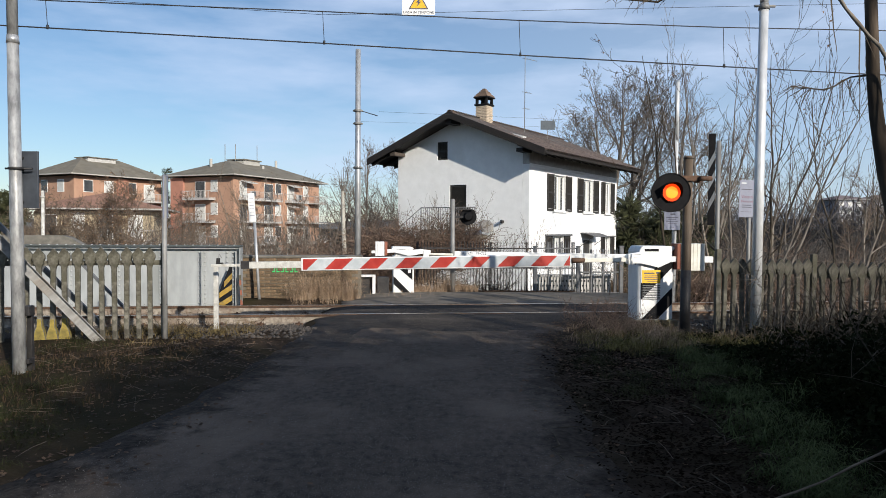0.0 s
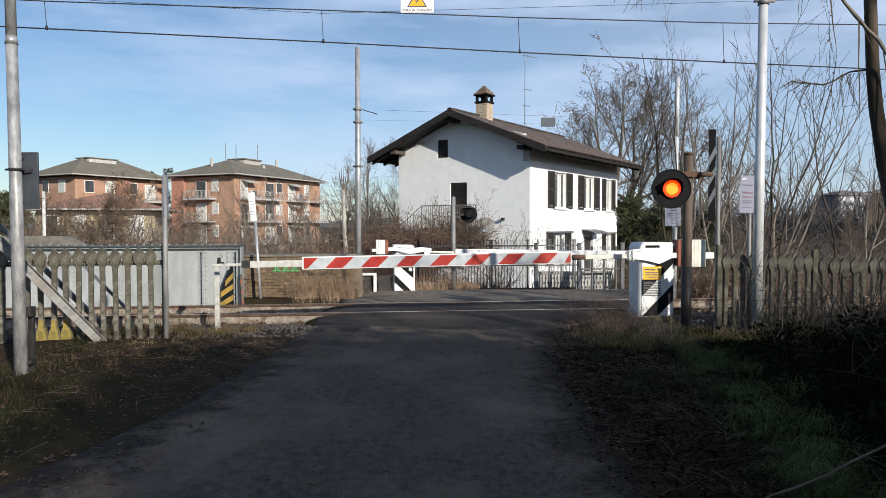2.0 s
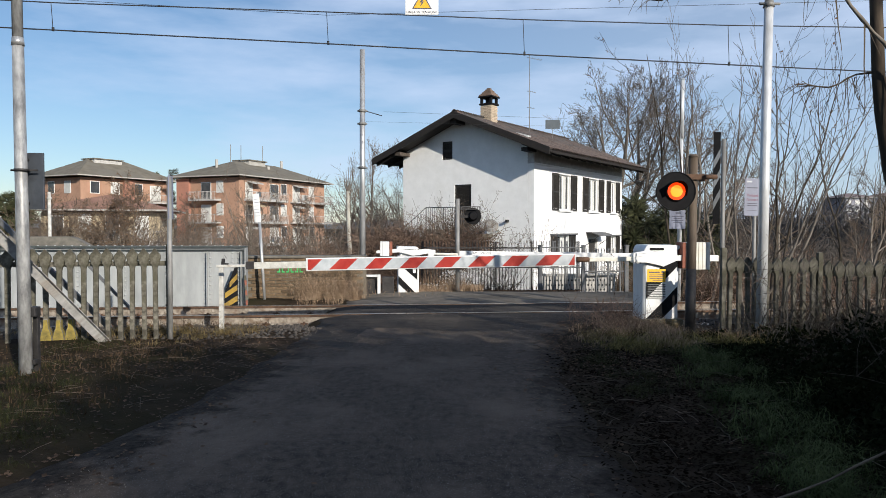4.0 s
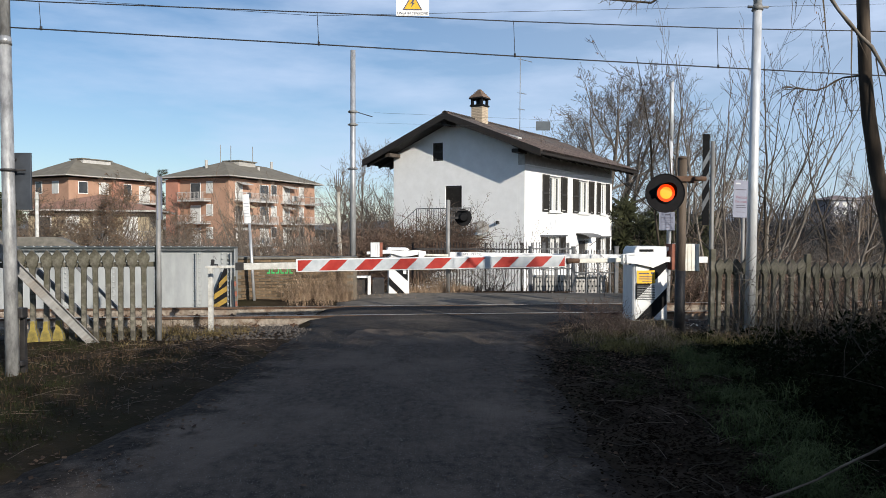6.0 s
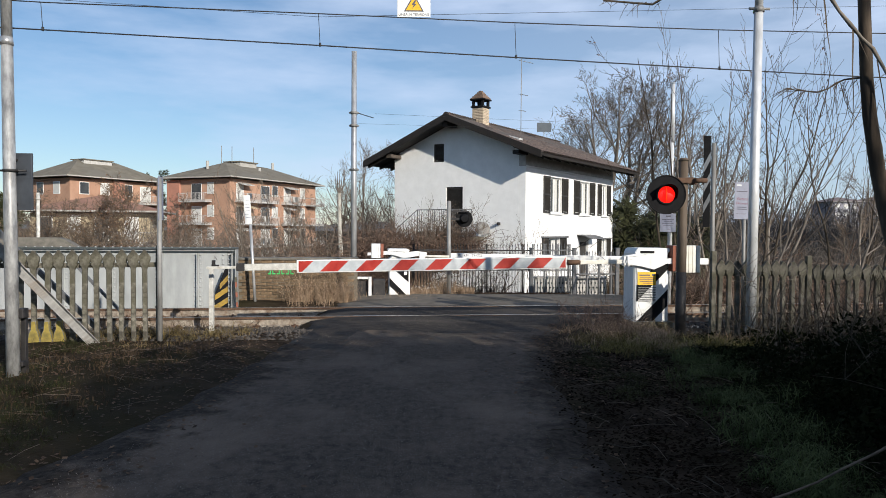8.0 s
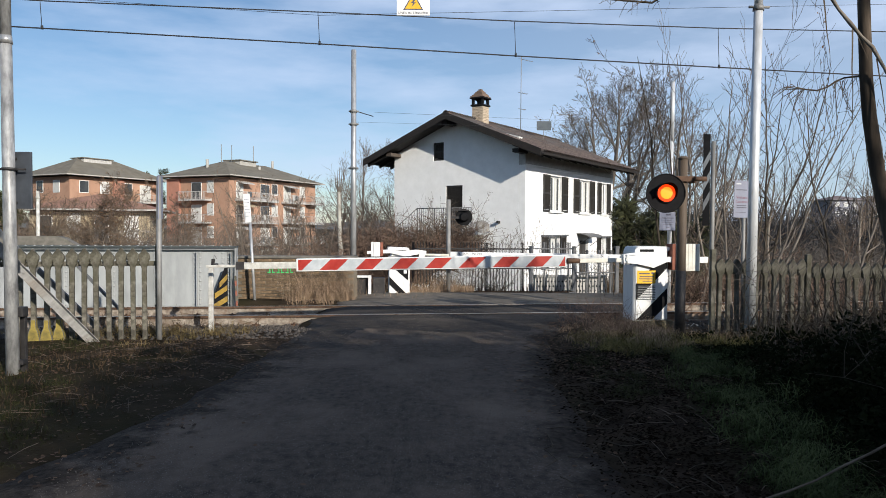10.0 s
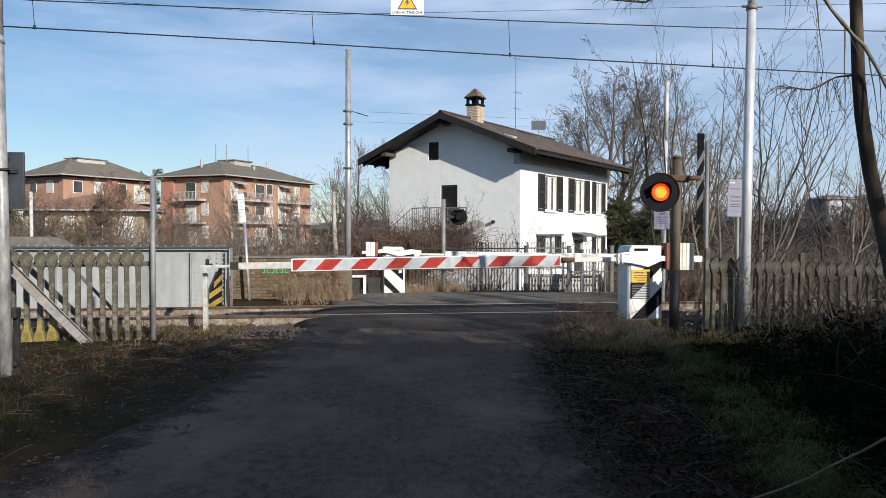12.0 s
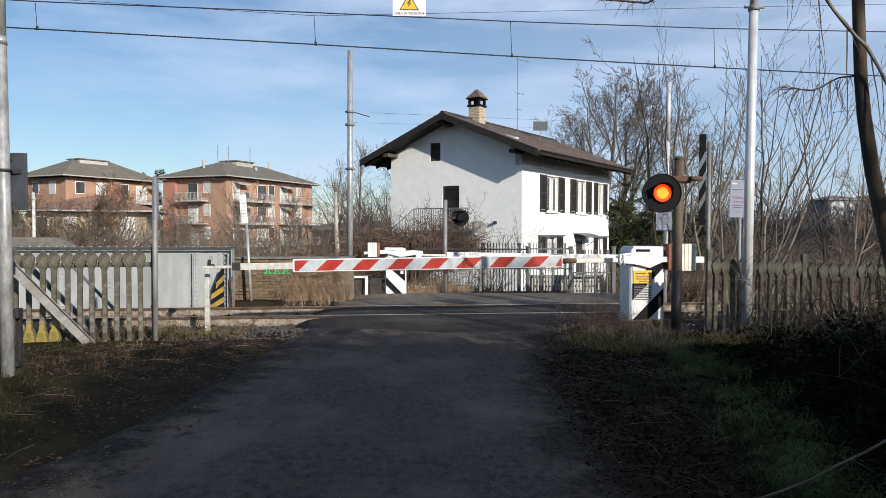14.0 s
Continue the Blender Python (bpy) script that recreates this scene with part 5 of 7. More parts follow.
def build_far_barrier():
    b = thing("barrier", pose(-0.94, 16.75, 0.0, 0, 0, 7), "far level-crossing barrier with striped housing", "barrier")
    part("housing", box((-0.24, -0.22, -0.05), (0.24, 0.28, 0.86), 0.012), WHITE, b, "white housing with black diagonals")
    for pts in ([(-0.234, 0.39), (0.149, 0.0), (-0.026, 0.0), (-0.234, 0.204)], [(-0.234, 0.675), (0.206, 0.29), (0.206, 0.84), (-0.234, 0.84)]):
        part("hazard_stripe", prism(bmesh.new(), pts, "y", -0.2265, -0.2225), BLACK, b, "black diagonal stripe")
    part("label", box((0.10, -0.231, 0.46), (0.17, -0.228, 0.54)), PLATE_W, b)
    part("plinth", box((-0.30, -0.30, -0.3), (0.30, 0.32, -0.05), 0.02), CONCRETE_MOSS, b, "mossy concrete plinth")
    lid = bmesh.new()
    prism(lid, [(-0.20, 0.862), (0.26, 0.862), (0.29, 0.93), (0.22, 0.965), (-0.24, 0.995), (-0.17, 0.93)], "y", -0.25, 0.3)
    part("lid", lid, WHITE, b, "white lid")
    part("lid_top", prism(bmesh.new(), [(-0.275, 1.02), (0.20, 1.0), (0.235, 1.03), (0.19, 1.065), (-0.255, 1.075)], "y", -0.26, 0.3), WHITE, b, "raised white cover plate")
    part("lid_gap", box((-0.15, -0.245, 0.985), (0.17, 0.28, 1.01)), BLACK, b)
    arm = bmesh.new()
    prism(arm, [(-0.75, 0.92), (-0.2, 0.94), (0.1, 0.86), (0.5, 0.92), (0.62, 0.90), (0.62, 0.99), (0.4, 1.02), (0.1, 0.99), (-0.3, 1.02), (-0.75, 0.98)], "y", -0.32, -0.262)
    part("rocker_arm", arm, WHITE, b)
    for k in range(4):
        part("counterweight_plate", box((-0.66 + 0.052 * k, -0.34, 0.86), (-0.612 + 0.052 * k, -0.1, 1.19), 0.005), WHITE, b)
    part("counterweight_end", box((-0.45, -0.34, 0.87), (-0.385, -0.1, 1.19), 0.005), BRICK_RED, b, "faded red counterweight end")
    boom = new("boom")
    boom.parent = b
    boom["label"] = "white far barrier boom with small markings"
    boom.matrix_local = pose(0.5, -0.29, 0.90, 0, 0.9, 0)
    part("boom_root", rod((0, 0, 0), (0.65, 0, 0), 0.03, seg=8), CREAM, boom)
    part("boom_clamp", box((-0.05, -0.05, -0.07), (0.08, 0.04, 0.09), 0.008), WHITE, boom)
    part("boom_body", box((0.68, -0.03, -0.09), (5.1, 0.03, 0.085), 0.012), WHITE, boom)
    for word, x in (("PL", 0.89), ("KM", 1.05), ("79+732", 1.31)):
        text_mesh(word, 0.082, "lettering", INK, boom, pose(x, -0.0325, 0.038, 90, 0, 0))
    s = thing("crossing_signal", pose(0.24, 17.5, -0.1), "back of a round black crossing light on a grey pole", "signal")
    part("pole", rod((0, 0, -0.2), (0, 0, 2.33), 0.055, 0.05, 12), GALV_OLD, s, "grey steel pole")
    part("backing_board", rod((0.38, 0.12, 1.90), (0.38, 0.10, 1.90), 0.21, seg=28), BLACK, s, "round black board")
    part("lamp_case", rod((0.38, 0.09, 1.90), (0.38, -0.06, 1.90), 0.12, 0.08, 16), BLACK, s)
    part("bracket", box((0.0, 0.02, 1.86), (0.36, 0.06, 1.92)), IRON, s)
    part("bracket", box((0.05, 0.02, 2.06), (0.5, 0.05, 2.09)), IRON, s)


build_near_barrier()
build_boom_rest()
signal, signal_head = build_signal()
reflector = build_blink_disc(signal_head)
build_gantry()
build_catenary()
build_signs()
build_far_barrier()


# ---- fences, girder and brick wall ----
def picket_mesh(name, h, material, foot=None):
    """Cast concrete paling: narrow leg, swollen pointed head."""
    out = [(0.029, -0.15), (0.030, h - 0.27), (0.042, h - 0.225), (0.064, h - 0.205), (0.056, h - 0.178), (0.074, h - 0.135), (0.072, h - 0.09), (0.034, h - 0.04), (0.010, h)]
    full = out + [(-x, z) for x, z in out[::-1]]
    bm = prism(bmesh.new(), full, "y", -0.035, 0.035)
    if foot:
        prism(bm, [(0.072, -0.12), (0.073, 0.08), (0.058, 0.16), (0.036, 0.22), (0.0305, 0.33), (-0.0305, 0.33), (-0.036, 0.22), (-0.058, 0.16), (-0.073, 0.08), (-0.072, -0.12)], "y", -0.046, 0.046, 1)
    bmesh.ops.bevel(bm, geom=[e for e in bm.edges if e.calc_face_angle(0) > 0.5], offset=0.008, segments=1, affect="EDGES")
    me = bpy.data.meshes.new(name)
    bm.to_mesh(me)
    bm.free()
    me.materials.append(material)
    if foot:
        me.materials.append(foot)
    return me


def build_fence(at, n, pitch, h, material, label, foot_n=0, posts=(), tilt=2.0, seed=1, drops=0.0):
    rng = random.Random(seed)
    f = thing("concrete_fence", at, label, "fence")
    plain = picket_mesh("picket", h, material)
    footed = picket_mesh("picket", h, material, LICHEN) if foot_n else plain
    for i in range(n):
        o = bpy.data.objects.new("picket", footed if foot_n - 6 < i < foot_n - 2 else plain)
        scene.collection.objects.link(o)
        o.parent = f
        o.matrix_local = pose(i * pitch + rng.uniform(-0.005, 0.005), rng.uniform(-0.01, 0.01), rng.uniform(-0.015, 0.01) - drops * i, rng.uniform(-tilt, tilt), rng.uniform(-tilt, tilt) * 0.6, rng.uniform(-2, 2))
    L = n * pitch
    part("upper_rail", box((-0.1, 0.014, h - 0.235), (L, 0.05, h - 0.17), 0.006), material, f)
    for x, ph in posts:
        part("fence_post", box((x - 0.036, -0.03, -0.2), (x + 0.036, 0.05, ph), 0.01), material, f)
    return f


build_fence(pose(-5.955, 8.985, -0.02, 0, 0, 15), 15, 0.1495, 1.24, CONCRETE, "weathered concrete picket fence with yellow lichen at its feet", 10, [(2.26, 1.30)], 1.4, seed=3)
build_fence(pose(4.23, 10.64, -0.05, 0, 0, 0), 10, 0.138, 1.13, CONCRETE_MOSS, "mossy concrete picket fence half hidden by saplings", 0, [(-0.09, 1.27), (1.345, 1.2)], 1.3, seed=5)
build_fence(pose(5.70, 10.60, -0.10, 0, 0, -10), 14, 0.135, 1.13, CONCRETE_MOSS, "mossy concrete picket fence behind brambles", 0, [], 1.3, seed=6)


def build_strut():
    s = thing("steel_strut", pose(-5.377, 8.6, 1.31), "grey steel channel strut braced to the ground", "strut")
    a, b = Vector((0, 0, 0)), Vector((0.93, 0.60, -1.33))
    d = (b - a)
    q = d.to_track_quat("X", "Z").to_matrix().to_4x4()
    c = bmesh.new()
    L = d.length
    bx(c, (-0.6, 0.0, -0.062), (L, 0.010, 0.062), 0.003)
    bx(c, (-0.6, -0.055, 0.050), (L, 0.0, 0.062), 0.003)
    bx(c, (-0.6, -0.055, -0.062), (L, 0.0, -0.050), 0.003)
    for u in (0.2, 0.8):
        bx(c, (L * u, 0.008, 0.0), (L * u + 0.06, 0.17, 0.04), 0.003)
    o = part("channel", c, GALV_OLD, s)
    o.matrix_local = q
    for u in (0.28, 0.62):
        r = part("bolt", rod((L * u, -0.02, 0.0), (L * u, 0.004, 0.0), 0.016, seg=8), GALV_OLD, s)
        r.matrix_local = q
    s2 = thing("steel_strut", pose(-5.46, 10.6, 0.0), "thin grey diagonal bar behind the fence", "strut")
    o = part("bar", box((-0.05, -0.02, -0.02), (1.05, 0.02, 0.02), 0.004), IRON_GREY, s2)
    o.matrix_local = pose(0.0, 0, 1.0, 0, 46, 0)

    # dark diagonal behind the fence, built as a plain bar
    p0, p1 = Vector((-6.3, 9.65, 1.77)), Vector((-4.62, 9.65, 0.12))
    s3 = thing("steel_strut", Matrix.Translation(p0), "dark diagonal bar behind the fence", "strut")
    o = part("bar", box((0, -0.02, -0.035), ((p1 - p0).length, 0.02, 0.035), 0.004), IRON_GREY, s3)
    o.matrix_local = (p1 - p0).to_track_quat("X", "Z").to_matrix().to_4x4()


build_strut()


def build_girder():
    """Riveted plate girder of the small rail bridge, beyond the rails."""
    g = thing("bridge_girder", TRACK @ pose(-3.90, 1.95, -0.5), "grey riveted steel plate girder of a rail bridge", "girder")
    H, L = 1.62, 16.0
    part("web_plate", box((-L, 0, 0), (0, 0.02, H), 0), GIRDER, g, "grey painted web plate")
    part("top_flange", box((-L, -0.17, H - 0.015), (0.03, 0.17, H + 0.015)), GIRDER_DARK, g, "dark top flange")
    part("top_angle", box((-L, -0.11, H - 0.055), (0.0, -0.0, H - 0.017)), GIRDER, g)
    part("bottom_angle", box((-L, -0.12, 0.0), (0.0, -0.001, 0.12)), GIRDER, g)
    rivet = bpy.data.meshes.new("rivet")
    rb = bmesh.new()
    bmesh.ops.create_uvsphere(rb, u_segments=8, v_segments=4, radius=0.021)
    rb.to_mesh(rivet)
    rb.free()
    rivet.materials.append(GIRDER)
    n = 0
    x = -0.08
    for k, gap in enumerate((0, 0.12, 0.55, 0.75, 0.9, 0.9, 0.9, 0.9, 0.9, 0.9, 0.9)):
        x -= gap
        if k != 1:
            part("stiffener", box((x - 0.006, -0.11, 0.12), (x + 0.006, -0.001, H - 0.1)), GIRDER, g)
        part("cover_strip", box((x - 0.09, -0.014, 0.12), (x + 0.09, -0.001, H - 0.1)), GIRDER, g)
        for side in (-0.055, 0.055):
            for j in range(15):
                if n > 280:
                    break
                n += 1
                o = bpy.data.objects.new("rivet", rivet)
                scene.collection.objects.link(o)
                o.parent = g
                o.location = (x + side, -0.018, 0.2 + j * 0.092)
    for j in range(40):
        o = bpy.data.objects.new("flange_rivet", rivet)
        scene.collection.objects.link(o)
        o.parent = g
        o.location = (-0.1 - 0.16 * j, -0.12, H + 0.014)
    end = bmesh.new()
    bx(end, (0.0, -0.14, 0.0), (0.02, 0.16, H))
    part("end_plate", end, GIRDER, g)
    # hazard panel leaning on the end bay
    hz = thing("hazard_marker", TRACK @ pose(-4.08, 1.72, -0.35), "yellow and black striped hazard panel on the girder", "panel")
    out = [(-0.22, -0.1), (0.06, -0.1), (0.06, 1.06), (0.0, 1.06), (-0.22, 0.5)]
    base = part("panel", prism(bmesh.new(), out, "y", 0, 0.012), BLACK, hz)
    for k in range(4):
        z = 0.0 + 0.22 * k
        x0 = -0.215 if z < 0.40 else -0.215 + (z - 0.38) * 0.42
        st = prism(bmesh.new(), [(x0, z), (0.055, z + 0.17), (0.055, z + 0.28), (x0, z + 0.11)], "y", -0.005, -0.001)
        part("stripe", st, WORN_YELLOW, base, "worn yellow stripe")
    # far parapet of the bridge
    p = thing("bridge_parapet", TRACK @ pose(-8.15, 5.2, -0.22), "grey sloped coping of the far bridge parapet", "parapet")
    part("coping", prism(bmesh.new(), [(-8, 1.5), (-0.45, 1.5), (-0.3, 1.46), (0.0, 1.28), (0.0, 0.0), (-8, 0.0)], "y", 0, 0.3), COPING, p)
    pk = thing("striped_marker", TRACK @ pose(-3.83, 1.75, -0.35), "slim red and white striped marker by the wall", "marker")
    for k in range(9):
        part("band", box((-0.02, -0.012, 0.10 * k), (0.02, 0.012, 0.10 * k + 0.098), m=Matrix.Rotation(radians(-3), 4, "Y")), BRICK_RED if k % 2 else CONCRETE, pk)


build_girder()


def build_brick_wall():
    w = thing("brick_wall", TRACK @ pose(-4.03, 2.75, -0.45), "low weathered brown brick wall with grey coping", "wall", kind="structure")
    L, H = 2.57, 1.30
    part("core", box((0, 0.02, 0), (L, 0.4, H)), MORTAR, w)
    part("coping", box((-0.03, -0.02, H), (L + 0.02, 0.43, H + 0.05), 0.015), COPING, w, "grey stone coping")
    me = bpy.data.meshes.new("brick")
    t = box((-0.118, -0.002, -0.028), (0.118, 0.06, 0.028), 0.004)
    t.to_mesh(me)
    t.free()
    me.materials.append(BRICK)
    rng = random.Random(2)
    for r in range(19):
        n = int(L / 0.25)
        for k in range(n):
            x = 0.125 + k * 0.25 + (0.12 if r % 2 else 0)
            if x > L - 0.1:
                continue
            o = bpy.data.objects.new("brick", me)
            scene.collection.objects.link(o)
            o.parent = w
            o.matrix_local = pose(x + rng.uniform(-0.004, 0.004), rng.uniform(-0.006, 0.012), 0.035 + r * 0.068, 0, rng.uniform(-0.6, 0.6), rng.uniform(-1, 1))
    # sprayed figures, as plain strokes
    for k in range(6):
        x = 0.66 + 0.095 * k
        st = bmesh.new()
        bx(st, (x, -0.014, 0.99), (x + 0.065, -0.011, 1.015))
        bx(st, (x + (0.0 if k % 2 else 0.04), -0.0142, 1.02), (x + (0.02 if k % 2 else 0.06), -0.0112, 1.10))
        part("paint_stroke", st, GREEN_PAINT, w, "green spray paint stroke")


build_brick_wall()


def build_meter_frame():
    m = thing("cabinet_frame", pose(-1.85, 16.2, -0.25, 0, 0, 5), "white metal frame with dark open interior", "cabinet")
    part("back", box((-0.28, 0.1, 0.0), (0.28, 0.14, 0.62)), IRON, m)
    for lo, hi in (((-0.32, 0, 0), (-0.28, 0.12, 0.68)), ((0.24, -0.02, -0.05), (0.31, 0.12, 0.68)), ((-0.28, 0, 0.63), (0.24, 0.12, 0.68)), ((-0.28, 0, 0.0), (0.24, 0.12, 0.07))):
        part("frame_bar", box(lo, hi, 0.005), WHITE, m)
    part("dark_case", box((0.35, 0.05, -0.02), (0.62, 0.35, 0.62), 0.01), IRON, m)


build_meter_frame()


def iron_fence(at, n, pitch, h, label, material=IRON, gate=False):
    f = thing("iron_gate" if gate else "iron_fence", at, label, "gate" if gate else "fence")
    me = bpy.data.meshes.new("bar")
    b = bmesh.new()
    cy(b, (0, 0, 0.03), (0, 0, h), 0.009, 0.009, 6)
    cy(b, (0, 0, h), (0, 0, h + 0.08), 0.014, 0.001, 6)
    b.to_mesh(me)
    b.free()
    me.materials.append(material)
    for i in range(n):
        o = bpy.data.objects.new("bar", me)
        scene.collection.objects.link(o)
        o.parent = f
        o.location = (i * pitch, 0, 0)
    for z in (0.12, h * 0.55, h - 0.12):
        part("cross_rail", box((-0.04, -0.012, z - 0.018), (n * pitch, 0.012, z + 0.018)), material, f)
    for k in range(0, n + 1, max(1, n // 3)):
        part("fence_post", box((k * pitch - 0.055, 0.02, -0.15), (k * pitch - 0.015, 0.06, h + 0.05), 0.004), material, f)
    return f


iron_fence(pose(-0.65, 18.8, -0.32, 0, 0, 3), 38, 0.0815, 1.42, "black iron railing fence with spear points")
iron_fence(pose(2.55, 18.98, -0.34, 0, 0, 5), 13, 0.083, 1.45, "grey iron garden gate", IRON_GREY, True)
iron_fence(pose(3.72, 19.07, -0.34, 0, 0, 9), 13, 0.085, 1.25, "dark iron railing fence by the gate", IRON_GREY)


def build_gate_posts():
    for x, y in ((2.47, 18.95), (3.64, 19.05), (4.85, 19.25)):
        p = thing("gate_post", pose(x, y, -0.4), "dark square gate post", "post", "gate posts")
        part("shaft", box((-0.05, -0.05, -0.1), (0.05, 0.05, 1.42), 0.01), IRON_GREY, p)
        part("cap", box((-0.06, -0.06, 1.42), (0.06, 0.06, 1.46), 0.01), IRON_GREY, p)
    w = thing("garden_wall", pose(2.60, 19.36, -0.5, 0, 0, 6), "pale grey low garden wall pierced by rows of small openings", "wall")
    part("plinth", box((0, 0, -0.3), (2.05, 0.12, 0.22), 0.01), STUCCO_GREY, w)
    part("panel", box((0.01, 0.02, 0.22), (2.04, 0.10, 0.70), 0.006), STUCCO_GREY, w)
    part("top", box((0, -0.02, 0.70), (2.05, 0.14, 0.76), 0.01), STUCCO_GREY, w)
    holes = bmesh.new()
    for r in range(3):
        for k in range(19):
            x, z = 0.10 + 0.102 * k + 0.05 * (r % 2), 0.32 + 0.13 * r
            prism(holes, [(x - 0.026, z), (x, z - 0.036), (x + 0.026, z), (x, z + 0.036)], "y", 0.014, 0.019)
    part("opening", holes, ROOM, w, "small dark diamond openings")


build_gate_posts()


# ---- background buildings ----
def hip_roof(parent, x0, x1, y0, y1, z, rise, over, material, name="roof"):
    a, b, c, d = x0 - over, x1 + over, y0 - over, y1 + over
    ins = min(b - a, d - c) / 2
    if (b - a) >= (d - c):
        r0, r1 = (a + ins, (c + d) / 2), (b - ins, (c + d) / 2)
    else:
        r0, r1 = ((a + b) / 2, c + ins), ((a + b) / 2, d - ins)
    v = [(a, c, z), (b, c, z), (b, d, z), (a, d, z), (*r0, z + rise), (*r1, z + rise), (a, c, z - 0.10), (b, c, z - 0.10), (b, d, z - 0.10), (a, d, z - 0.10)]
    if (b - a) >= (d - c):
        f = [(0, 1, 5, 4), (1, 2, 5), (2, 3, 4, 5), (3, 0, 4)]
    else:
        f = [(0, 1, 4), (1, 2, 5, 4), (2, 3, 5), (3, 0, 4, 5)]
    r = raw(name, v, f + [(6, 9, 8, 7)], material, parent)
    bm = bmesh.new()
    for lo, hi in (((a - 0.02, c - 0.02, z - 0.12), (b + 0.02, c + 0.02, z + 0.02)), ((a - 0.02, d - 0.02, z - 0.12), (b + 0.02, d + 0.02, z + 0.02)), ((a - 0.02, c + 0.03, z - 0.12), (a + 0.02, d - 0.03, z + 0.02)), ((b - 0.02, c + 0.03, z - 0.12), (b + 0.02, d - 0.03, z + 0.02))):
        bx(bm, lo, hi)
    part("eave_band", bm, FASCIA, r, "pale eave band")
    return r


def face_window(parent, m, x, z, w, h, blind):
    win = new("window")
    win.parent = parent
    win.matrix_local = m
    part("window_frame", box((x - w / 2 - 0.08, -0.05, z - 0.08), (x + w / 2 + 0.08, 0.02, z + h + 0.08)), PVC, win)
    part("pane", box((x - w / 2, -0.07, z), (x + w / 2, -0.052, z + h)), WIN_BLIND if blind else WIN_DARK, win)
    return win


def face_balcony(parent, m, x0, x1, z, deep=1.3):
    b = new("balcony")
    b.parent = parent
    b.matrix_local = m
    part("slab", box((x0, -deep, z - 0.22), (x1, 0.01, z)), BALCONY, b)
    r = bmesh.new()
    for zz in (0.12, 1.0):
        bx(r, (x0, -deep, z + zz - 0.03), (x1, -deep + 0.04, z + zz + 0.03))
        bx(r, (x0, -deep, z + zz - 0.03), (x0 + 0.04, 0, z + zz + 0.03))
        bx(r, (x1 - 0.04, -deep, z + zz - 0.03), (x1, 0, z + zz + 0.03))
    n = int((x1 - x0) / 0.22)
    for k in range(n + 1):
        x = x0 + (x1 - x0 - 0.04) * k / n
        bx(r, (x, -deep, z), (x + 0.035, -deep + 0.03, z + 1.0))
    part("railing", r, BALCONY, b)
    return b


def apartment(at, name, label, wx, wy, eave, base, wall, faces, rise, floors, roof=ROOF_GREY):
    """A block with its near corner at the origin: wx along x, wy along y."""
    h = thing("apartment_building", at, label, "building")
    part("wall", box((0, 0, base), (wx, wy, eave - 0.25)), wall, h)
    hip_roof(h, 0, wx, 0, wy, eave, rise, 1.1, roof)
    rng = random.Random(len(name) + int(wx))
    for m, L, wins, bals, stairs in faces:
        for fl in floors:
            for x, w, tall in wins:
                face_window(h, m, x, fl + (0.05 if tall else 0.95), w, 2.2 if tall else 1.45, rng.random() < 0.55)
            for x0, x1 in bals:
                face_balcony(h, m, x0, x1, fl)
        for x0, x1 in stairs:
            part("bay", box((x0, -0.35, base), (x1, 0.0, eave - 0.3), m=m), RED_WALL, h, "darker red bay")
    return h


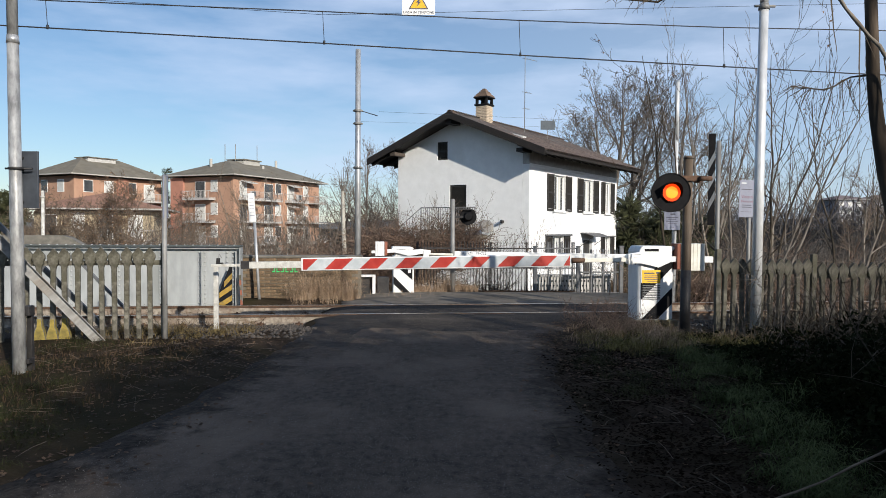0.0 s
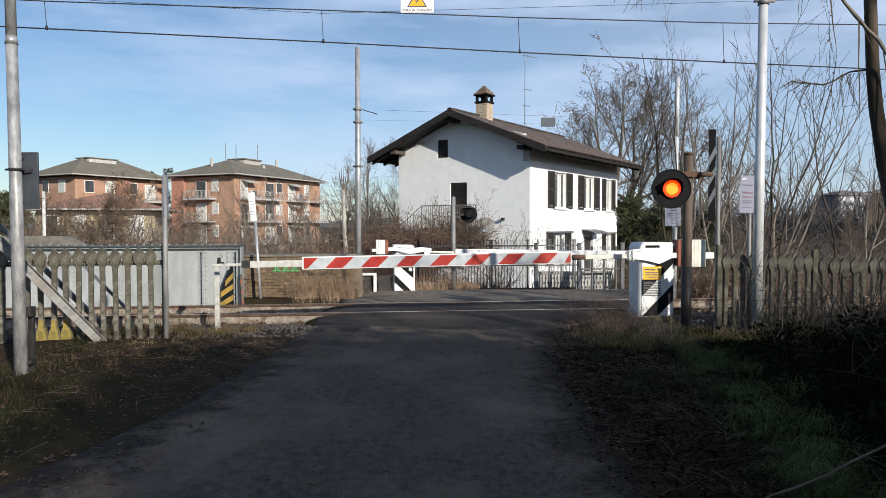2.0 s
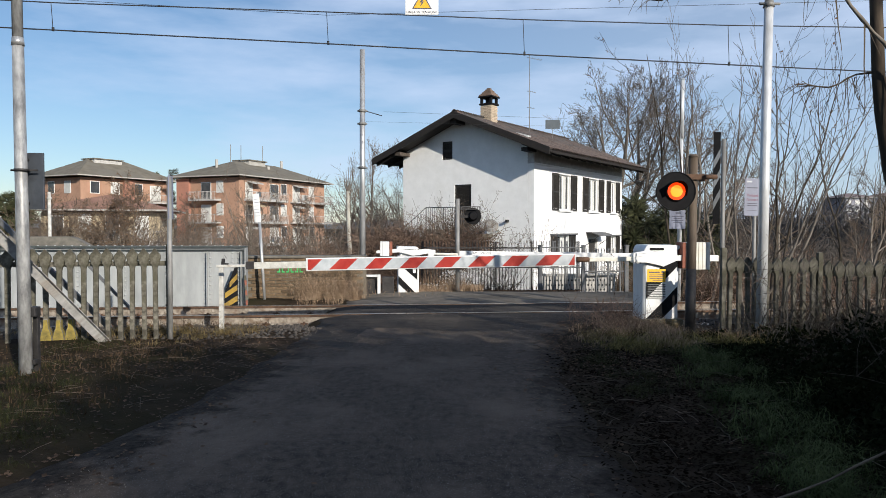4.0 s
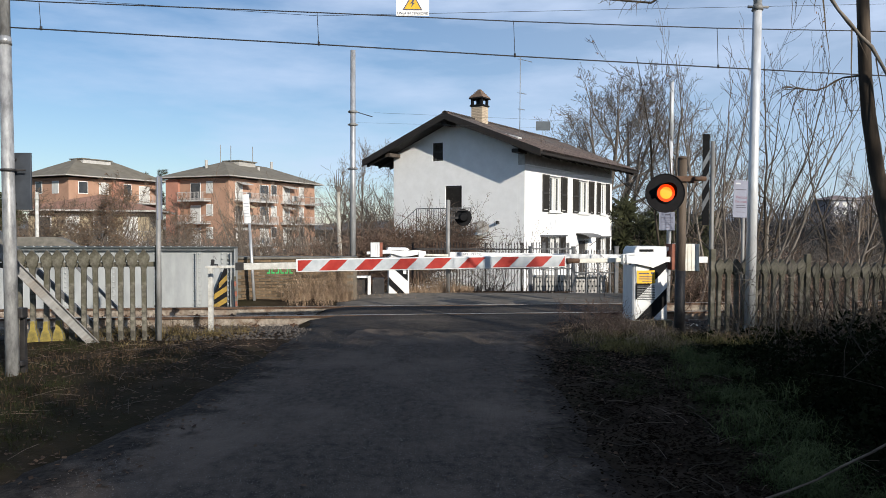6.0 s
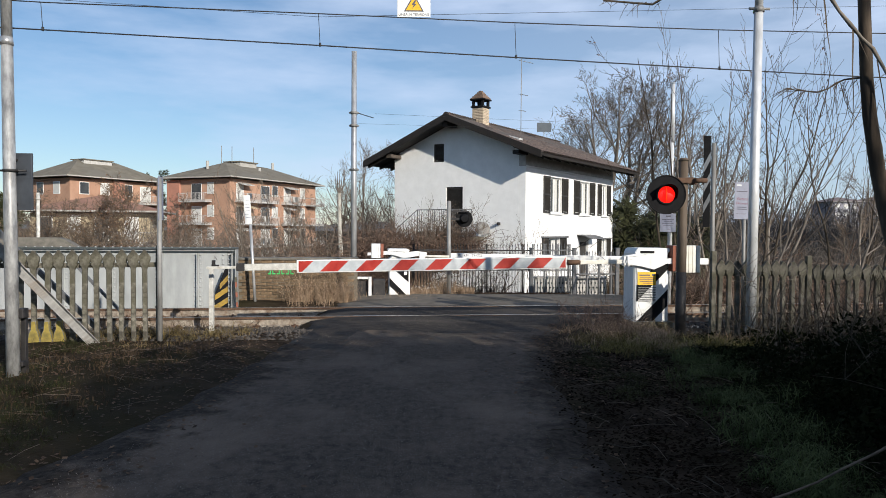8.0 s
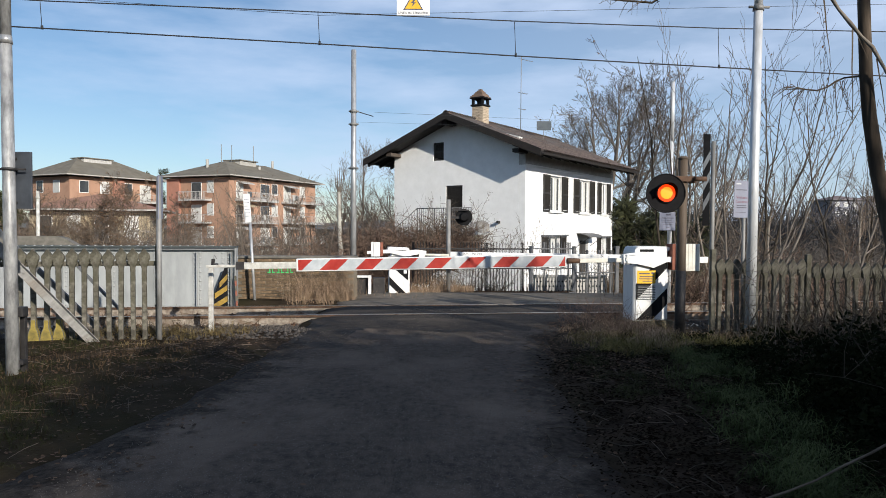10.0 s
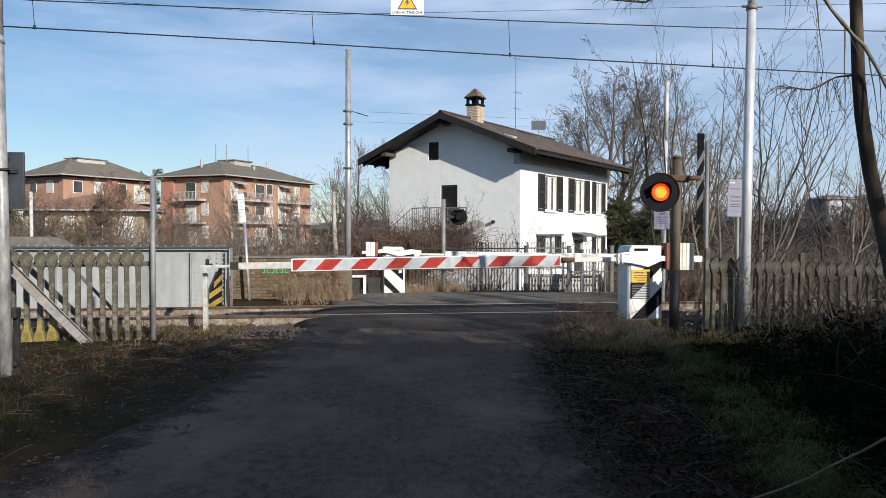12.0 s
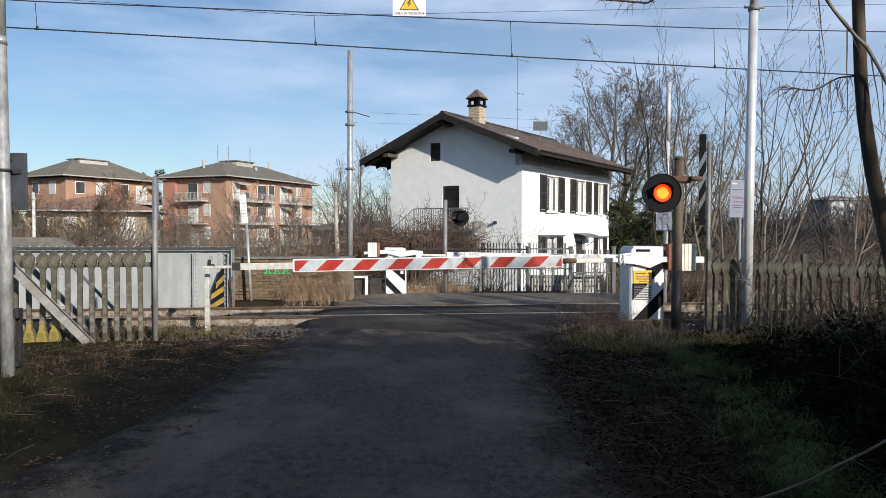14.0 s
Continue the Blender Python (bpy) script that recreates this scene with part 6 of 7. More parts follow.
def build_town():
    FRONT = Matrix.Identity(4)
    # left face of a block at x = 0 looks to -x
    def left(wy):
        return pose(0, wy, 0, 0, 0, -90)
    b = apartment(pose(-27.8, 94, 0, 0, 0, 66), "b", "orange apartment block with white balconies and hipped grey roof", 20, 10.6, 8.5, -4.5, ORANGE_WALL, [
        (FRONT, 20, [(2.0, 1.3, True), (7.4, 1.8, True), (9.6, 1.2, False), (12.6, 1.6, True), (16.4, 1.1, False)], [(1.0, 9.0), (11.2, 15.5), (17.0, 20.6)], []),
        (left(10.6), 10.6, [(1.5, 1.0, False), (5.0, 1.6, True), (7.4, 1.0, False)], [(3.0, 7.6)], [(0.0, 2.2)])], 2.5, [5.35, 2.3, -0.75, -3.8])
    part("roof_hut", box((7.2, 4.2, 9.3), (10.8, 7.0, 11.2)), FASCIA, b, "pale roof stair hut")
    part("hut_roof", box((7.0, 4.0, 11.2), (11.0, 7.2, 11.35)), ROOF_GREY, b)
    for x, y, z, r in ((2.5, 6.0, 11.0, 0.2), (17.0, 6.0, 12.0, 0.2), (10.0, 3.0, 10.5, 0.2), (4.2, 5.0, 13.2, 0.05), (6.6, 5.2, 13.4, 0.05), (12.4, 6.0, 13.9, 0.05)):
        part("flue" if r > 0.1 else "aerial_mast", rod((x, y, 8.8), (x, y, z), r, seg=8), FASCIA if r > 0.1 else GALV_OLD, b)
    # awnings and washing on the balconies
    rng = random.Random(45)
    for x0, x1 in ((1.0, 9.0), (11.2, 15.5)):
        for fl in (5.35, 2.3, -0.75):
            aw = prism(bmesh.new(), [(-1.25, fl + 2.15), (0.0, fl + 2.5), (0.0, fl + 2.45), (-1.25, fl + 2.05)], "x", x0 + 0.4, x0 + 0.4 + rng.uniform(1.8, 3.2))
            part("awning", aw, BALCONY if rng.random() < 0.6 else OCHRE_WALL, b, "faded cloth balcony awning")
            for k in range(3):
                x = x0 + rng.uniform(0.3, x1 - x0 - 1.0)
                part("washing", box((x, -1.36, fl + rng.uniform(0.15, 0.4)), (x + rng.uniform(0.4, 0.9), -1.32, fl + 0.98)), rng.choice((BALCONY, FASCIA, PANEL_GREY)), b, "washing hung on the balcony rail")
    a = apartment(pose(-46.8, 90, 0, 0, 0, 62), "aa", "brick-red apartment block with hipped grey roof", 13.5, 8, 8.2, -4.5, ORANGE_WALL, [
        (FRONT, 13.5, [(2.0, 1.2, False), (5.0, 1.2, False), (8.6, 1.2, False), (11.4, 1.6, True)], [(9.9, 14.0)], [(6.2, 7.8)]),
        (left(8), 8, [(2.0, 1.2, False), (5.4, 1.2, False)], [], [])], 2.6, [5.05, 2.0, -1.05])
    part("roof_hut", box((4, 2.8, 10.0), (8.2, 5.2, 10.7)), STUCCO_GREY, a)
    part("hut_roof", box((3.8, 2.6, 10.7), (8.4, 5.4, 10.82)), ROOF_GREY, a)
    c = apartment(pose(-34.6, 60, 0, 0, 0, 14), "c", "low ochre house with red-brown roof and white eaves", 9.5, 9, 3.05, -3.5, OCHRE_WALL, [
        (FRONT, 9.5, [(1.2, 1.0, True), (3.4, 0.9, False), (5.6, 1.0, True), (8.0, 1.0, True)], [(4.6, 9.6)], [])], 1.5, [0.2, -2.8], ROOF_RED)
    # far blocks across the fields, distance haze mixed into their colours
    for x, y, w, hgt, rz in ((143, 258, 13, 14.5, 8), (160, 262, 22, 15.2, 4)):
        f = apartment(pose(x, y, 0, 0, 0, rz), "far", "distant pale apartment block with haze painted into wall and roof", w, 12, hgt - 1.5, -2, FAR_WALL, [
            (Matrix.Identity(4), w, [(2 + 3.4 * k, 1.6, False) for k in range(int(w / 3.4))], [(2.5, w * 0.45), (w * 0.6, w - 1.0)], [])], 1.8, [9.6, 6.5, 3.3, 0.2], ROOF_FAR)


build_town()


def build_hills():
    rng = random.Random(12)
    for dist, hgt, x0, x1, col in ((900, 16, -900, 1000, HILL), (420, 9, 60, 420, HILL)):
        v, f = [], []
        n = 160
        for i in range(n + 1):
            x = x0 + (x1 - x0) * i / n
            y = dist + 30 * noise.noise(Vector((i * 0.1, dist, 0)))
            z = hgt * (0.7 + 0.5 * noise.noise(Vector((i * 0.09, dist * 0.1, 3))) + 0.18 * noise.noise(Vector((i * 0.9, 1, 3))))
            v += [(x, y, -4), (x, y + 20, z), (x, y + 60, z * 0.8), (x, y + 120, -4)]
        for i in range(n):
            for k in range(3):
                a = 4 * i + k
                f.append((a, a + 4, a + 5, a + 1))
        tagged(raw("far_woods", v, f, col, smooth=True), "distant wooded ridge with haze painted into its colour", "woods", kind="stuff")


build_hills()


# ---- trees and plants ----
def grow(tubes, rng, p, d, length, r, level, cfg, seg):
    """One branch and its children."""
    n = cfg["steps"][level]
    pts, rad = [p.copy()], [r]
    q, dd = p.copy(), d.copy()
    for i in range(n):
        dd = (dd + rnd_dir(rng) * cfg["wander"][level] + Vector((0, 0, cfg["lift"][level]))).normalized()
        q = q + dd * (length / n)
        pts.append(q.copy())
        rad.append(max(cfg["min_r"], r * (1 - (1 - cfg["taper"]) * (i + 1) / n)))
    tubes.add(pts, rad, seg[level])
    if level + 1 >= len(cfg["steps"]):
        return pts[-1]
    kids = cfg["kids"][level]
    for k in range(kids):
        u = cfg["first"][level] + (1 - cfg["first"][level]) * (k + rng.random()) / kids
        i = min(int(u * n), n - 1)
        fr = u * n - i
        base = pts[i].lerp(pts[i + 1], fr)
        axis = (pts[i + 1] - pts[i]).normalized()
        out = axis.orthogonal().normalized()
        out.rotate(Matrix.Rotation(rng.uniform(0, 2 * math.pi), 3, axis))
        ang = radians(rng.uniform(*cfg["angle"][level]))
        kd = axis * math.cos(ang) + out * math.sin(ang)
        kl = length * rng.uniform(*cfg["ratio"][level]) * (1.0 - 0.45 * u)
        grow(tubes, rng, base, kd, kl, max(cfg["min_r"], (rad[i] + (rad[i + 1] - rad[i]) * fr) * cfg["thin"]), level + 1, cfg, seg)


TREE_MID = dict(steps=(6, 5, 4, 3), kids=(12, 8, 6), first=(0.2, 0.2, 0.15), angle=((25, 60), (25, 60), (20, 60)), ratio=((0.4, 0.75), (0.4, 0.7), (0.4, 0.7)), wander=(0.10, 0.16, 0.2, 0.2), lift=(0.12, 0.1, 0.08, 0.04), taper=0.25, thin=0.5, min_r=0.0075)
TREE_ROUND = dict(steps=(7, 7, 5, 4, 3), kids=(17, 10, 7, 5), first=(0.12, 0.28, 0.2, 0.15), angle=((32, 74), (28, 58), (25, 60), (20, 60)), ratio=((0.62, 0.84), (0.36, 0.58), (0.38, 0.6), (0.4, 0.65)), wander=(0.10, 0.15, 0.2, 0.22, 0.22), lift=(0.1, 0.13, 0.09, 0.05, 0.03), taper=0.28, thin=0.44, min_r=0.0085)
TREE_FINE = dict(steps=(6, 6, 5, 4), kids=(15, 10, 8), first=(0.15, 0.2, 0.15), angle=((30, 70), (28, 62), (25, 62)), ratio=((0.5, 0.8), (0.4, 0.65), (0.4, 0.65)), wander=(0.12, 0.18, 0.22, 0.24), lift=(0.10, 0.06, 0.05, 0.02), taper=0.25, thin=0.45, min_r=0.006)
SAPLING = dict(steps=(10, 8, 6), kids=(8, 6), first=(0.22, 0.15), angle=((22, 60), (22, 60)), ratio=((0.3, 0.62), (0.25, 0.5)), wander=(0.15, 0.21, 0.24), lift=(0.07, 0.14, 0.10), taper=0.2, thin=0.5, min_r=0.0035)


def tree(name, at, height, r, cfg, seed, label, d=(0, 0, 1), bark=None, category="tree", stems=1, leaves=0, leaf_mat=None, leaf_size=0.06, group=""):
    rng = random.Random(seed)
    t = thing(name, at, label, category, group)
    trunk, crown = Tubes(), Tubes()
    seg = (10, 6, 4, 3, 3)
    for s in range(stems):
        dd = Vector(d)
        if stems > 1:
            dd = (dd + Vector((rng.uniform(-0.35, 0.35), rng.uniform(-0.3, 0.3), 0))).normalized()
        p = Vector((rng.uniform(-0.15, 0.15) * (stems - 1) ** 0.5, rng.uniform(-0.15, 0.15) * (stems - 1) ** 0.5, -0.15))
        n = cfg["steps"][0]
        hh = height * (1 if s == 0 else rng.uniform(0.55, 0.95))
        pts, rad = [p.copy()], [r * 1.15]
        q = p.copy()
        for i in range(n):
            dd = (dd + rnd_dir(rng) * cfg["wander"][0] + Vector((0, 0, cfg["lift"][0]))).normalized()
            q = q + dd * (hh / n)
            pts.append(q.copy())
            rad.append(max(cfg["min_r"], r * (1 - 0.85 * (i + 1) / n)))
        trunk.add(pts, rad, seg[0])
        kids = cfg["kids"][0]
        for k in range(kids):
            u = cfg["first"][0] + (0.97 - cfg["first"][0]) * (k + rng.random()) / kids
            i = min(int(u * n), n - 1)
            fr = u * n - i
            base = pts[i].lerp(pts[i + 1], fr)
            axis = (pts[i + 1] - pts[i]).normalized()
            out = axis.orthogonal().normalized()
            out.rotate(Matrix.Rotation(rng.uniform(0, 2 * math.pi), 3, axis))
            ang = radians(rng.uniform(*cfg["angle"][0]))
            kd = axis * math.cos(ang) + out * math.sin(ang)
            kl = hh * rng.uniform(*cfg["ratio"][0]) * (1.0 - 0.55 * u)
            grow(crown, rng, base, kd, kl, max(cfg["min_r"], (rad[i] * (1 - fr) + rad[i + 1] * fr) * 0.6), 1, cfg, seg)
    raw("trunk", trunk.v, trunk.f, bark or BARK, t, smooth=True)
    raw("crown", crown.v, crown.f, TWIG if bark is None else bark, t)["label"] = "bare winter branches and twigs"
    if leaves:
        lv = Tubes()
        for _ in range(leaves):
            p = crown.v[rng.randrange(len(crown.v))]
            lv.leaf(p + rnd_dir(rng) * 0.03, rnd_dir(rng) * leaf_size, rnd_dir(rng) * leaf_size)
        raw("leaves", lv.v, lv.f, leaf_mat or LEAF_BROWN, t)["label"] = "few withered brown leaves"
    return t


# the wide bare tree behind the house
tree("bare_tree", pose(10.3, 46.0, -1.5), 10.8, 0.30, TREE_ROUND, 22, "large bare broad-crowned tree behind the house", bark=GREY_TWIG)
tree("bare_tree", pose(12.4, 49.0, -1.5), 11.0, 0.26, TREE_ROUND, 27, "large bare broad-crowned tree behind the house", (0.05, 0, 1), bark=GREY_TWIG)
tree("bare_tree", pose(14.6, 43.0, -1.5), 10.5, 0.22, TREE_MID, 33, "bare tree with dense fine branches", bark=GREY_TWIG, leaves=200)
tree("bare_tree", pose(8.2, 52.0, -1.5), 9.0, 0.2, TREE_MID, 35, "bare tree with dense fine branches")


def spread_trees():
    """Bare trees and thickets of the middle distance, copied from three kinds."""
    rng = random.Random(77)
    kinds = [tree("bare_tree", pose(-6.5, 44.0, -2.0), 6.2, 0.13, TREE_MID, 51, "slim bare tree in the middle distance", group="bare trees"),
             tree("bare_tree", pose(-2.5, 48.0, -2.0), 8.2, 0.14, TREE_MID, 52, "slim bare tree in the middle distance", group="bare trees"),
             tree("bare_tree", pose(-10.5, 50.0, -2.2), 4.8, 0.09, TREE_MID, 53, "slim bare tree in the middle distance", leaves=150, group="bare trees")]
    places = [(-4.6, 42), (-1.0, 44), (-8.0, 47), (-5.5, 53), (-12.5, 46), (-3.4, 57), (0.5, 52), (-15, 52), (-18, 48), (-22, 50), (-20, 56), (-26, 54), (-29, 50), (-7, 62), (-1, 60), (-11, 58),
              (17.5, 40), (20.5, 44), (24, 42), (28, 47), (17, 52), (22, 55), (33, 52), (38, 56), (30, 60), (42, 62), (46, 58), (14.0, 36)]
    for x, y in places:
        k = rng.choice(kinds)
        s = rng.uniform(0.55, 0.85) if x < -6 else rng.uniform(0.75, 1.1) if x < 0 else rng.uniform(0.6, 0.9)
        copy_thing(k, pose(x, y, ground_z(x, y) - 0.1, 0, 0, rng.uniform(0, 360)) @ Matrix.Scale(s, 4))


spread_trees()


def thicket(name, pts, n, size, material, label, seed, r=0.008, up=0.35, category="bush"):
    """Tangled bare brush: many arched stems over a stretch of ground."""
    rng = random.Random(seed)
    t = Tubes()
    for _ in range(n):
        x0, x1, y0, y1, z0 = rng.choice(pts)
        p = Vector((rng.uniform(x0, x1), rng.uniform(y0, y1), 0))
        p.z = (ground_z(p.x, p.y) if z0 is None else z0) - 0.05
        d = rnd_dir(rng, up * 3)
        d.z = abs(d.z) + 0.15
        L = size * rng.uniform(0.45, 1.2)
        q, path = p.copy(), [p.copy()]
        for i in range(5):
            d = (d + rnd_dir(rng) * 0.28 + Vector((0, 0, -0.10 * i * (1 - up)))).normalized()
            q = q + d * L / 5
            path.append(q.copy())
        rr = r * rng.uniform(0.6, 1.3)
        t.add(path, [rr * (1 - 0.14 * i) for i in range(6)], 3)
        for _k in range(3):
            i = rng.randrange(1, 5)
            e = path[i] + (rnd_dir(rng, 0.4) * L * 0.3)
            t.add([path[i], (path[i] + e) / 2 + rnd_dir(rng) * 0.03 * L, e], [rr * 0.6, rr * 0.45, rr * 0.25], 3)
    return tagged(raw(name, t.v, t.f, material), label, category, kind="stuff")


thicket("brushwood", [(-2.4, 1.0, 20.0, 22.0, 0.75), (-4.4, 0.6, 20.5, 23.5, 0.3), (-2.4, -0.3, 19.6, 22.0, 0.0), (-2.4, 0.9, 20.0, 22.0, 0.9)], 2000, 1.15, TWIG_RED, "tangled reddish-brown brushwood heap by the house", 5, 0.011, 0.1)
thicket("brushwood", [(-0.4, 1.1, 20.6, 21.6, 1.2), (-1.6, 0.4, 20.6, 21.8, 1.05)], 260, 1.25, TWIG, "pale bare twigs on top of the brushwood heap", 15, 0.009, 0.35)
thicket("brambles", [(-0.2, 1.7, 19.0, 19.6, None)], 130, 1.3, GREY_TWIG, "bare brambles growing through the railing", 6, 0.008, 0.3)
thicket("scrub", [(-9.5, -2.2, 19.0, 30.0, None), (-16, -3.0, 24.0, 38.0, None)], 1500, 2.3, TWIG, "leafless brown scrub behind the brick wall", 7, 0.014, 0.5)
thicket("scrub", [(-34, -12, 34.0, 52.0, None), (-34, -8, 44.0, 56.0, None)], 2700, 3.5, GREY_TWIG, "leafless scrub before the apartment blocks", 8, 0.02, 0.5)
thicket("scrub", [(6, 26, 16.5, 34.0, None)], 1700, 1.9, TWIG, "leafless scrub in the field beyond the track", 9, 0.012, 0.4)
thicket("scrub", [(20, 75, 44.0, 95.0, None)], 2400, 3.4, GREY_TWIG, "leafless hedge across the field", 10, 0.03, 0.5)
thicket("scrub", [(34, 150, 98.0, 140.0, None)], 4200, 9.5, HEDGE_FAR, "far leafless hedge line with haze painted into its colour", 13, 0.09, 0.8)
thicket("scrub", [(4.6, 9.0, 13.9, 16.4, None)], 500, 1.5, TWIG_RED, "bare undergrowth beside the rails", 11, 0.008, 0.5)
thicket("brambles", [(4.2, 7.4, 8.6, 10.4, None), (4.4, 7.6, 5.6, 10.0, None), (3.6, 6, 4.6, 8, None), (5.2, 7.4, 8.6, 10.2, None)], 430, 1.1, BARK_DARK, "dark bramble tangle along the concrete fence", 12, 0.008, 0.3)


def build_saplings():
    """Upright bare shoots along and beyond the right-hand fence."""
    rng = random.Random(31)
    spots = [(4.95, 14.9, 5.6), (5.6, 15.2, 5.8), (6.0, 13.2, 5.2), (5.55, 12.2, 4.7), (6.7, 14.4, 5.4), (7.6, 13.4, 4.9), (8.4, 15.0, 5.2), (6.1, 18.2, 6.8), (7.4, 17.0, 5.4), (5.1, 12.4, 4.6), (7.1, 11.6, 4.4)]
    for i, (x, y, h) in enumerate(spots):
        lean = (rng.uniform(-0.05, 0.28), rng.uniform(-0.1, 0.1), 1)
        tree("sapling", pose(x, y, ground_z(x, y)), h, 0.011 + 0.0042 * h, SAPLING, 100 + i, "tall thin bare sapling by the railway fence", lean, GREY_TWIG if i % 2 else BARK_DARK, "sapling", 1 if i % 3 else 2, 40 if i % 4 == 0 else 0, group="saplings by the fence")
    row = [(-5.9, 22, 3.6), (-5.3, 21, 3.9), (-4.9, 22.4, 4.2), (-4.4, 21.4, 3.7), (-4.0, 23, 4.0), (-3.4, 22, 3.5), (-6.4, 23, 3.7), (-7.0, 24, 3.3), (-5.0, 26, 4.2), (-6.0, 27, 4.4), (-8.6, 25, 3.0), (-10.2, 26, 3.0), (-11.8, 25, 2.6), (-13.5, 28, 2.9), (-15.5, 30, 2.8), (-2.9, 24, 3.6)]
    for i, (x, y, h) in enumerate(row):
        tree("sapling", pose(x, y, ground_z(x, y)), h, 0.022, SAPLING, 200 + i, "bare sapling in the scrub behind the wall", (rng.uniform(-0.1, 0.1), 0, 1), None, "sapling", 2, 25 if i % 2 else 0, group="saplings behind the wall")


tree("bare_tree", pose(-16.4, 34.0, -1.4), 5.0, 0.07, TREE_FINE, 68, "small tree with clinging reddish-brown leaves", bark=TWIG, stems=3, leaves=12000, leaf_size=0.045)
tree("bare_tree", pose(-18.6, 33.0, -1.4), 4.2, 0.06, TREE_FINE, 59, "small tree with clinging reddish-brown leaves", bark=TWIG, stems=3, leaves=4500, leaf_size=0.042)
tree("bare_tree", pose(-13.4, 36.0, -1.4), 3.8, 0.08, TREE_FINE, 60, "small tree with clinging reddish-brown leaves", bark=TWIG, leaves=1800, leaf_size=0.06)
build_saplings()
for spot, (sx, sy, sh) in enumerate([(-0.6, 20.2, 3.0), (0.9, 20.4, 3.2), (1.7, 20.0, 2.4), (3.2, 22.5, 2.6), (-1.9, 20.6, 2.4)]):
    tree("sapling", pose(sx, sy, ground_z(sx, sy)), sh, 0.014, SAPLING, 300 + spot, "thin bare shoots rising from the brushwood by the house", (0.1, 0, 1), TWIG, "sapling", 3, group="shoots by the house")


def build_near_trunk():
    """The dark trunk at the lane's edge with drooping dead vines."""
    t = thing("vine_tree", pose(4.13, 6.5, -0.522) @ Matrix.Scale(1.444, 4), "dark leaning trunk hung with drooping dead vines", "tree")
    tr = Tubes()
    stem = [(0.5, 0.1, -0.3), (0.3, 0.05, 0.3), (0.13, 0, 1.0), (-0.008, 0, 1.53), (-0.066, 0, 1.776), (-0.127, 0, 2.135), (-0.152, 0, 2.37), (-0.178, 0, 2.85), (-0.21, 0, 3.5), (-0.26, 0, 4.5)]
    tr.add([Vector(q) for q in stem], [0.070, 0.062, 0.052, 0.046, 0.044, 0.041, 0.038, 0.036, 0.033, 0.028], 14)
    raw("trunk", tr.v, tr.f, TRUNK_BROWN, t, smooth=True)
    rng = random.Random(8)
    br, pale = Tubes(), Tubes()
    def limb(tubes, pts, r0, r1):
        n = len(pts)
        tubes.add([Vector(p) for p in pts], [(r0 + (r1 - r0) * i / (n - 1)) * (1.25 if i % 2 else 0.9) for i in range(n)], 7)
    limb(pale, [(-0.62, -0.12, 3.06), (-0.46, -0.12, 2.85), (-0.40, -0.12, 2.76), (-0.33, -0.12, 2.68), (-0.26, -0.12, 2.60), (-0.19, -0.12, 2.535), (-0.115, -0.12, 2.41), (-0.02, -0.12, 2.24), (0.10, -0.12, 2.02), (0.22, -0.12, 1.8), (0.36, -0.1, 1.4), (0.45, -0.05, 0.6), (0.5, 0, -0.2)], 0.0105, 0.010)
    raw("limb", pale.v, pale.f, BARK, t, smooth=True)["label"] = "pale grey crossing limb"
    limb(br, [(-0.15, 0, 2.385), (-0.21, 0.03, 2.386), (-0.264, 0.05, 2.382), (-0.318, 0.05, 2.357), (-0.37, 0.05, 2.322), (-0.43, 0.06, 2.302), (-0.497, 0.07, 2.31), (-0.551, 0.08, 2.323)], 0.006, 0.0045)
    raw("thin_limb", br.v, br.f, BARK_DARK, t, smooth=True)
    br = Tubes()
    limb(br, [(-0.24, 0, 3.9), (-0.8, 0.6, 3.35), (-1.25, 0.9, 3.12), (-1.6, 1.0, 3.18)], 0.016, 0.006)
    raw("upper_limb", br.v, br.f, BARK_DARK, t, smooth=True)
    v = Tubes()
    # limp strands under the thin limb
    for k in range(20):
        u = rng.random()
        p = Vector((-0.18 - 0.37 * u, 0.05, 2.384 - 0.075 * u))
        L = rng.choice((0.07, 0.12, 0.2, 0.3, 0.38)) * rng.uniform(0.7, 1.1)
        d = Vector((rng.uniform(-0.7, 0.5), rng.uniform(-0.2, 0.2), -1)).normalized()
        path = [p]
        for i in range(5):
            d = (d + rnd_dir(rng) * 0.22 + Vector((0, 0, -0.10))).normalized()
            path.append(path[-1] + d * L / 5)
        w = rng.uniform(0.5, 1.1)
        v.add(path, [q * w for q in (0.003, 0.0028, 0.0025, 0.0022, 0.0016, 0.0008)], 3)
    # strands that fan out past the limb's end
    for k in range(12):
        p = Vector((-0.50 - 0.006 * k, 0.07, 2.312))
        e = p + Vector((rng.uniform(-0.24, -0.06), rng.uniform(-0.1, 0.1), rng.uniform(-0.26, 0.04)))
        v.add([p, p.lerp(e, 0.5) + Vector((0, 0, 0.035)), e], [0.003, 0.0024, 0.0008], 3)
    # short strands at the tip of the upper limb
    for k in range(14):
        u = k / 13
        p = Vector((-1.2 - 0.4 * u, 0.87 + 0.13 * u, 3.125 + 0.05 * u))
        e = p + Vector((rng.uniform(-0.16, 0.06), rng.uniform(-0.05, 0.05), rng.uniform(-0.14, -0.02)))
        v.add([p, p.lerp(e, 0.5) + Vector((0, 0, 0.015)), e], [0.003, 0.0024, 0.001], 3)
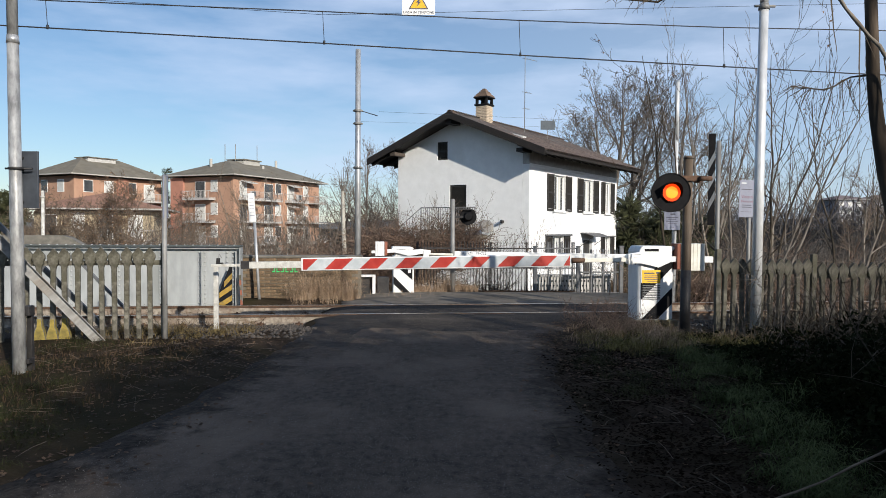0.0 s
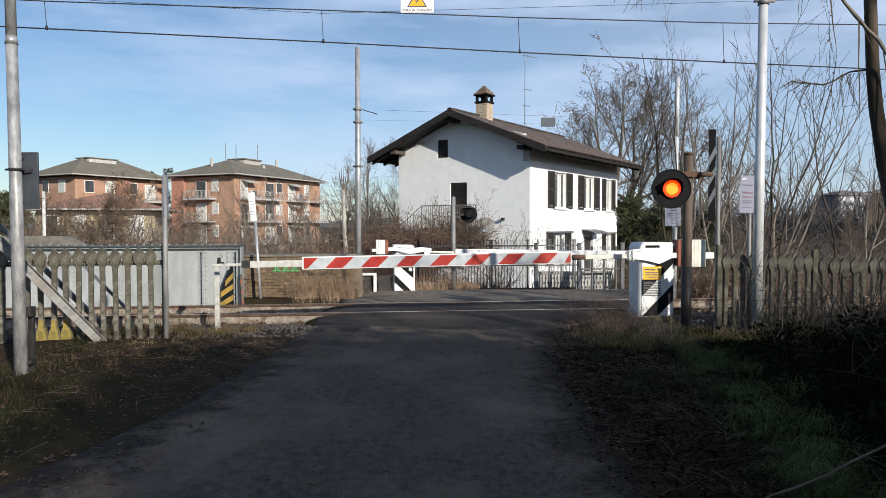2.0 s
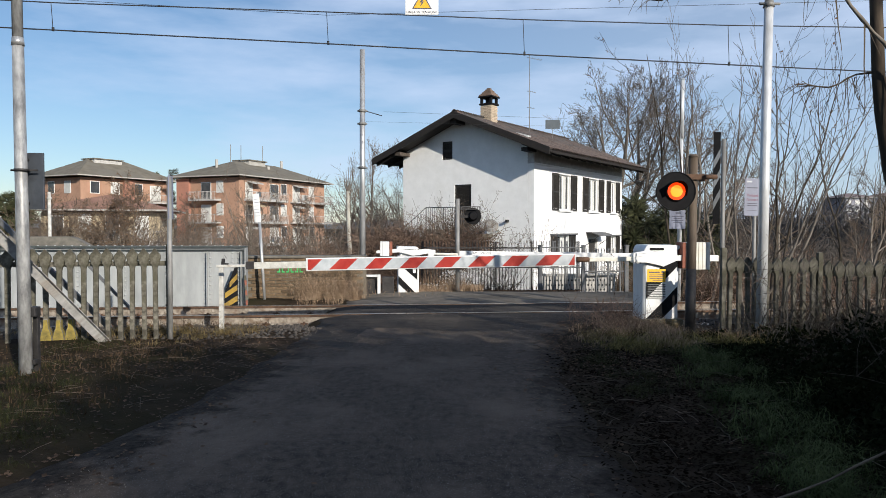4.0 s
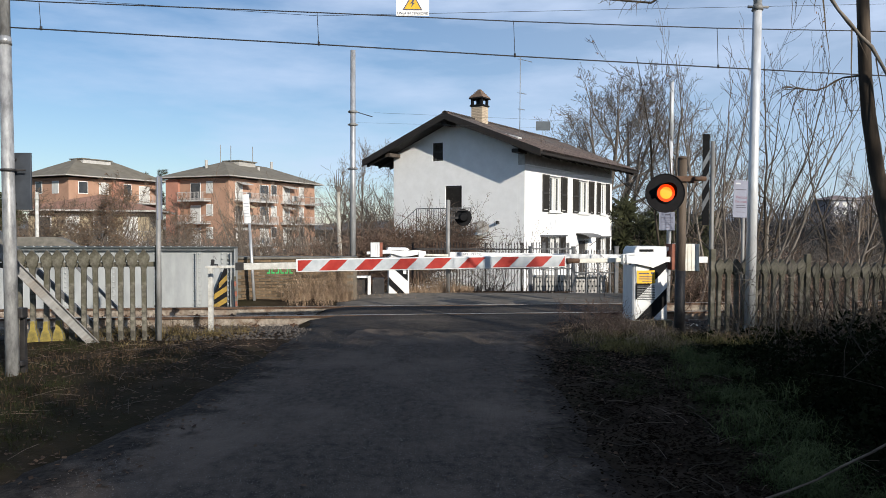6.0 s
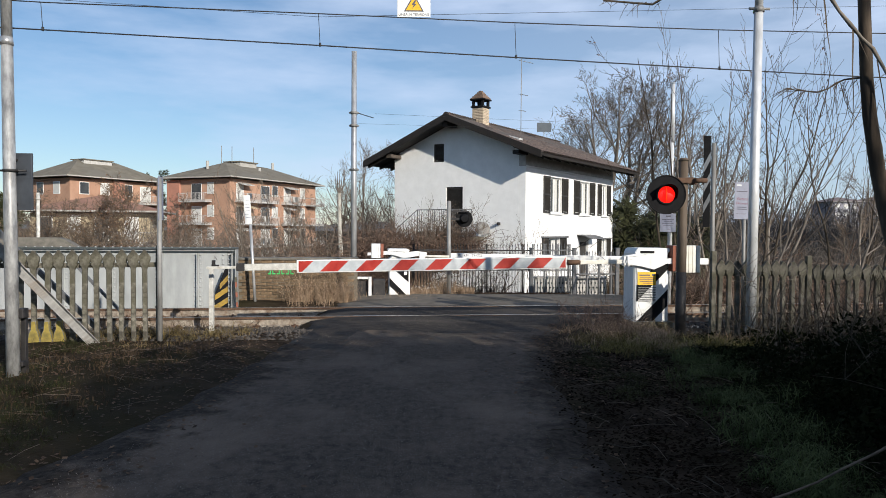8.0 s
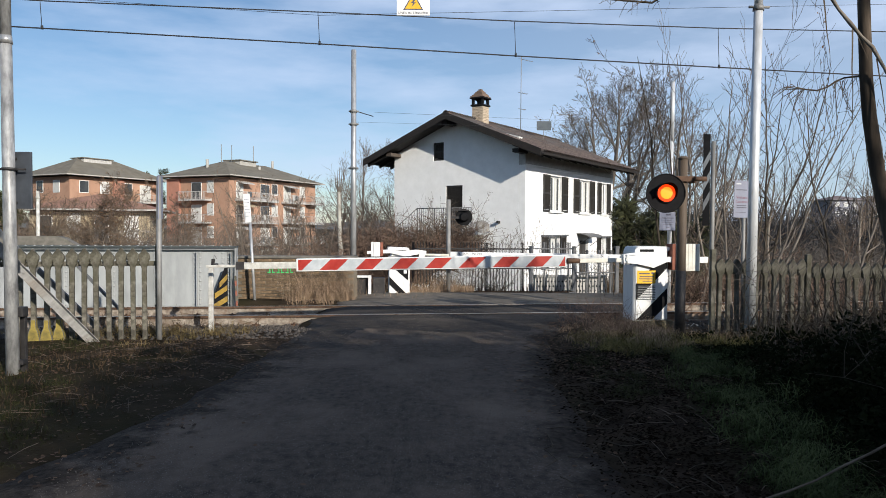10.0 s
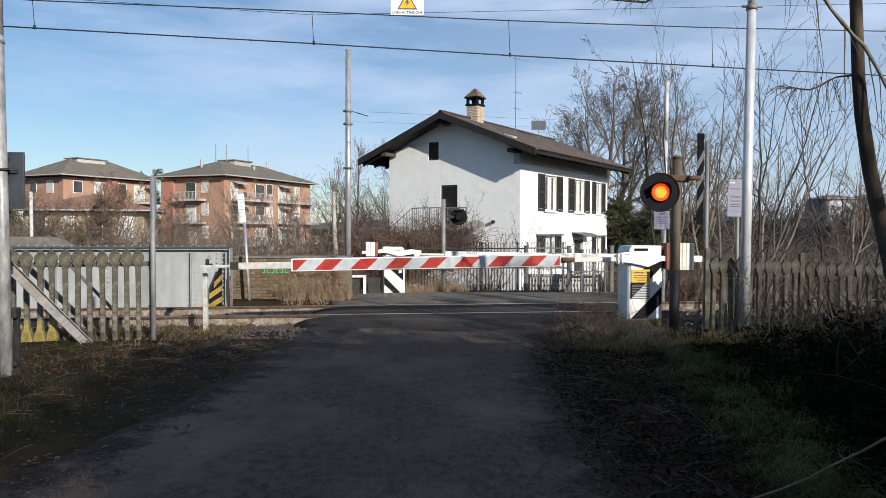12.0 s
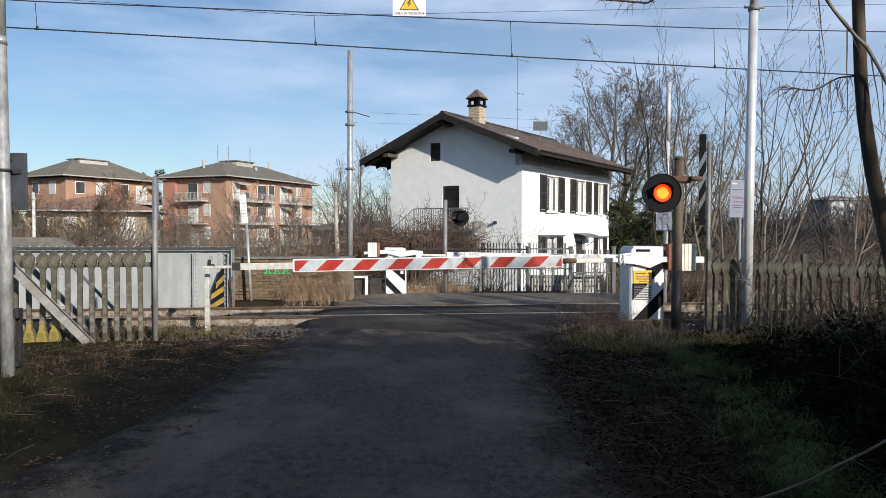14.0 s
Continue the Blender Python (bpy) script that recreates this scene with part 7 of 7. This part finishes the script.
    # withered straps that hang from the crossing limb
    for x, z, ex, ez, w in ((-0.32, 2.67, -0.31, 1.98, 0.008), (-0.30, 2.66, -0.20, 2.40, 0.0035), (-0.52, 2.95, -0.45, 2.42, 0.009), (-0.53, 2.95, -0.56, 2.72, 0.005), (-0.69, 3.06, -0.69, 2.58, 0.0045), (-0.71, 3.06, -0.70, 2.78, 0.005), (-0.86, 3.06, -0.88, 2.80, 0.004), (-0.62, 3.06, -0.66, 2.83, 0.004), (-0.16, 2.47, -0.085, 1.95, 0.007), (-0.10, 2.40, -0.06, 1.86, 0.005)):
        a, e = Vector((x, -0.12, z)), Vector((ex, -0.14, ez))
        v.strip([a.lerp(e, i / 5) + rnd_dir(rng) * 0.006 for i in range(6)], w, Vector((0.93, 0.36, 0)))
    raw("drooping_vines", v.v, v.f, BARK_DARK, t)
    f = Tubes()
    f.add([Vector((0.95, 2.85, 0.10)), Vector((1.40, 3.0, 0.345)), Vector((1.52, 3.0, 0.385)), Vector((1.64, 3.0, 0.433)), Vector((1.76, 3.0, 0.498)), Vector((1.876, 3.0, 0.553)), Vector((2.5, 3.1, 0.84))], [0.003, 0.0042, 0.0050, 0.0044, 0.0052, 0.0056, 0.008], 6)
    tagged(raw("fallen_branch", f.v, f.f, TWIG), "pale bare branch arching over the grass verge", "branch")


build_near_trunk()


def blades(name, zones, n, h, material, label, seed, w=0.006, category="grass", keep=None):
    rng = random.Random(seed)
    t = Tubes()
    k = 0
    while k < n:
        x0, x1, y0, y1 = rng.choice(zones)
        x, y = rng.uniform(x0, x1), rng.uniform(y0, y1)
        if noise.noise(Vector((x * 1.7, y * 1.7, seed))) < -0.1 and rng.random() < 0.8:
            continue
        rim = min((x - x0) / (x1 - x0), (x1 - x) / (x1 - x0), (y - y0) / (y1 - y0), (y1 - y) / (y1 - y0))
        if rng.random() > rim * 4.0:
            continue
        l, r = road_edges(y)
        if y < 17 and l + 0.05 < x < r - 0.05 and rng.random() < 0.97:
            continue
        k += 1
        p = Vector((x, y, ground_z(x, y) - 0.01))
        d = (rnd_dir(rng) * 0.55 + Vector((0, 0, 1))).normalized() * h * rng.uniform(0.35, 1.15)
        s = rnd_dir(rng)
        s.z = 0
        t.blade(p, d, w * rng.uniform(0.6, 1.2), s.normalized())
    return tagged(raw(name, t.v, t.f, material), label, category, kind="stuff")


def curled(name, spots, n, length, w, material, label, seed, droop=0.5, category="grass"):
    """Limp blades in tufts round the spots (x, y, spread)."""
    rng = random.Random(seed)
    tufts = []
    for _ in range(max(12, n // 26)):
        x, y, sp = rng.choice(spots)
        tufts.append((rng.gauss(x, sp * 0.5), rng.gauss(y, sp * 0.6), rng.uniform(0.4, 1.3)))
    t = Tubes()
    for _ in range(n):
        x, y, k = rng.choice(tufts)
        x, y = rng.gauss(x, 0.06), rng.gauss(y, 0.06)
        l, r = road_edges(y)
        if y < 13 and l + 0.1 < x < r - 0.1:
            continue
        a = rng.uniform(0, 2 * math.pi)
        flat = Vector((math.cos(a), math.sin(a), 0))
        side = Vector((-flat.y, flat.x, 0))
        L = length * k * rng.uniform(0.5, 1.15) / 4
        q = Vector((x, y, ground_z(x, y) - 0.01))
        tilt = rng.uniform(0.1, 0.6)
        pts = [q]
        for i in range(4):
            q = q + (Vector((0, 0, 1)) * math.cos(tilt) + flat * math.sin(tilt)) * L
            pts.append(q)
            tilt += rng.uniform(0.5, 1.3) * droop
        t.strip(pts, w * rng.uniform(0.6, 1.2), side)
    return tagged(raw(name, t.v, t.f, material), label, category, kind="stuff")


curled("grass", [(3.05, 8.0, 0.35), (2.85, 7.2, 0.35), (2.7, 6.3, 0.4), (2.6, 5.7, 0.4), (2.45, 5.1, 0.35), (2.3, 4.5, 0.35), (2.2, 4.0, 0.3)], 6000, 0.26, 0.0032, GRASS, "limp green grass in tufts on the shaded verge", 1, 0.75)
curled("grass", [(-4.4, 7.2, 0.6), (-3.9, 6.4, 0.6), (-3.5, 5.6, 0.5), (-3.2, 5.0, 0.5), (-4.6, 8.9, 0.4)], 5200, 0.13, 0.003, MOSS_GRASS, "dull mossy grass on the verge", 2, 0.7)
curled("dry_grass", [(2.75, 9.2, 0.3), (3.05, 9.9, 0.35), (3.2, 11.2, 0.35), (2.9, 10.6, 0.3), (3.9, 9.6, 0.4)], 1300, 0.34, 0.0042, DRY, "limp pale dead grass round the barrier foot", 41, 0.7, "weeds")
curled("dry_grass", [(2.5, 8.9, 0.4), (2.9, 9.6, 0.5), (3.2, 10.6, 0.5), (3.9, 9.4, 0.5), (2.2, 9.6, 0.3)], 2400, 0.27, 0.004, WEED, "dead brown weeds round the barrier", 3, 0.8, "weeds")
curled("dry_grass", [(-5.4, 9.7, 0.4), (-4.6, 9.75, 0.4), (-4.0, 9.7, 0.4), (-3.5, 9.75, 0.4), (-3.2, 10.0, 0.35), (-4.3, 10.3, 0.4)], 2400, 0.30, 0.003, WEED, "limp faded grass at the fence foot", 4, 0.65, "weeds")
blades("dry_grass", [(-5.6, -2.3, 4.6, 10.2)], 2600, 0.07, DRY_DARK, "dead brown weeds on the verge", 5, 0.005, "weeds")
curled("dry_grass", [(-2.95, 15.05, 0.35), (-2.5, 15.0, 0.45), (-2.05, 15.0, 0.35)], 2200, 1.0, 0.0018, DRY, "tall tuft of straw-coloured grass before the brick wall", 6, 0.42, "weeds")
blades("dry_grass", [(-1.2, 0.4, 15.6, 17.6), (-2.2, -0.4, 14.8, 16.4), (0.0, 0.9, 17.6, 18.8)], 3000, 0.24, DRY, "dry grass round the far barrier", 7, 0.004, "weeds")
blades("dry_grass", [(3.6, 9.0, 14.4, 17.0), (4.6, 9.0, 10.6, 12.2)], 4200, 0.4, DRY_DARK, "dead grass beside the rails", 8, 0.006, "weeds")
blades("dry_grass", [(-30, 30, 20, 60)], 9000, 0.7, DRY_DARK, "rough dead grass of the waste ground", 9, 0.03, "weeds")

curled("grass", [(1.75, 8.0, 0.3), (1.9, 7.2, 0.3), (2.1, 8.8, 0.35), (2.6, 8.4, 0.4), (1.8, 6.4, 0.25)], 2600, 0.14, 0.003, MOSS_GRASS, "short dull grass at the lane's edge", 11, 0.7)
curled("dry_grass", [(-0.45, 16.95, 0.25), (0.0, 17.3, 0.3), (0.35, 17.6, 0.3)], 700, 0.75, 0.0025, DRY, "pale dead grass clump before the railing", 12, 0.28, "weeds")
thicket("dead_stalks", [(2.0, 3.1, 10.6, 12.2, None), (2.2, 2.8, 9.6, 11.2, None)], 190, 0.55, TWIG_RED, "upright dead reddish stalks by the barrier", 16, 0.004, 0.75, "weeds")
thicket("dead_stalks", [(4.2, 7.0, 9.3, 10.5, None), (3.9, 6.4, 8.6, 10.2, None)], 75, 1.5, GREY_TWIG, "thin bare stems in front of the concrete fence", 17, 0.006, 0.8, "bush")
thicket("dead_stalks", [(-5.4, -2.9, 9.7, 10.5, None), (-4.4, -2.6, 9.9, 11.0, None)], 170, 0.5, DRY_DARK, "dead bramble stems at the fence foot", 18, 0.004, 0.35, "weeds")
thicket("scrub", [(-5.2, -1.6, 38, 50, None)], 420, 5.5, GREY_TWIG, "grey leafless thicket beside the house", 19, 0.016, 0.85)

curled("dry_grass", [(2.0, 9.4, 0.3), (2.4, 9.9, 0.35), (2.7, 10.6, 0.35), (2.9, 9.2, 0.4), (2.2, 10.9, 0.3)], 900, 0.32, 0.003, DRY, "pale straw tufts at the lane's edge", 13, 0.75, "weeds")
curled("grass", [(2.3, 9.0, 0.35), (2.8, 8.8, 0.4), (3.3, 9.2, 0.4), (3.7, 8.9, 0.4)], 1700, 0.30, 0.0045, YELLOW_GRASS, "lank yellowing grass in tufts by the barrier", 14, 0.75)


def litter():
    rng = random.Random(14)
    t = Tubes()
    zones = [(0.7, 4.6, 3.2, 9.8, 600), (0.7, 2.2, 3.2, 8.0, 160), (-5.5, -1.8, 4.0, 9.5, 2600), (-0.2, 3.4, 17.7, 18.8, 3200), (-2.0, 1.4, 3.2, 10.5, 90), (1.5, 3.3, 8.6, 12.0, 2600), (1.3, 2.4, 7.0, 10.0, 1800), (-4.2, -2.2, 7.0, 10.4, 900)]
    for x0, x1, y0, y1, n in zones:
        for _ in range(n):
            x, y = rng.uniform(x0, x1), rng.uniform(y0, y1)
            l, r = road_edges(y)
            z = max(ground_z(x, y), (0.012 - 1.15 * smooth(16.0, 26.0, y)) if l < x < r else -9)
            a = rng.uniform(0, 6.3)
            s = rng.uniform(0.02, 0.05) * (1.7 if y0 > 15 else 1.0)
            u = Vector((math.cos(a), math.sin(a), rng.uniform(-0.3, 0.3))) * s
            w = Vector((-math.sin(a), math.cos(a), rng.uniform(-0.3, 0.3))) * s
            t.leaf(Vector((x, y, z + (0.012 if y0 < 15 else 0.035))), u, w)
    tagged(raw("leaf_litter", t.v, t.f, LEAF_DEAD), "scattered dead brown leaves on verge and lane", "leaves", kind="stuff")
    t = Tubes()
    for _ in range(420):
        x, y = rng.choice(((rng.uniform(1.6, 3.4), rng.uniform(8.6, 11.8)), (rng.uniform(-5.0, -2.3), rng.uniform(8.4, 10.6)), (rng.uniform(1.0, 4.5), rng.uniform(3.2, 9.5)), (rng.uniform(-5.0, -2.0), rng.uniform(4.5, 9.8))))
        a = rng.uniform(0, 6.3)
        L = rng.uniform(0.08, 0.4)
        p = Vector((x, y, ground_z(x, y) + 0.02))
        e = p + Vector((math.cos(a) * L, math.sin(a) * L, rng.uniform(-0.0, 0.05)))
        t.add([p, p.lerp(e, 0.5) + Vector((0, 0, 0.01)), e], [0.0024, 0.002, 0.0012], 3)
    tagged(raw("fallen_twigs", t.v, t.f, TWIG), "thin dry twigs lying on the verge", "twigs", kind="stuff")
    t = Tubes()
    for _ in range(48):
        y = rng.uniform(3.3, 9.0)
        l, r = road_edges(y)
        p = Vector((r + rng.uniform(-0.5, 0.9), y, 0.0))
        a, L = rng.uniform(-2.2, 2.2), rng.choice((0.1, 0.16, 0.25, 0.4, 0.7)) * rng.uniform(0.7, 1.1)
        path = [p + Vector((math.cos(a) * L * k / 4 + rng.gauss(0, 0.05 * L), math.sin(a) * L * k / 4 + rng.gauss(0, 0.05 * L), 0)) for k in range(5)]
        for q in path:
            q.z = max(ground_z(q.x, q.y), 0.012 if q.x < r else -9) + 0.02 + rng.uniform(0, 0.012)
        t.add(path, [0.0045, 0.004, 0.0035, 0.0028, 0.0014], 4)
    tagged(raw("fallen_twigs", t.v, t.f, BARK_DARK), "dark wet twigs lying along the lane's edge", "twigs", kind="stuff")


litter()


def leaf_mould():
    """Ground leaves under the trees, nearly black: the verge's deep shade in their colour."""
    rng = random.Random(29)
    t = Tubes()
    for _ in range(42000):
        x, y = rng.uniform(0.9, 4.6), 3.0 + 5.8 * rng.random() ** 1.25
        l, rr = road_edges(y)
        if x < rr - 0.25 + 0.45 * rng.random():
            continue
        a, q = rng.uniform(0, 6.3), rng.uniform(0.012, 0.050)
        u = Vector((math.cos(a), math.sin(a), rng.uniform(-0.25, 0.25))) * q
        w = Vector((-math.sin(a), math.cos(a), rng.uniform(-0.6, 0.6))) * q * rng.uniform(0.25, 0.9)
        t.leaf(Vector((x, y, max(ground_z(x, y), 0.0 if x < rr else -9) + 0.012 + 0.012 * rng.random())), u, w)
    tagged(raw("leaf_mould", t.v, t.f, SHADE_LEAF), "ground leaves under the trees, deep shade painted into their colour", "leaves", kind="stuff")


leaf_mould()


def road_grit():
    """Loose grit on the asphalt, thickest along the crown."""
    rng = random.Random(19)
    v, f = [], []
    for _ in range(24000):
        y = 3.0 + 10.0 * rng.random() ** 1.3
        l, r = road_edges(y)
        c = -0.55 + 0.085 * (y - 3.5)
        x = rng.gauss(c, 0.35) if rng.random() < 0.55 else rng.uniform(l + 0.4, r - 0.4)
        if not l + 0.3 < x < r - 0.3:
            continue
        if y > 10.3 and rng.random() < 0.65:
            continue
        s = rng.uniform(0.0015, 0.0055) * (1 + 0.03 * y)
        p = Vector((x, y, 0.0145 + 0.026 * smooth(10.4, 11.6, y) + 0.006 * noise.noise(Vector((x * 0.8, y * 0.8, 11)))))
        n = len(v)
        a = rng.uniform(0, 6.3)
        for k in range(3):
            v.append(p + Vector((math.cos(a + 2.1 * k) * s, math.sin(a + 2.1 * k) * s, -0.004)))
        v.append(p + Vector((0, 0, s * rng.uniform(0.6, 1.1))))
        f += [(n, n + 1, n + 3), (n + 1, n + 2, n + 3), (n + 2, n, n + 3)]
    tagged(raw("road_grit", v, f, GRIT), "loose pale grit scattered on the asphalt", "grit", kind="stuff")


road_grit()


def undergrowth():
    """Low ivy and bramble leaves along the fence, coloured near black for its shade."""
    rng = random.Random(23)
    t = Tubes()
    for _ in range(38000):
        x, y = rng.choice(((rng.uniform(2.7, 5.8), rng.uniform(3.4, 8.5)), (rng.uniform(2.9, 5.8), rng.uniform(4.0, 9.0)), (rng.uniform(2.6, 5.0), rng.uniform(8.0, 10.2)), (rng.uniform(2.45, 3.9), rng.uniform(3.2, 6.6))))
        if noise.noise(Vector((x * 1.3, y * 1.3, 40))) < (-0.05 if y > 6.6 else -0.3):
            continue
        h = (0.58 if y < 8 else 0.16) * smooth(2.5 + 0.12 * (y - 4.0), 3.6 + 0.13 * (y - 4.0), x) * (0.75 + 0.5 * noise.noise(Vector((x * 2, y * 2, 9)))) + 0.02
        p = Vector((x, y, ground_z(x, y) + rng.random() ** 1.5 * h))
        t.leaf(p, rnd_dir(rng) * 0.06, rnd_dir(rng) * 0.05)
    tagged(raw("undergrowth", t.v, t.f, UNDERGROWTH), "low ivy and bramble leaves by the fence, shade painted into their colour", "undergrowth", kind="stuff")


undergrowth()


def conifer_shrub(at, h, w, seed, n=5000, name="evergreen_shrub", label="dark evergreen shrub beside the house", category="shrub"):
    rng = random.Random(seed)
    s = thing(name, at, label, category)
    st = Tubes()
    lv = Tubes()
    for k in range(60):
        a, u = rng.uniform(0, 6.3), rng.random()
        tip = Vector((math.cos(a) * w * rng.uniform(0.3, 1), math.sin(a) * w * rng.uniform(0.3, 1), h * (0.2 + 0.8 * u)))
        st.add([Vector((0, 0, -0.1)), tip * 0.5 + Vector((0, 0, 0.1 * h)), tip], [0.04, 0.025, 0.008], 4)
        for _ in range(n // 60):
            p = tip + rnd_dir(rng) * 0.2
            e = (p - tip + rnd_dir(rng) * 0.1).normalized()
            lv.leaf(p + e * 0.2, e * 0.62, e.orthogonal().normalized() * 0.09)
    raw("stems", st.v, st.f, BARK_DARK, s)
    raw("foliage", lv.v, lv.f, SHRUB_GREEN, s)


conifer_shrub(pose(10.6, 37.0, -1.4), 4.2, 2.2, 41)
conifer_shrub(pose(12.8, 38.5, -1.4), 3.6, 2.0, 42)
conifer_shrub(pose(-25.6, 40.0, -1.6), 5.0, 1.6, 43, 6000, "conifer", "dark conifer among the leafless scrub", "tree")
conifer_shrub(pose(-48.4, 120.0, -3.0), 14.2, 2.6, 44, 6000, "conifer", "dark conifer crown between the apartment blocks", "tree")


def build_pale_trunk():
    t = thing("dead_trunk", pose(-3.98, 29.0, -1.3), "pale weathered bare trunk in the scrub", "tree")
    tr = Tubes()
    tr.add([Vector((0, 0, -0.2)), Vector((-0.03, 0, 1.5)), Vector((-0.10, 0, 3.0)), Vector((-0.13, 0, 4.3))], [0.10, 0.09, 0.08, 0.07], 10)
    raw("trunk", tr.v, tr.f, SLEEPER, t, smooth=True)
    st = Tubes()
    for k in range(5):
        st.add([Vector((-0.13, 0, 4.25)), Vector((-0.25 + 0.07 * k, 0.02, 4.6)), Vector((-0.3 + 0.1 * k, 0.05, 5.1 + 0.1 * (k % 3)))], [0.03, 0.02, 0.008], 5)
    raw("shoots", st.v, st.f, GREY_TWIG, t)


build_pale_trunk()
plain_pole("line_pole", pose(-14.1, 25.0, -1.2), 3.95, 0.06, 0.055, WHITE_WORN, "thin white post standing in the scrub", ((3.7, 0.075, 0.06),))


def build_shade_trees():
    """The evergreen belt, out of view behind and beside the lane, that shades the foreground."""
    rng = random.Random(61)
    belt = [(10.5, 4.5, 1.8, 1.2), (10.5, 2.8, 2.4, 1.25), (10.5, 1.2, 3.2, 1.25), (10.6, -0.6, 4.0, 1.3), (10.5, -2.3, 4.7, 1.3), (10.5, -4.0, 5.3, 1.3), (10.6, -5.6, 5.8, 1.3), (10.5, -7.2, 6.3, 1.3), (10.5, -8.8, 6.8, 1.3), (10.6, -10.5, 7.7, 1.4), (10.6, -12.3, 8.6, 1.4), (10.8, -14.5, 9.3, 1.6), (10.8, -17.2, 9.4, 1.8),
            # near row, unseen: added to keep sky light off the right verge
            (3.5, 1.5, 3.2, 1.0), (3.2, 0.0, 3.2, 1.0), (4.2, 2.4, 3.2, 0.9), (3.4, -1.6, 3.6, 1.0), (5.3, 3.0, 2.9, 1.4), (6.8, 3.4, 2.4, 1.3), (4.9, 0.6, 4.3, 1.5), (4.8, -2.0, 5.2, 1.6)]
    for i, (x, y, h, w) in enumerate(belt):
        h *= 1.09 if x > 10 else 1.02
        t = thing("evergreen_tree", pose(x, y, 0), "dense evergreen tree beside the lane, out of view, for shade", "tree", "evergreen belt")
        tr = Tubes()
        tr.add([Vector((0, 0, -0.2)), Vector((0.1, 0, h * 0.5)), Vector((0, 0, h * 0.95))], [0.16, 0.1, 0.03], 8)
        lv = Tubes()
        for k in range(80):
            u = rng.random() ** 0.8
            a = rng.uniform(0, 6.3)
            rr = w * (1 - 0.25 * u) * rng.uniform(0.2, 1.0)
            c = Vector((math.cos(a) * rr, math.sin(a) * rr, h * (0.04 + 0.94 * u)))
            tr.add([Vector((0, 0, c.z * 0.75)), c], [0.035, 0.01], 4)
            for _ in range(int(64 - 51 * u ** 1.5)):
                lv.leaf(c + rnd_dir(rng) * rng.uniform(0.1, 0.55), rnd_dir(rng) * 0.3, rnd_dir(rng) * 0.22)
        raw("trunk", tr.v, tr.f, BARK_DARK, t)
        raw("crown", lv.v, lv.f, EVERGREEN, t)


build_shade_trees()


def build_lane_trees():
    """Leafless trees of the same belt, whose branches break up the sunlight on the lane."""
    rng = random.Random(88)
    k = tree("lane_tree", pose(12.6, -1.6, 0), 5.4, 0.12, TREE_MID, 71, "leafless tree in the belt beside the lane", group="leafless lane trees")
    for x, y, s in ((7.6, 1.4, 0.85), (9.2, -0.4, 1.05), (12.2, 1.6, 0.72), (12.8, -4.0, 1.12), (12.4, -6.6, 1.28), (12.8, -9.4, 1.45), (12.4, -12.0, 1.6), (12.9, -14.6, 1.75), (14.8, -8.0, 1.5), (15.0, -13.0, 1.8)):
        copy_thing(k, pose(x, y, -0.05, 0, 0, rng.uniform(0, 360)) @ Matrix.Scale(s, 4))


build_lane_trees()
tree("bare_tree", pose(9.9, 26.0, -1.1), 7.2, 0.06, SAPLING, 91, "slender bare tree that casts its shadow on the house", category="tree", stems=2)


# ---- what moves ----
def motions():
    # the added disc turns edge-on behind the lens for the red phase
    face, away = pose(0, -0.042, 0), pose(0, 0.03, 0, 0, 0, 82)
    walk(reflector, [(0.0, face), (6.2, face), (6.5, pose(0, -0.014, 0, 0, 0, 30)), (6.85, away), (8.9, away), (9.4, face), (14.0, face)])


motions()
